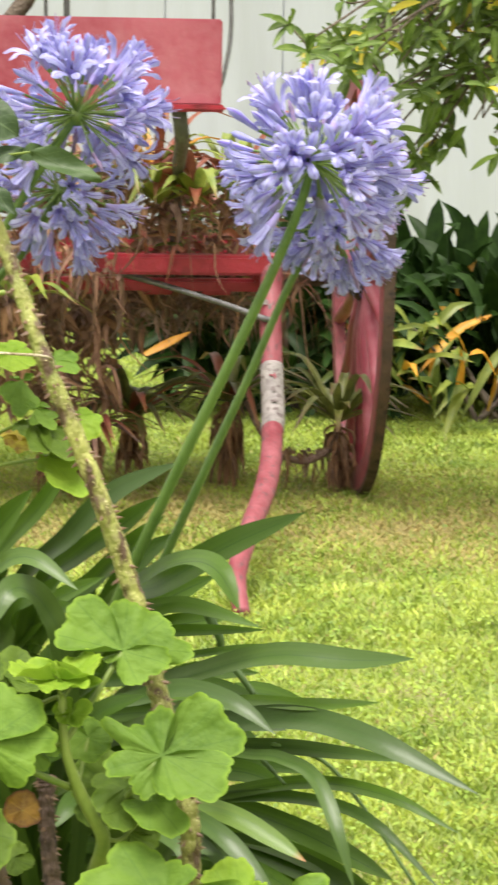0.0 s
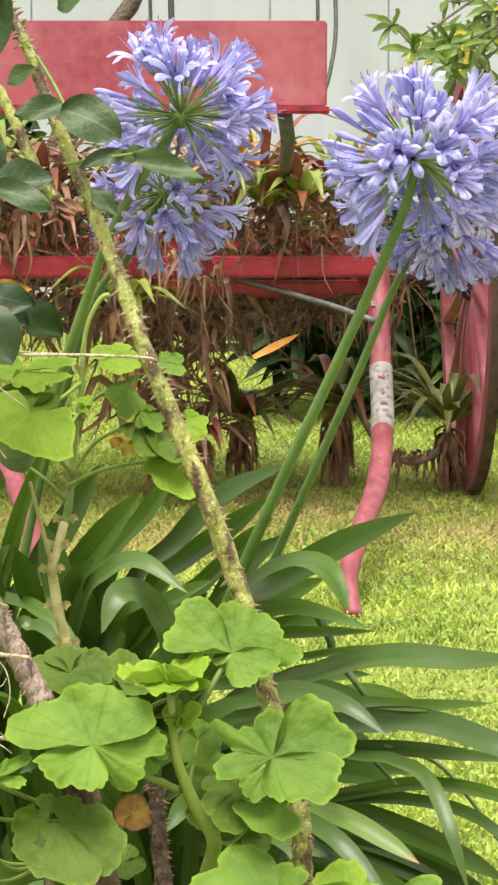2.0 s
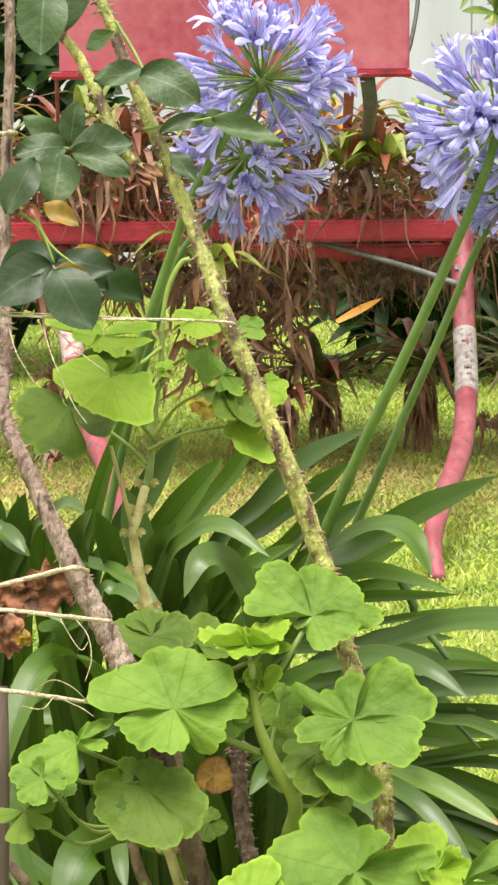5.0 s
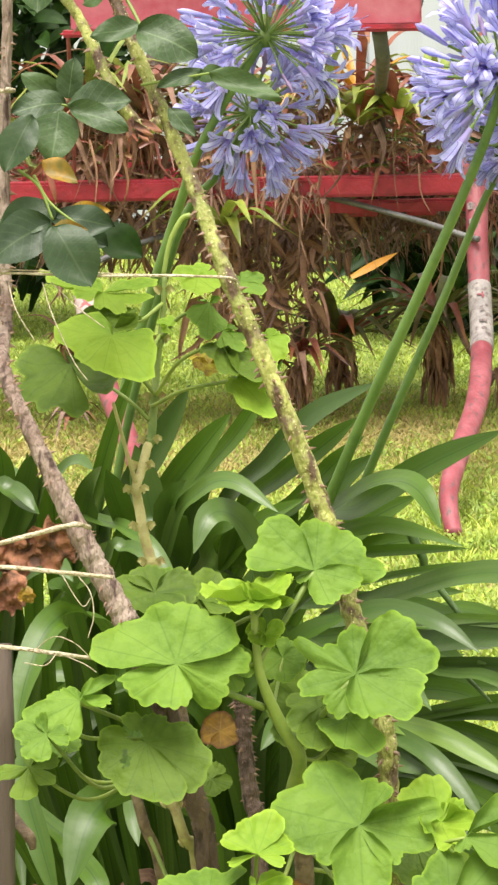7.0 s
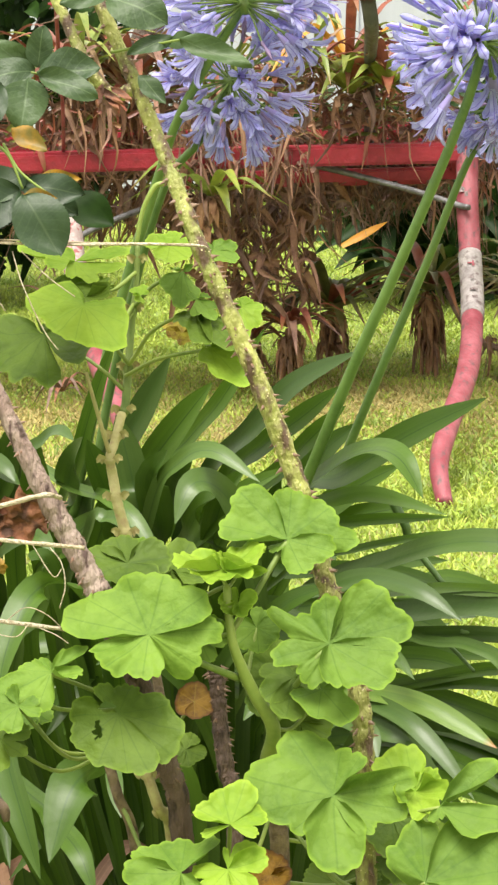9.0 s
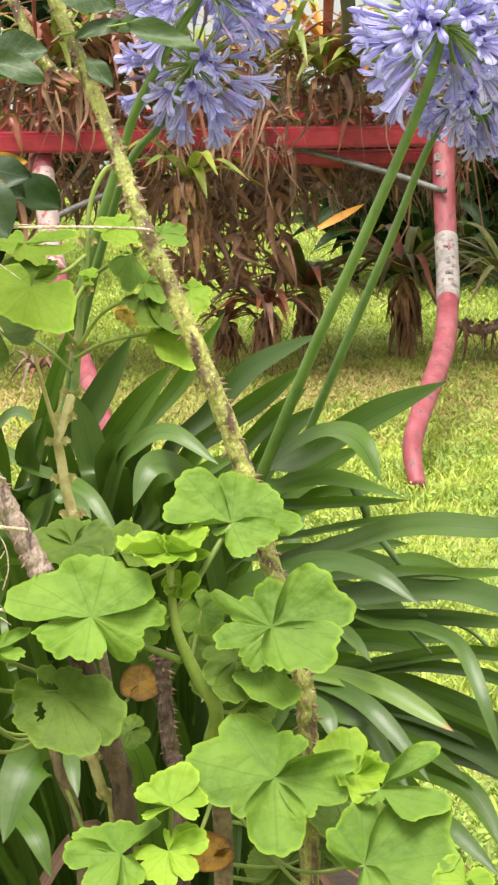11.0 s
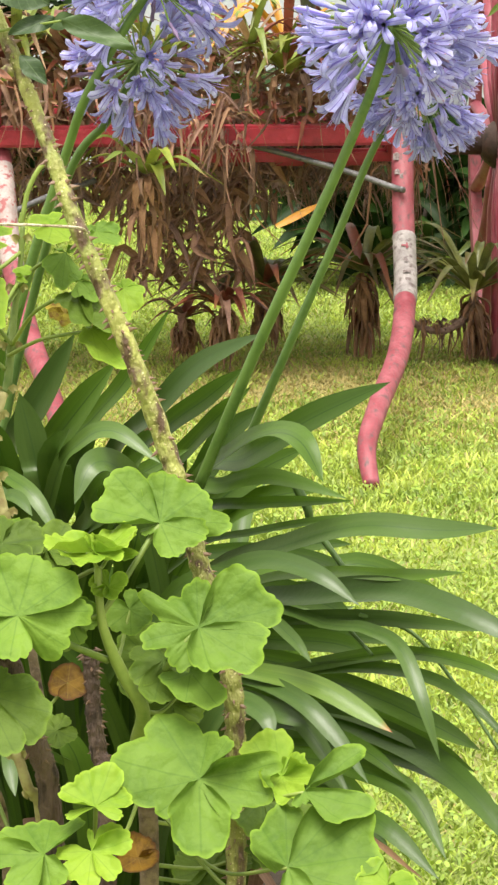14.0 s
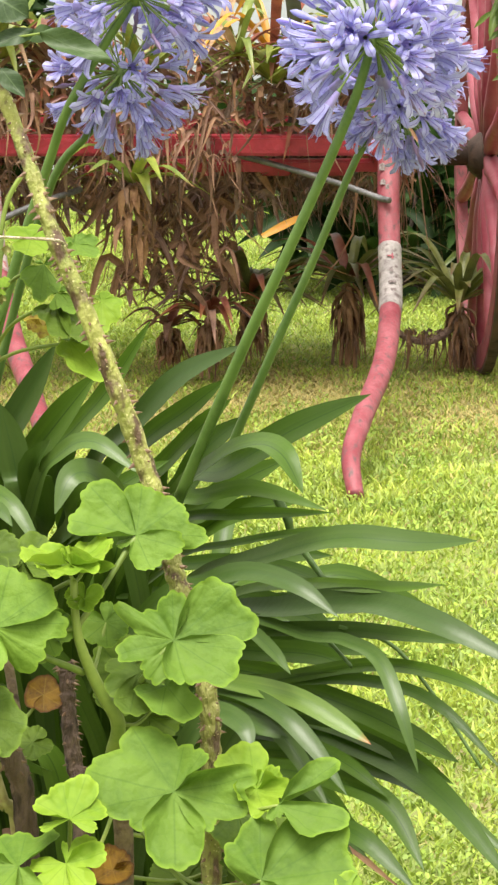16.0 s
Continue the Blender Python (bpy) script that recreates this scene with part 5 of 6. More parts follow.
def umbel(centre, stalk, radius, count, seed, thick=1.0, tilt=(0.0, -0.15, 1.0), lowest=-0.75, spent_share=0.08, bud_side=None, bare=None):
    """A flower head on its stalk: florets set evenly round a heart, but for a bare side."""
    rng = np.random.default_rng(seed)
    v, f, u = sweep(curve(stalk, 24), [0.0064 * thick, 0.0060 * thick, 0.0052 * thick, 0.0046 * thick], 10)
    put("stalk", mesh("stalk", v, f, SCAPE, u), agapanthus, "smooth green flower stalk")
    heart = mesh("umbel", *sweep([V(centre) - unit(V(tilt)) * 0.012, V(centre), V(centre) + unit(V(tilt)) * 0.006], [0.0055, 0.009, 0.004], 10)[:2], PEDICEL)
    head = put("umbel", heart, agapanthus, "round head of lilac funnel flowers")
    axis = Vector(tilt).normalized()
    turn = axis.to_track_quat("Z", "Y")
    size = radius / 0.093
    for k in range(count):
        z = 1 - (1 - lowest) * (k + 0.5) / count
        a = k * 2.39996 + rng.normal(0, 0.3)
        z = max(-0.98, min(0.99, z + rng.normal(0, 0.13)))
        way = turn @ Vector((math.sqrt(1 - z * z) * math.cos(a), math.sqrt(1 - z * z) * math.sin(a), z))
        if bare is not None and way.dot(Vector(bare).normalized()) > 0.87:
            continue
        droop = way + Vector((0, 0, -0.12 - 0.1 * (1 - z)))
        pick = rng.uniform()
        if bud_side is not None and way.dot(Vector(bud_side)) > 0.5 and pick < 0.6:
            me = BUDS[k % 2]
        elif pick < spent_share + (0.22 if z < -0.25 else 0):
            me = SPENT[k % 2]
        elif pick < 0.16:
            me = BUDS[k % 2]
        else:
            me = OPEN[int(rng.choice(5, p=(0.16, 0.22, 0.2, 0.22, 0.2)))]
        s = size * rng.uniform(0.76, 1.1)
        m = Matrix.Translation(centre) @ droop.to_track_quat("Z", "Y").to_matrix().to_4x4() @ Matrix.Rotation(rng.uniform(0, 6), 4, "Z") @ Matrix.Diagonal((s, s, s, 1))
        put("floret", me, head, "", m)


umbel((0.017, 3.008, 1.273), [(-0.193, 3.134, 0.690), (-0.164, 3.105, 0.812), (-0.123, 3.080, 0.961), (-0.079, 3.052, 1.091), (-0.050, 3.025, 1.165), (0.017, 3.008, 1.273)], 0.1008, 88, 11, 1.0, bud_side=(-0.9, -0.3, 0.25), lowest=-0.45, bare=(0.02, -0.9, -0.35))
umbel((-0.000, 3.078, 1.189), [(-0.184, 3.185, 0.650), (-0.141, 3.171, 0.855), (-0.079, 3.107, 1.064), (-0.034, 3.087, 1.126), (-0.000, 3.078, 1.189)], 0.0908, 50, 12, 0.85, tilt=(0.12, -0.2, 1.0), lowest=-0.8, spent_share=0.2)
umbel((0.258, 2.906, 1.230), [(0.055, 3.040, 0.719), (0.122, 2.969, 0.892), (0.179, 2.931, 1.024), (0.237, 2.916, 1.160), (0.258, 2.906, 1.230)], 0.1100, 94, 13, 1.0, bud_side=(-0.85, -0.2, 0.45), lowest=-0.6, bare=(-0.15, -0.95, -0.28))
umbel((0.293, 3.032, 1.160), [(0.112, 3.098, 0.764), (0.160, 3.068, 0.882), (0.208, 3.047, 0.996), (0.252, 3.035, 1.103), (0.293, 3.032, 1.160)], 0.0815, 66, 14, 0.8, tilt=(0.25, -0.25, 0.9), lowest=-0.8, spent_share=0.2)


# ---- pelargonium ----
pelargonium = thing("pelargonium", "leafy light green pelargonium with lobed scalloped leaves", "pelargonium", (0.02, 1.95, 0))


HUBS = []


def round_leaf(centre, radius, ratio, lean, spin, mat=None, lobes=6, cup=0.2, hole=False, seed=0, name="leaf", ruffle=1.0, lifts=None, clefts=None):
    """A leaf of broad rounded lobes with scalloped edges; neighbouring lobes lap over each other at their clefts.
    ratio: how squarely it faces back along y; lean: where its face tips, degrees; lobes: how many, or (degrees, length, half-width) of each;
    clefts: degrees at which the blade is cut nearly to its heart; lifts: how far each piece between two clefts bends up or down."""
    rng = np.random.default_rng(seed + int(abs(centre[0]) * 1e4))
    if isinstance(lobes, int):
        step = 310 / lobes
        lobes = [(-155 + step * (k + 0.5) + rng.uniform(-6, 6), rng.uniform(0.86, 1.08), step * rng.uniform(0.58, 0.7)) for k in range(lobes)]
    lobes = sorted(lobes)
    if clefts is None:
        spans = sorted(((lobes[(k + 1) % len(lobes)][0] - lobes[k][0]) % 360, k) for k in range(len(lobes)))[-3:]
        clefts = [lobes[k][0] + 0.5 * span for span, k in spans]
    clefts = sorted((c + 180) % 360 - 180 for c in clefts)
    ph = rng.uniform(0, 6, 5)
    ns, nr = 50, 10
    verts, uvs, faces = [(0, 0, 0)], [(0, 0)], []
    for k, lo in enumerate(clefts):
        hi = clefts[(k + 1) % len(clefts)]
        mine = [(lo + (d - lo) % 360, r, w) for d, r, w in lobes if (d - lo) % 360 < (hi - lo) % 360 or len(clefts) == 1]
        if not mine:
            continue
        mid, far = np.radians([d for d, _, _ in mine]), V([r for _, r, _ in mine])
        wide = np.radians([w * (1.4 if len(mine) > 1 else 1.7) for _, _, w in mine])
        turn = np.linspace((mid - 0.985 * wide).min(), (mid + 0.985 * wide).max(), ns)
        off = turn[:, None] - mid[None]
        reach = far * np.maximum(0.0, 1 - np.abs(off / wide) ** 2.5) ** 0.4
        edge, rank = reach.max(axis=1), np.argmax(reach, axis=1)
        rib = k * 4 + rank + np.clip(0.49 * off[np.arange(ns), rank] / wide[rank], -0.49, 0.49)
        edge[1:-1] = (edge[:-2] + 2 * edge[1:-1] + edge[2:]) / 4
        edge = np.maximum(0.1, edge + 0.06 * (np.abs(np.cos(turn * 14 + ph[3] + 0.5 * np.sin(5 * turn))) ** 0.7 - 0.6))
        x = np.linspace(-1, 1, ns)
        lift = rng.uniform(-0.14, 0.14) if lifts is None else lifts[k % len(lifts)]
        roll, bow = rng.choice([-1, 1]) * rng.uniform(0.05, 0.13), rng.uniform(-0.06, 0.13)
        first = len(verts)
        for j in range(1, nr + 1):
            q = j / nr
            r = radius * q * edge
            wave = 0.07 * q**2 * np.sin(2 * turn + ph[0]) + 0.05 * q**2 * np.sin(3 * turn + ph[1]) + ruffle * (0.035 * q**3 * np.sin(6 * turn + ph[2]) + 0.02 * q**6 * np.sin(15 * turn + ph[4]))
            vein = -0.035 * q * (1 - 0.5 * q) * np.exp(-((x / 0.12) ** 2))
            z = radius * (0.5 * cup * q**2 - 0.08 * q + vein + bow * q * x**2 + roll * q * x + 1.3 * lift * q**1.25 + wave)
            px, py = r * np.cos(turn), r * np.sin(turn)
            z = z + [radius * q * 0.09 * noise.noise((3.2 * a / radius + ph[0], 3.2 * b / radius, ph[1])) for a, b in zip(px, py)]
            verts += list(zip(px, py, z))
            uvs += [(a, q) for a in rib]
        faces += [(0, first + i, first + i + 1) for i in range(ns - 1)]
        for j in range(nr - 1):
            for i in range(ns - 1):
                p, q = first + j * ns + i, first + (j + 1) * ns + i
                if hole:
                    x0, y0, _ = (V(verts[p]) + V(verts[q + 1])) / 2 / radius
                    if math.hypot(x0 + 0.20, (y0 - 0.12) * 1.4) < 0.14 or math.hypot(x0 + 0.36, y0 + 0.30) < 0.13 + 0.05 * math.sin(31 * x0):
                        continue
                faces.append((p, q, q + 1, p + 1))
    back, up, right = V((0, -0.985, 0.17)), V((0, 0.17, 0.985)), V((1, 0, 0))
    la = math.radians(lean)
    nor = unit(ratio * back + math.sqrt(max(0, 1 - ratio**2)) * (math.cos(la) * up + math.sin(la) * right))
    xa = unit(right - nor * (right @ nor))
    ya = np.cross(nor, xa)
    sp = math.radians(spin)
    x2, y2 = math.cos(sp) * xa + math.sin(sp) * ya, math.cos(sp) * ya - math.sin(sp) * xa
    m = Matrix(((x2[0], y2[0], nor[0], centre[0]), (x2[1], y2[1], nor[1], centre[1]), (x2[2], y2[2], nor[2], centre[2]), (0, 0, 0, 1)))
    put(name, mesh(name, verts, faces, mat or PEL_LEAF, uvs), pelargonium, "" if mat not in (PEL_YELLOW, PEL_MOTTLED) else "yellowed lobed leaf", m)
    HUBS.append((V(centre), nor))


STEM_LINES, STALK_ENDS = [], []


def stem(points, radii, mat=None, owner=None, name="stem", label="", knots=0, seed=1):
    rng = np.random.default_rng(seed)
    n = max(14, 6 * len(points))
    if owner is None and max(radii) < 0.003 and HUBS:
        hub, nor = min(HUBS, key=lambda h: np.linalg.norm(h[0] - V(points[-1])))
        if np.linalg.norm(hub - V(points[-1])) < 0.022:
            points = list(points[:-1]) + [tuple(hub - 0.0022 * nor)]
    line = curve(points, n)
    rr = np.interp(np.linspace(0, 1, n), np.linspace(0, 1, len(radii)), radii)
    for k in range(knots):
        i = int((k + 0.5) * n / knots)
        rr[i] *= 1.5
    v, f, u = sweep(line, rr, 10, 0.05, rng)
    ob = put(name, mesh(name, v, f, mat or PEL_STEM, u), owner or pelargonium, label)
    if owner is None:
        (STEM_LINES if max(radii) > 0.003 else STALK_ENDS).append(line)
    for k in range(knots):
        i = int((k + 0.5) * n / knots)
        for side in (-1, 1):
            q = line[i] + V((side * rr[i] * 0.7, -rr[i] * 0.5, 0))
            v, f, u = strap([q, q + V((side * 0.0030, -0.0015, 0.0030)), q + V((side * 0.0056, -0.001, 0.0005 + 0.004 * rng.uniform(-1, 1)))], 0.0062, (0, -1, 0.3), 5, 0.5, 0.9, 0.3)
            put("stipule", mesh("stipule", v, f, PEL_CORK, u), ob, "papery brown stipule")
    return ob


round_leaf((0.0336, 1.8422, 0.9513), 0.0367, 0.84, 0, 0, lobes=((167, 1.25, 22), (131, 1.32, 22), (84, 1.02, 30), (41, 1.07, 30), (2, 1.29, 13), (-20, 0.89, 24), (-69, 0.76, 30), (-143, 0.40, 26)), clefts=(-165, -6, 107), lifts=(0.02, -0.04, 0.1))
round_leaf((-0.0575, 1.7810, 0.9048), 0.0441, 0.84, 0, 0, lobes=((168, 1.28, 19), (146, 1.11, 18), (109, 1.00, 26), (77, 1.01, 26), (35, 1.03, 24), (7, 1.08, 16), (-30, 0.83, 22), (-96, 0.81, 26), (-132, 0.94, 22), (-153, 0.92, 14)), clefts=(-163, -62, 14), lifts=(0.12, -0.2, 0.04))
round_leaf((0.0584, 1.7949, 0.8918), 0.0429, 0.84, 0, 0, lobes=((43, 1.21, 23), (15, 1.31, 16), (-12, 1.08, 15), (-38, 1.15, 19), (-78, 0.87, 26), (-123, 0.72, 22), (-169, 0.88, 20), (135, 0.80, 20), (92, 0.79, 24), (140, 1.19, 7)), clefts=(-101, 2, 68, 160), lifts=(0.1, 0.08, -0.08, -0.12))
round_leaf((-0.0779, 1.7723, 0.8551), 0.0368, 0.84, 0, 0, lobes=((-175, 0.84, 22), (-144, 0.97, 20), (123, 0.64, 22), (71, 0.65, 28), (10, 0.91, 24), (-18, 1.20, 18), (-40, 1.26, 18), (-66, 1.29, 18), (-82, 1.19, 15), (-110, 1.05, 20)), mat=PEL_DEEP_SHADED, hole=True, cup=0.1, clefts=(-53, 150), lifts=(0.0, 0.04))
round_leaf((0.0579, 1.7576, 0.8016), 0.0443, 0.84, 0, 0, lobes=((120, 1.21, 22), (106, 1.03, 18), (78, 0.73, 20), (167, 1.29, 24), (-166, 1.04, 18), (-138, 0.81, 18), (-112, 0.88, 16), (-89, 1.26, 24), (-68, 0.90, 16), (6, 1.20, 11), (-17, 1.11, 15), (-50, 0.84, 16), (51, 0.70, 18)), clefts=(-125, -60, 30), lifts=(0.1, 0.04, 0.0))
round_leaf((-0.0077, 1.7265, 0.7938), 0.0249, 0.70, 0, 0, lobes=((149, 1.03, 24), (-168, 0.76, 18), (101, 1.08, 26), (72, 1.35, 24), (31, 1.03, 24), (-23, 0.74, 20)), mat=PEL_YOUNG, cup=0.1, clefts=(-100, 170, 55))
round_leaf((-0.0101, 1.7214, 0.7662), 0.0249, 0.72, 0, 0, lobes=((174, 0.92, 24), (-127, 1.09, 22), (-94, 1.15, 20), (-53, 1.04, 24), (12, 1.04, 24), (51, 1.14, 22), (95, 0.62, 10)), mat=PEL_YOUNG, cup=0.1, clefts=(150, -75, 30))
round_leaf((-0.0397, 1.7167, 0.7664), 0.0347, 0.65, 0, 0, lobes=((-177, 1.04, 20), (144, 1.06, 18), (115, 0.97, 24), (84, 0.95, 24), (55, 1.11, 13), (-78, 0.87, 24), (-122, 1.00, 24)), clefts=(160, -100, 50))
round_leaf((0.1125, 1.6937, 0.7640), 0.0500, 0.70, 0, 0, lobes=((112, 0.84, 20), (90, 1.00, 20), (50, 1.11, 18), (31, 1.24, 17), (6, 1.18, 18), (-25, 0.93, 20), (-74, 0.61, 22)), clefts=(-50, 72, 170), lifts=(0.06, -0.1, 0.0))
round_leaf((0.1238, 1.7262, 0.8024), 0.0377, 0.60, 0, 0, lobes=((37, 1.30, 14), (-21, 1.25, 16), (-47, 0.94, 18), (-101, 0.51, 20)), mat=PEL_LEAF, clefts=(170,), lifts=(0.05,))
round_leaf((-0.1198, 1.7674, 0.8851), 0.0249, 0.70, 0, 0, lobes=((-152, 1.58, 22), (171, 0.88, 20), (123, 0.69, 24), (49, 0.71, 20), (40, 1.17, 12), (-28, 0.89, 24), (-108, 1.09, 22)), clefts=(-60, 150, 80))
round_leaf((-0.1397, 1.7444, 0.8695), 0.0178, 0.75, 0, 0, lobes=((167, 1.24, 24), (-101, 1.09, 24), (-28, 0.91, 24), (-133, 1.18, 20), (31, 0.82, 22), (113, 0.76, 20)), clefts=(-60, 70, 150))
round_leaf((-0.1532, 1.7602, 0.8438), 0.0220, 0.70, 0, 0, lobes=((180, 0.95, 26), (-96, 1.29, 24), (-46, 1.04, 22), (18, 0.90, 24), (76, 0.82, 26)), mat=PEL_DEEP_SHADED, clefts=(-70, 140, 45))
round_leaf((-0.141, 1.799, 0.855), 0.0221, 0.6, 20, 200, PEL_LEAF)
round_leaf((-0.010, 1.814, 0.939), 0.0295, 0.34, 0, 270, PEL_YOUNG, cup=0.7, ruffle=2.6)
round_leaf((-0.000, 1.823, 0.933), 0.0185, 0.28, 20, 200, PEL_YOUNG, cup=0.7, ruffle=2.6)
round_leaf((-0.027, 1.807, 0.897), 0.0221, 0.78, 25, 20, PEL_LEAF)
round_leaf((-0.074, 1.883, 0.929), 0.0287, 0.62, 0, 240, PEL_DEEP_SHADED)
round_leaf((-0.045, 1.902, 0.920), 0.0309, 0.55, 10, 300, PEL_DEEP_SHADED)
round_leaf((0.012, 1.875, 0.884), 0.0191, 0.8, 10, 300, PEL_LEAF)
round_leaf((0.027, 1.889, 0.846), 0.0317, 0.75, 15, 120, PEL_DEEP_SHADED)
round_leaf((0.050, 1.838, 0.842), 0.0226, 0.35, 10, 250, PEL_LEAF)
round_leaf((0.000, 1.810, 0.916), 0.0125, 0.8, 0, 250, PEL_YOUNG, cup=0.6)
round_leaf((0.040, 1.894, 0.813), 0.0233, 0.8, 10, 100, PEL_DEEP_SHADED)
round_leaf((-0.055, 1.933, 0.865), 0.0355, 0.75, 10, 100, PEL_DEEP_SHADED)
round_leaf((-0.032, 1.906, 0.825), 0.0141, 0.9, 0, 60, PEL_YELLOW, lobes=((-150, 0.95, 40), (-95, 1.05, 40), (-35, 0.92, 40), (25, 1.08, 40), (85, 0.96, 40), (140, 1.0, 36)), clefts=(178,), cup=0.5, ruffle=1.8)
round_leaf((-0.038, 1.862, 0.804), 0.0153, 0.8, 0, 200, PEL_DEEP_SHADED)
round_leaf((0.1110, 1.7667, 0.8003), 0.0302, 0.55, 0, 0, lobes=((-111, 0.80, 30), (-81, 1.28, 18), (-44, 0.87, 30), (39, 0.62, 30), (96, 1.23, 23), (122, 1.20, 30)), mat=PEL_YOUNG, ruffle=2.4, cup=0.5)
round_leaf((0.0346, 1.8107, 0.8656), 0.0197, 0.75, 0, 0, lobes=((-138, 1.31, 27), (-99, 1.69, 27), (-38, 0.60, 30), (63, 0.42, 30), (131, 0.84, 27), (160, 1.15, 25)), mat=PEL_DEEP_SHADED, clefts=(-100, 60))
round_leaf((0.0529, 1.7994, 0.8608), 0.0232, 0.60, 0, 0, lobes=((-147, 0.98, 30), (-97, 1.25, 24), (-60, 1.54, 24), (-11, 0.68, 30), (73, 0.55, 30)), mat=PEL_LEAF, clefts=(180,))
round_leaf((-0.0653, 1.9052, 0.9270), 0.0227, 0.70, 0, 0, lobes=((-169, 1.38, 29), (-105, 1.26, 30), (-51, 1.09, 30), (11, 0.61, 30), (104, 0.70, 30), (150, 0.98, 24)), mat=PEL_LEAF)
round_leaf((0.174, 1.681, 0.757), 0.0209, 0.5, 10, 260, PEL_YOUNG)
round_leaf((0.017, 1.803, 0.734), 0.0149, 0.8, 0, 200, PEL_YELLOW, lobes=((-150, 0.95, 40), (-95, 1.05, 40), (-35, 0.92, 40), (25, 1.08, 40), (85, 0.96, 40), (140, 1.0, 36)), clefts=(178,), cup=0.5, ruffle=1.8)
stem([(0.228, 2.915, 0.617), (0.280, 2.892, 0.604), (0.318, 2.853, 0.566), (0.367, 2.789, 0.499)], [0.0023, 0.0021, 0.0018], SCAPE, owner=agapanthus, name='old_stalk')
stem([(0.166, 3.040, 0.731), (0.178, 3.035, 0.707), (0.184, 3.032, 0.689), (0.214, 2.974, 0.655)], [0.0055, 0.0049, 0.0031], SCAPE, owner=agapanthus, name='old_stalk')
stem([(0.206, 2.964, 0.604), (0.226, 2.931, 0.588), (0.241, 2.907, 0.575)], [0.0024, 0.0018], SCAPE, owner=agapanthus, name='old_stalk')
round_leaf((0.101, 1.875, 0.749), 0.0271, 0.8, 0, 200, PEL_DEEP_SHADED)
round_leaf((0.115, 1.889, 0.720), 0.0313, 0.8, 10, 120, PEL_DEEP_SHADED)
round_leaf((0.098, 1.915, 0.710), 0.0268, 0.7, 0, 230, PEL_DEEP_SHADED)
round_leaf((0.066, 1.896, 0.694), 0.0275, 0.7, 0, 230, PEL_DEEP_SHADED)
round_leaf((-0.0426, 2.0173, 1.1290), 0.0211, 0.62, 0, 0, lobes=((-95, 1.24, 30), (-58, 1.16, 29), (8, 0.81, 30), (75, 1.05, 29), (114, 0.84, 23), (159, 0.90, 30)), mat=PEL_YOUNG)
round_leaf((-0.0120, 2.0163, 1.1249), 0.0155, 0.62, 0, 0, lobes=((-79, 1.19, 30), (-41, 1.39, 26), (12, 1.12, 28), (59, 0.73, 29), (117, 0.57, 30)), mat=PEL_LEAF)
round_leaf((-0.0348, 2.0443, 1.1071), 0.0218, 0.62, 0, 0, lobes=((-115, 1.14, 30), (-93, 1.70, 12), (-77, 1.36, 20), (-19, 0.36, 30), (147, 0.45, 30)), mat=PEL_LEAF)
round_leaf((-0.0251, 2.0213, 1.0894), 0.0172, 0.62, 0, 0, lobes=((-77, 1.09, 30), (-63, 1.70, 12), (-37, 1.07, 25), (28, 0.64, 30), (130, 0.50, 30)), mat=PEL_LEAF)
round_leaf((0.0071, 2.0101, 1.0850), 0.0170, 0.75, 0, 0, lobes=((-110, 0.94, 30), (-90, 1.70, 16), (-53, 1.18, 21), (-11, 0.92, 30), (59, 0.73, 30), (122, 0.52, 30)), mat=PEL_YOUNG)
round_leaf((-0.0163, 2.0064, 1.0572), 0.0281, 0.60, 0, 0, lobes=((-87, 0.81, 30), (-79, 1.41, 12), (-61, 1.90, 12), (-34, 1.01, 17), (0, 0.52, 30), (104, 0.35, 30)), mat=PEL_YOUNG)
round_leaf((-0.0275, 2.0305, 1.0825), 0.0445, 0.60, 0, 0, lobes=((-94, 0.73, 30), (-83, 1.23, 12), (-67, 1.22, 12), (-63, 1.60, 12), (-51, 0.94, 12), (-25, 0.28, 30)), mat=PEL_DEEP_SHADED)
round_leaf((-0.0359, 2.0478, 1.0620), 0.0153, 0.60, 0, 0, lobes=((-154, 0.83, 30), (-78, 1.09, 30), (-46, 1.24, 30), (39, 0.70, 30), (105, 1.02, 28), (140, 1.12, 28)), mat=PEL_MOTTLED)
round_leaf((-0.1024, 1.9627, 1.0950), 0.0346, 0.70, 0, 0, lobes=((-156, 0.81, 23), (-102, 0.80, 22), (-75, 1.07, 13), (-54, 1.39, 13), (-29, 1.05, 15), (0, 0.85, 20), (43, 0.33, 30), (119, 1.04, 25), (135, 1.20, 12), (157, 1.29, 12), (172, 1.18, 12), (-128, 0.86, 24)), mat=PEL_YOUNG, cup=0.1, clefts=(50,))
round_leaf((-0.1020, 1.9833, 1.0979), 0.0266, 0.50, 0, 0, lobes=((-69, 0.51, 30), (-28, 0.75, 25), (22, 0.78, 26), (67, 1.10, 21), (100, 1.46, 16), (126, 1.41, 30)), mat=PEL_DEEP_SHADED, cup=0.4)
round_leaf((-0.1103, 2.0168, 1.1188), 0.0312, 0.60, 0, 0, lobes=((-154, 0.71, 30), (-87, 0.65, 26), (-59, 0.90, 16), (-27, 0.84, 12), (-14, 1.20, 12), (17, 1.30, 14), (38, 0.76, 30), (129, 0.61, 30), (146, 1.64, 12), (159, 1.38, 16)), mat=PEL_YOUNG, clefts=(-150, 0, 120), cup=0.1)
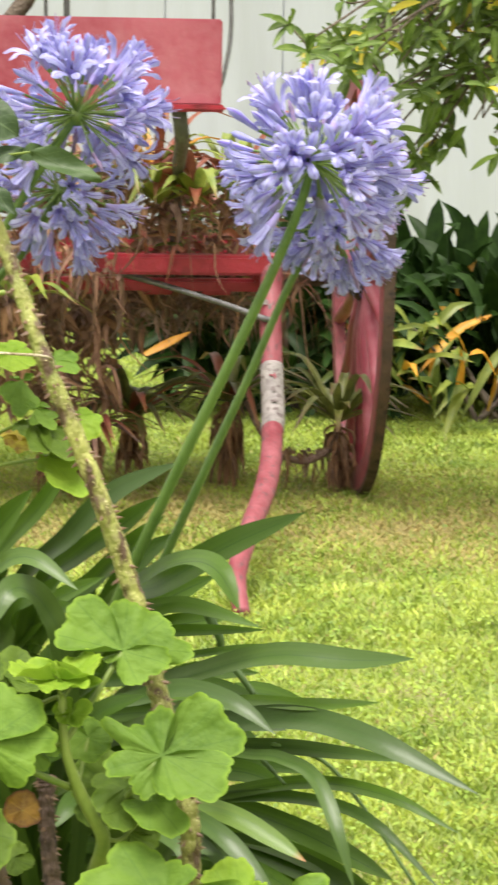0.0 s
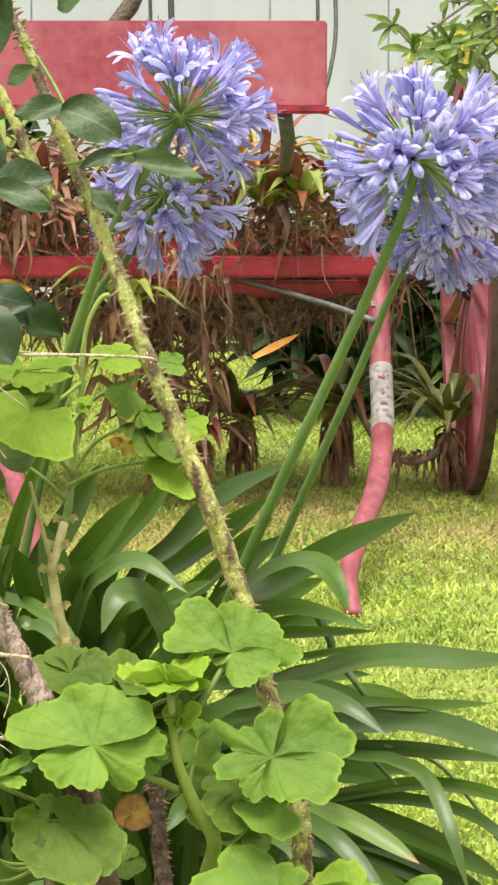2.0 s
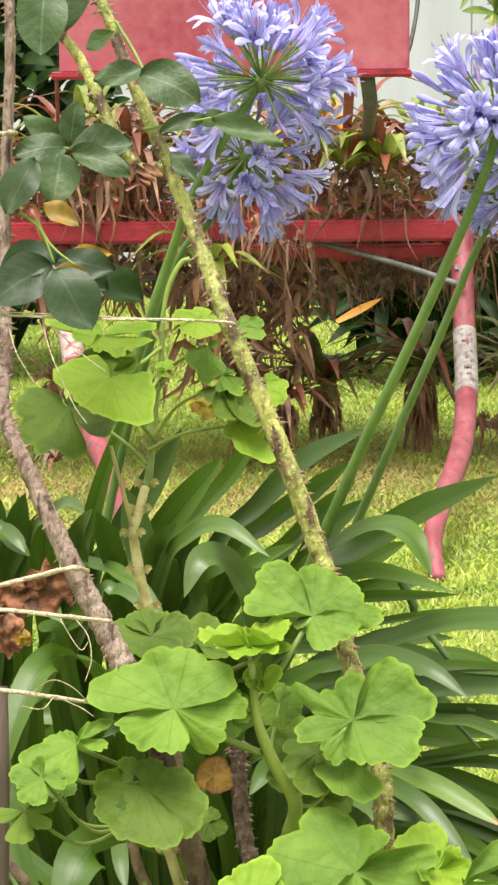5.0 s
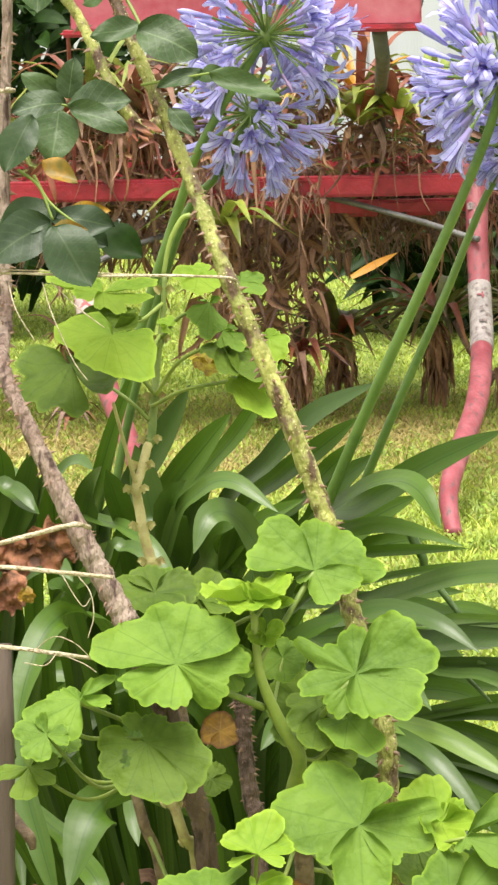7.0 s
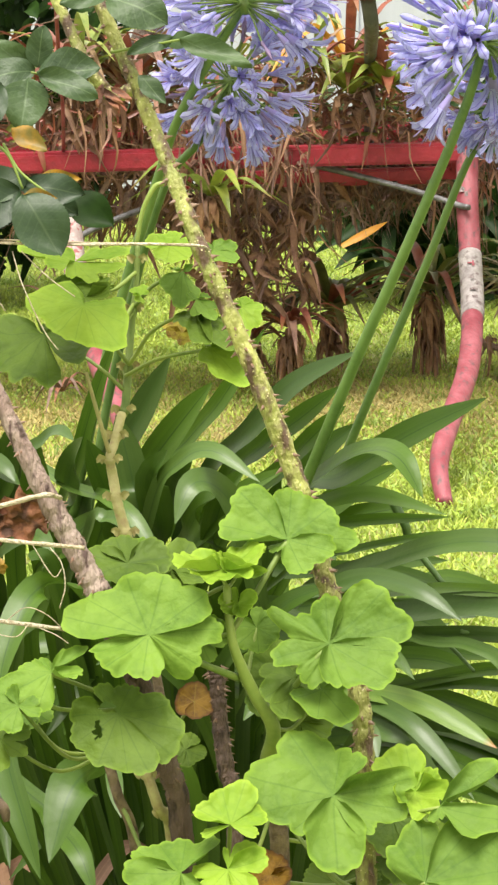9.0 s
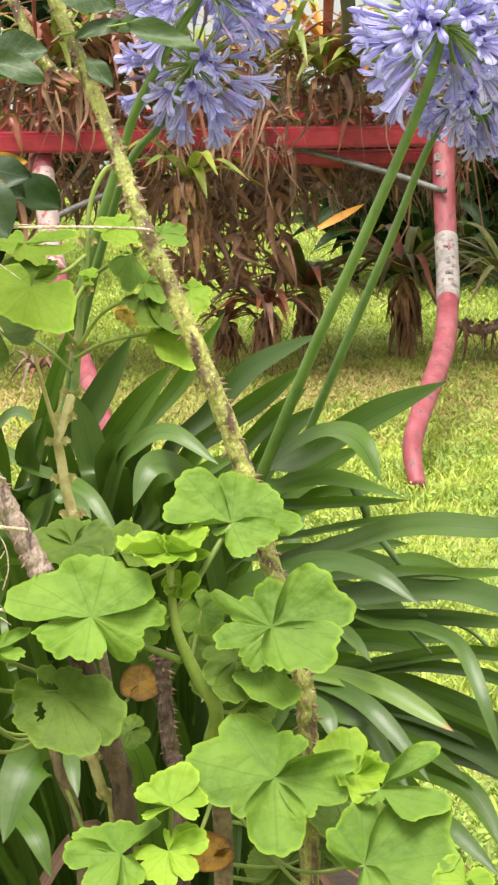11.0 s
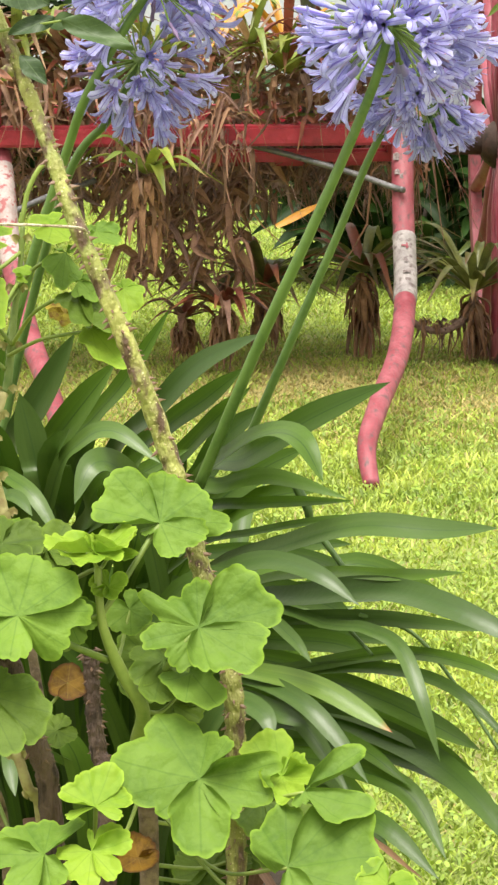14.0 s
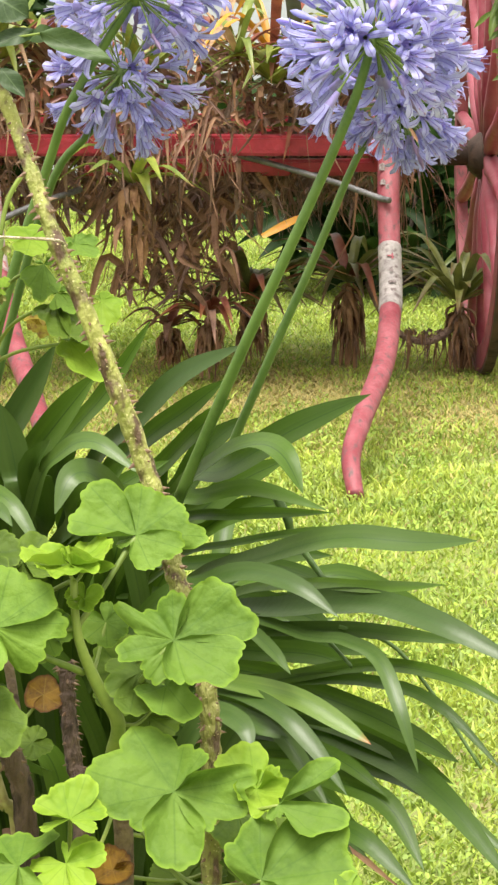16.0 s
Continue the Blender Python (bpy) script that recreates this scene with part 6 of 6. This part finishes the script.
round_leaf((-0.1350, 2.0296, 1.0658), 0.0442, 0.55, 0, 0, lobes=((-136, 1.11, 24), (-106, 1.33, 14), (-85, 1.34, 13), (-59, 1.33, 15), (-28, 0.97, 15), (-2, 0.74, 30), (93, 0.27, 30), (167, 0.92, 30)), mat=PEL_DEEP_SHADED, ruffle=1.6, clefts=(100, -60))
round_leaf((-0.0659, 2.0423, 1.0902), 0.0098, 0.60, 0, 0, lobes=((-150, 0.57, 30), (-90, 0.84, 30), (35, 0.72, 30), (80, 1.55, 20), (108, 1.32, 30)), mat=PEL_YOUNG)
stem([(-0.076, 1.992, 0.912), (-0.081, 1.995, 0.931), (-0.085, 1.998, 0.948), (-0.088, 2.011, 0.963), (-0.090, 2.013, 0.978), (-0.087, 2.025, 0.986), (-0.082, 2.048, 1.003)], [0.0043, 0.0041, 0.0039, 0.0037, 0.0035, 0.0033, 0.0033], PEL_CORK, knots=4)
stem([(-0.082, 2.057, 1.000), (-0.079, 2.060, 1.013), (-0.075, 2.077, 1.056), (-0.070, 2.083, 1.093), (-0.068, 2.088, 1.122)], [0.0035, 0.0033, 0.0027, 0.0021, 0.0019], PEL_STEM, knots=4)
stem([(-0.074, 2.011, 0.909), (-0.068, 1.994, 0.862), (-0.057, 1.974, 0.805), (-0.050, 1.944, 0.751), (-0.049, 1.895, 0.581), (-0.04, 1.9, 0.02)], [0.0036, 0.0036, 0.0040], PEL_WOOD)
stem([(-0.076, 2.064, 1.037), (-0.057, 2.048, 1.064), (-0.032, 2.031, 1.082)], [0.0016, 0.0012])
stem([(-0.079, 2.062, 1.029), (-0.053, 2.035, 1.045), (-0.024, 2.016, 1.056)], [0.0016, 0.0012])
stem([(-0.076, 2.064, 1.037), (-0.090, 2.057, 1.055), (-0.106, 2.048, 1.065)], [0.0016, 0.0012])
stem([(-0.081, 2.061, 1.019), (-0.095, 2.063, 1.033), (-0.112, 2.075, 1.044)], [0.0016, 0.0012])
stem([(-0.072, 2.080, 1.077), (-0.056, 2.063, 1.095), (-0.045, 2.036, 1.115)], [0.0016, 0.0012])
stem([(-0.090, 2.013, 0.980), (-0.097, 2.008, 1.009), (-0.105, 2.013, 1.040)], [0.0018, 0.0013], PEL_CORK)
stem([(-0.069, 2.088, 1.122), (-0.064, 2.092, 1.146), (-0.055, 2.095, 1.163), (-0.048, 2.096, 1.166)], [0.0017, 0.0019, 0.0021])
stem([(0.017, 1.831, 0.804), (0.021, 1.816, 0.831), (0.007, 1.811, 0.860), (-0.004, 1.806, 0.892), (-0.007, 1.812, 0.928)], [0.0053, 0.0050, 0.0042, 0.0031, 0.0026])
stem([(0.017, 1.831, 0.804), (0.024, 1.841, 0.738), (0.022, 1.847, 0.598), (0.02, 1.86, 0.02)], [0.0065, 0.0069], PEL_WOOD)
stem([(-0.001, 1.812, 0.866), (-0.026, 1.794, 0.882), (-0.051, 1.787, 0.900)], [0.0026, 0.0018])
stem([(-0.006, 1.806, 0.896), (0.011, 1.820, 0.919), (0.027, 1.835, 0.942), (0.033, 1.837, 0.958)], [0.0019, 0.0019])
stem([(0.017, 1.817, 0.835), (0.033, 1.810, 0.856), (0.047, 1.794, 0.879), (0.058, 1.786, 0.892)], [0.0022, 0.0018])
stem([(0.021, 1.831, 0.804), (0.039, 1.791, 0.804), (0.056, 1.760, 0.800)], [0.0026, 0.0018])
stem([(-0.090, 1.833, 0.811), (-0.083, 1.828, 0.783), (-0.073, 1.841, 0.740), (-0.071, 1.848, 0.600), (-0.06, 1.87, 0.02)], [0.0034, 0.0038, 0.0042], PEL_WOOD)
stem([(-0.070, 1.862, 0.802), (-0.063, 1.849, 0.788), (-0.057, 1.846, 0.769), (-0.049, 1.852, 0.743), (-0.048, 1.848, 0.600), (-0.045, 1.87, 0.02)], [0.0034, 0.0038, 0.0038], PEL_CORK, knots=3)
stem([(-0.088, 1.832, 0.806), (-0.084, 1.814, 0.822), (-0.078, 1.787, 0.842)], [0.0022, 0.0019])
stem([(-0.080, 1.799, 0.850), (-0.104, 1.789, 0.853), (-0.122, 1.780, 0.860), (-0.135, 1.772, 0.870)], [0.0015, 0.0015])
stem([(-0.079, 1.810, 0.854), (-0.100, 1.801, 0.865), (-0.121, 1.783, 0.878)], [0.0015, 0.0015])
stem([(-0.196, 1.902, 0.803), (-0.181, 1.879, 0.787), (-0.169, 1.857, 0.776), (-0.161, 1.846, 0.770), (-0.159, 1.845, 0.762)], [0.0035, 0.0035, 0.0035, 0.0042, 0.0023], PEL_WOOD)
stem([(-0.008, 1.748, 0.788), (-0.010, 1.773, 0.757)], [0.0015, 0.0015])

# a stalk for every leaf that has none yet, from the nearest thick stem
for hub, nor in list(HUBS):
    if min((np.linalg.norm(line[-1] - hub) for line in STALK_ENDS), default=1.0) < (0.02 if hub[2] < 1.0 else 0.045):
        continue
    spots_on = np.vstack(STEM_LINES)
    spots_on = spots_on[spots_on[:, 2] < hub[2] + 0.01]
    foot = spots_on[np.argmin(np.linalg.norm(spots_on - hub, axis=1))]
    start = hub - 0.001 * nor
    bend = 0.5 * (foot + start) - 0.25 * np.linalg.norm(start - foot) * nor
    v, f, u = sweep(curve([foot, bend, start], 12), [0.0016, 0.0012], 6)
    put("leaf_stalk", mesh("leaf_stalk", v, f, PEL_STEM, u), pelargonium)


# ---- rose ----
rose = thing("rose_bush", "thorny rose with green and woody canes tied with twine", "rose bush", (0.06, 1.98, 0))


def thorn_mesh():
    """A straight prickle on a long base, pointing along +x."""
    verts, faces = [], []
    rings = ((-0.0008, 0.0017, 0.0030, 0.0), (0.0018, 0.0010, 0.0016, -0.0002), (0.0045, 0.0005, 0.0007, -0.0008), (0.0066, 0.0001, 0.0001, -0.0016))
    for x, ry, rz, dz in rings:
        verts += [(x, ry * math.cos(k * math.tau / 7), dz + rz * math.sin(k * math.tau / 7)) for k in range(7)]
    faces = [(i * 7 + k, i * 7 + (k + 1) % 7, (i + 1) * 7 + (k + 1) % 7, (i + 1) * 7 + k) for i in range(3) for k in range(7)]
    return mesh("thorn", verts, faces, THORN)


SPIKE = thorn_mesh()


def cane(points, radii, mat, count, seed, label):
    rng = np.random.default_rng(seed)
    n = 20 * len(points)
    line = curve(points, n)
    rr = np.interp(np.linspace(0, 1, n), np.linspace(0, 1, len(radii)), radii) * (1 + 0.05 * np.sin(np.arange(n) * 0.9))
    v, f, u = sweep(line, rr, 14, 0.07 if mat in (CANE_BROWN, CANE_SHADED) else 0.05, rng)
    ob = put("cane", mesh("cane", v, f, mat, u), rose, label)
    tan = np.gradient(line, axis=0)
    for k in range(count):
        i = int(rng.uniform(1, n - 2))
        t = unit(tan[i])
        a = rng.choice([rng.uniform(-0.6, 0.6), math.pi + rng.uniform(-0.6, 0.6), rng.uniform(3.6, 5.8)])
        side = unit(np.cross(t, (0, 1, 0)))
        out = math.cos(a) * side + math.sin(a) * V((0, 1, 0))
        out = unit(out - t * (out @ t))
        dn = -t if t[2] > 0 else t
        y = np.cross(-dn, out)
        s = rng.choice([rng.uniform(0.3, 0.6), rng.uniform(0.6, 1.15)]) * (0.78 if mat not in (CANE_GREEN, CANE_AGED) else 0.9)
        p = line[i] + out * rr[i] * 0.85
        m = Matrix(((out[0] * s, y[0] * s, -dn[0] * s, p[0]), (out[1] * s, y[1] * s, -dn[1] * s, p[1]), (out[2] * s, y[2] * s, -dn[2] * s, p[2]), (0, 0, 0, 1)))
        put("thorn", SPIKE, ob, "", m)
    return ob


def oval_leaf(base, tip, width, mat=None, face=(0, -0.9, 0.45), curl=0.15, name="leaflet", faded=False):
    """An oval toothed leaflet with a folded midrib."""
    base, tip = V(base), V(tip)
    n = 41
    lng = np.linalg.norm(tip - base)
    t = unit(tip - base)
    side = unit(np.cross(t, V(face)))
    nor = np.cross(side, t)
    verts, uvs = [], []
    for i in range(n):
        s = i / (n - 1)
        half = width / 2 * (math.sin(math.pi * s**0.92) ** 0.66) * (1 + 0.045 * (i % 2) + 0.06 * math.sin(6 * s + 400 * width)) if 0 < i < n - 1 else 0.0004
        for u in (-1, -0.5, 0, 0.5, 1):
            lift = 0.28 * abs(u) * half - curl * lng * s**2 * 0.6 + 0.05 * lng * math.sin(6 * s + u * 2.4 + 500 * width)
            verts.append(base + t * lng * s + side * half * u + nor * lift)
            uvs.append(((u + 1) / 2, s))
    faces = [(i * 5 + k, i * 5 + k + 1, i * 5 + k + 6, i * 5 + k + 5) for i in range(n - 1) for k in range(4)]
    put(name, mesh(name, verts, faces, mat or ROSE_LEAF, uvs), rose, "yellowing leaflet" if mat is ROSE_FADED else "")


cane([(-0.125, 2.011, 1.388), (-0.104, 1.995, 1.349), (-0.087, 1.977, 1.306), (-0.047, 1.941, 1.211), (-0.022, 1.909, 1.144), (0.011, 1.896, 1.065), (0.040, 1.893, 0.985), (0.050, 1.892, 0.948)], [0.0033, 0.0041, 0.0050, 0.0058, 0.0066, 0.0070], CANE_GREEN, 230, 21, 'thick green rose cane with thorns')
cane([(0.050, 1.892, 0.949), (0.059, 1.891, 0.913), (0.071, 1.884, 0.875), (0.081, 1.876, 0.829), (0.083, 1.878, 0.780), (0.083, 1.876, 0.708), (0.080, 1.863, 0.508), (0.07, 1.88, 0.02)], [0.0068, 0.0070, 0.0072], CANE_AGED, 230, 27, 'browner old foot of the green rose cane')
cane([(-0.182, 2.012, 1.393), (-0.151, 1.995, 1.349), (-0.125, 1.980, 1.322), (-0.110, 1.965, 1.295), (-0.094, 1.949, 1.261), (-0.077, 1.946, 1.240), (-0.064, 1.946, 1.243)], [0.0031, 0.0035, 0.0039, 0.0043, 0.0047], CANE_GREEN, 30, 22, 'short green rose shoot')
cane([(-0.171, 1.990, 1.441), (-0.168, 1.971, 1.327), (-0.171, 1.958, 1.251), (-0.173, 1.944, 1.167), (-0.171, 1.915, 1.116), (-0.170, 1.869, 1.087), (-0.153, 1.843, 1.052), (-0.127, 1.824, 0.998), (-0.106, 1.817, 0.956), (-0.090, 1.811, 0.925)], [0.0034, 0.0038, 0.0042, 0.0045, 0.0053, 0.0076, 0.0083], CANE_BROWN, 200, 23, 'woody brown rose cane with thorns')
# Lower run of the same woody cane, with the foliage's shade painted in.
cane([(-0.091, 1.8112, 0.928), (-0.079, 1.816, 0.895), (-0.068, 1.822, 0.866), (-0.051, 1.832, 0.805), (-0.042, 1.843, 0.754), (-0.037, 1.841, 0.561), (-0.03, 1.86, 0.02)], [0.0083, 0.0078, 0.0075], CANE_SHADED, 90, 25, 'foot of the woody cane, darkened in colour for leaf shade')
cane([(-0.017, 1.910, 0.847), (-0.016, 1.908, 0.838), (-0.015, 1.904, 0.811), (-0.011, 1.898, 0.776), (-0.007, 1.894, 0.753), (-0.005, 1.876, 0.587), (-0.005, 1.88, 0.02)], [0.0055, 0.0059, 0.0063], CANE_SHADED, 90, 24, 'short woody rose cane with thorns')
oval_leaf((-0.078, 1.947, 1.307), (-0.038, 1.934, 1.289), 0.0337)
oval_leaf((-0.076, 1.957, 1.308), (-0.110, 1.946, 1.303), 0.0177)
oval_leaf((-0.030, 1.932, 1.276), (0.018, 1.919, 1.260), 0.0168)
oval_leaf((-0.034, 1.942, 1.277), (-0.065, 1.930, 1.269), 0.0130)
oval_leaf((-0.038, 1.941, 1.272), (-0.021, 1.932, 1.279), 0.0115)
oval_leaf((-0.058, 1.938, 1.253), (-0.041, 1.925, 1.235), 0.0130)
oval_leaf((-0.132, 1.928, 1.253), (-0.137, 1.912, 1.220), 0.0305)
oval_leaf((-0.126, 1.928, 1.257), (-0.084, 1.919, 1.260), 0.0267)
oval_leaf((-0.128, 1.939, 1.258), (-0.164, 1.928, 1.254), 0.0230)
oval_leaf((-0.127, 1.949, 1.260), (-0.122, 1.944, 1.287), 0.0192)
oval_leaf((-0.131, 1.949, 1.258), (-0.157, 1.942, 1.278), 0.0177)
oval_leaf((-0.124, 1.918, 1.256), (-0.085, 1.906, 1.242), 0.0197)
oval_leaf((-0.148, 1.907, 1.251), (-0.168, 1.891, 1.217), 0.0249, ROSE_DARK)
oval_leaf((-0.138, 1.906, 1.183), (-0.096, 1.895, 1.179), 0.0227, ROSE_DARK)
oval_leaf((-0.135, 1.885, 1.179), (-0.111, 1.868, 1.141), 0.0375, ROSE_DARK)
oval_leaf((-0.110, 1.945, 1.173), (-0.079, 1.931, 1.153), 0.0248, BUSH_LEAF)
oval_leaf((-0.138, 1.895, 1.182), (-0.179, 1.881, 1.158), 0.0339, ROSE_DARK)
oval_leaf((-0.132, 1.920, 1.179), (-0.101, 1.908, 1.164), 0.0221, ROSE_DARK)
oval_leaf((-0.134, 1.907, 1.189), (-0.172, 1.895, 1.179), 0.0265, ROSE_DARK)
oval_leaf((-0.143, 1.912, 1.221), (-0.120, 1.900, 1.207), 0.0144, ROSE_FADED)
oval_leaf((-0.132, 1.921, 1.183), (-0.099, 1.911, 1.187), 0.0137, ROSE_FADED)
oval_leaf((-0.139, 1.892, 1.174), (-0.114, 1.882, 1.177), 0.0136, ROSE_FADED)
oval_leaf((-0.142, 1.954, 1.367), (-0.146, 1.937, 1.320), 0.0364)
oval_leaf((-0.132, 1.969, 1.334), (-0.118, 1.968, 1.395), 0.0271)
oval_leaf((-0.163, 1.972, 1.350), (-0.135, 1.963, 1.361), 0.0232)
oval_leaf((-0.116, 1.967, 1.323), (-0.097, 1.958, 1.334), 0.0132)
oval_leaf((-0.081, 1.974, 1.373), (-0.064, 1.965, 1.384), 0.0155)
oval_leaf((-0.151, 1.975, 1.373), (-0.120, 1.967, 1.392), 0.0271)
# leaf stalks
stem([(-0.077, 1.951, 1.268), (-0.054, 1.941, 1.272), (-0.030, 1.932, 1.276)], [0.0011, 0.0008], PEL_STEM, rose, 'leaf_stalk', '')
stem([(-0.081, 1.946, 1.238), (-0.104, 1.937, 1.250), (-0.130, 1.928, 1.257)], [0.0011, 0.0008], PEL_STEM, rose, 'leaf_stalk', '')
stem([(-0.159, 1.901, 1.216), (-0.145, 1.899, 1.204), (-0.136, 1.895, 1.182)], [0.0011, 0.0008], PEL_STEM, rose, 'leaf_stalk', '')
stem([(-0.149, 1.911, 1.211), (-0.138, 1.902, 1.193), (-0.119, 1.895, 1.178)], [0.0011, 0.0008], PEL_STEM, rose, 'leaf_stalk', '')
stem([(-0.096, 1.983, 1.341), (-0.084, 1.970, 1.322), (-0.076, 1.957, 1.307)], [0.0012, 0.0012], PEL_STEM, rose, 'leaf_stalk', '')
oval_leaf((-0.086, 1.931, 1.245), (-0.069, 1.920, 1.236), 0.0053, DRY_LEAF)
oval_leaf((-0.081, 1.931, 1.241), (-0.072, 1.919, 1.232), 0.0053, DRY_LEAF)
oval_leaf((-0.077, 1.931, 1.245), (-0.063, 1.920, 1.238), 0.0053, DRY_LEAF)
oval_leaf((-0.083, 1.932, 1.248), (-0.086, 1.919, 1.234), 0.0053, DRY_LEAF)


# ---- ties, stake, dry leaf ----
def twine(points, radius, label):
    rng = np.random.default_rng(9)
    v, f, u = sweep(curve(points, 26), radius, 6, 0.2, rng)
    tagged(put("twine", mesh("twine", v, f, TWINE, u)), label, "twine", "twine ties on the rose")


twine([(-0.295, 1.960, 1.143), (-0.172, 1.890, 1.148), (-0.116, 1.889, 1.145), (-0.059, 1.889, 1.144), (-0.021, 1.889, 1.142), (-0.013, 1.918, 1.135)], 0.00099, 'pale twine stretched to the green rose cane')
twine([(-0.295, 1.961, 1.147), (-0.172, 1.890, 1.150), (-0.097, 1.889, 1.146), (-0.021, 1.889, 1.142)], 0.00053, 'thin pale twine stretched to the green rose cane')
twine([(-0.283, 1.816, 0.952), (-0.170, 1.801, 0.982), (-0.144, 1.792, 0.990), (-0.121, 1.783, 0.997), (-0.112, 1.802, 0.991)], 0.00164, 'pale jute twine tied round the woody cane')
twine([(-0.283, 1.819, 0.970), (-0.171, 1.798, 0.967), (-0.133, 1.788, 0.965), (-0.097, 1.787, 0.961)], 0.00153, 'pale jute twine tied round the woody cane')
twine([(-0.284, 1.811, 0.923), (-0.172, 1.790, 0.916), (-0.142, 1.789, 0.912), (-0.112, 1.798, 0.905)], 0.00154, 'pale jute twine tied to the woody cane')
twine([(-0.280, 1.891, 1.275), (-0.175, 1.950, 1.266), (-0.168, 1.945, 1.267), (-0.164, 1.955, 1.266)], 0.00160, 'pale jute twine tied round the upper cane')
twine([(-0.144, 1.889, 1.141), (-0.136, 1.865, 1.121), (-0.123, 1.860, 1.092), (-0.114, 1.858, 1.079)], 0.00041, 'frayed loose end of pale twine')
twine([(-0.167, 1.889, 1.142), (-0.160, 1.866, 1.125), (-0.148, 1.862, 1.105)], 0.00041, 'frayed loose end of pale twine')
twine([(-0.138, 1.889, 1.141), (-0.119, 1.866, 1.126), (-0.102, 1.864, 1.113)], 0.00041, 'frayed loose end of pale twine')
twine([(-0.150, 1.789, 0.913), (-0.136, 1.781, 0.924), (-0.123, 1.780, 0.920), (-0.113, 1.788, 0.908)], 0.00033, 'frayed loose end of pale twine')
twine([(-0.135, 1.789, 0.911), (-0.142, 1.778, 0.906), (-0.155, 1.778, 0.908)], 0.00033, 'frayed loose end of pale twine')
twine([(-0.128, 1.788, 0.909), (-0.116, 1.778, 0.906), (-0.109, 1.777, 0.901)], 0.00033, 'frayed loose end of pale twine')
twine([(-0.131, 1.797, 0.962), (-0.121, 1.785, 0.948), (-0.116, 1.784, 0.943), (-0.112, 1.785, 0.948)], 0.00033, 'frayed loose end of pale twine')
twine([(-0.120, 1.797, 0.960), (-0.112, 1.785, 0.952), (-0.110, 1.783, 0.937), (-0.114, 1.781, 0.923)], 0.00040, 'frayed loose end of pale twine')

v, f, u = sweep([(-0.174, 1.848, 0.904), (-0.174, 1.838, 0.844), (-0.176, 1.831, 0.741)] + [(-0.177, 1.832, -0.050)], [0.0055, 0.006, 0.006], 8, 0.08, np.random.default_rng(3))
tagged(put("stake", mesh("stake", v, f, STAKE, u)), "weathered grey-brown wooden stake in the bed", "stake")



def dry_leaf(centre, size, mat, seed, label):
    """A crumpled withered leaf: a lobed sheet, folded and creased."""
    n = 15
    verts, uvs = [], []
    for j in range(n):
        for i in range(n):
            u, v = 2 * i / (n - 1) - 1, 2 * j / (n - 1) - 1
            k = max(abs(u), abs(v)) / (math.hypot(u, v) + 1e-9)
            u, v = u * k, v * k
            q = (u * 1.7 + seed * 7.0, v * 1.7, seed * 3.0)
            deep = noise.noise(q) * 0.9 + noise.noise((q[0] * 2.6, q[1] * 2.6, 5)) * 0.45
            rag = 1 + 0.3 * noise.noise((u * 3 + seed, v * 3, 9))
            verts.append((centre[0] + size[0] * u * rag, centre[1] + size[0] * 0.6 * deep, centre[2] + size[1] * (v * rag + 0.25 * deep)))
            uvs.append(((u + 1) / 2, (v + 1) / 2))
    faces = [(j * n + i, j * n + i + 1, (j + 1) * n + i + 1, (j + 1) * n + i) for j in range(n - 1) for i in range(n - 1)]
    tagged(put("dry_leaf", mesh("dry_leaf", verts, faces, mat, uvs)), label, "dry leaf", "dry leaves caught in the rose")


dry_leaf((-0.140, 1.859, 0.968), (0.0181, 0.0166), DRY_LEAF, 1, "curled brown dry leaf caught behind the twine")
dry_leaf((-0.166, 1.858, 0.961), (0.0188, 0.0136), DRY_LEAF, 2, "curled brown dry leaf caught behind the twine")
dry_leaf((-0.169, 1.834, 0.942), (0.0128, 0.0143), DRY_LEAF, 3, "curled brown dry leaf hanging from the twine")
dry_leaf((-0.156, 1.824, 0.942), (0.0060, 0.0053), ROSE_FADED, 4, "small yellow dry leaf hanging from the twine")
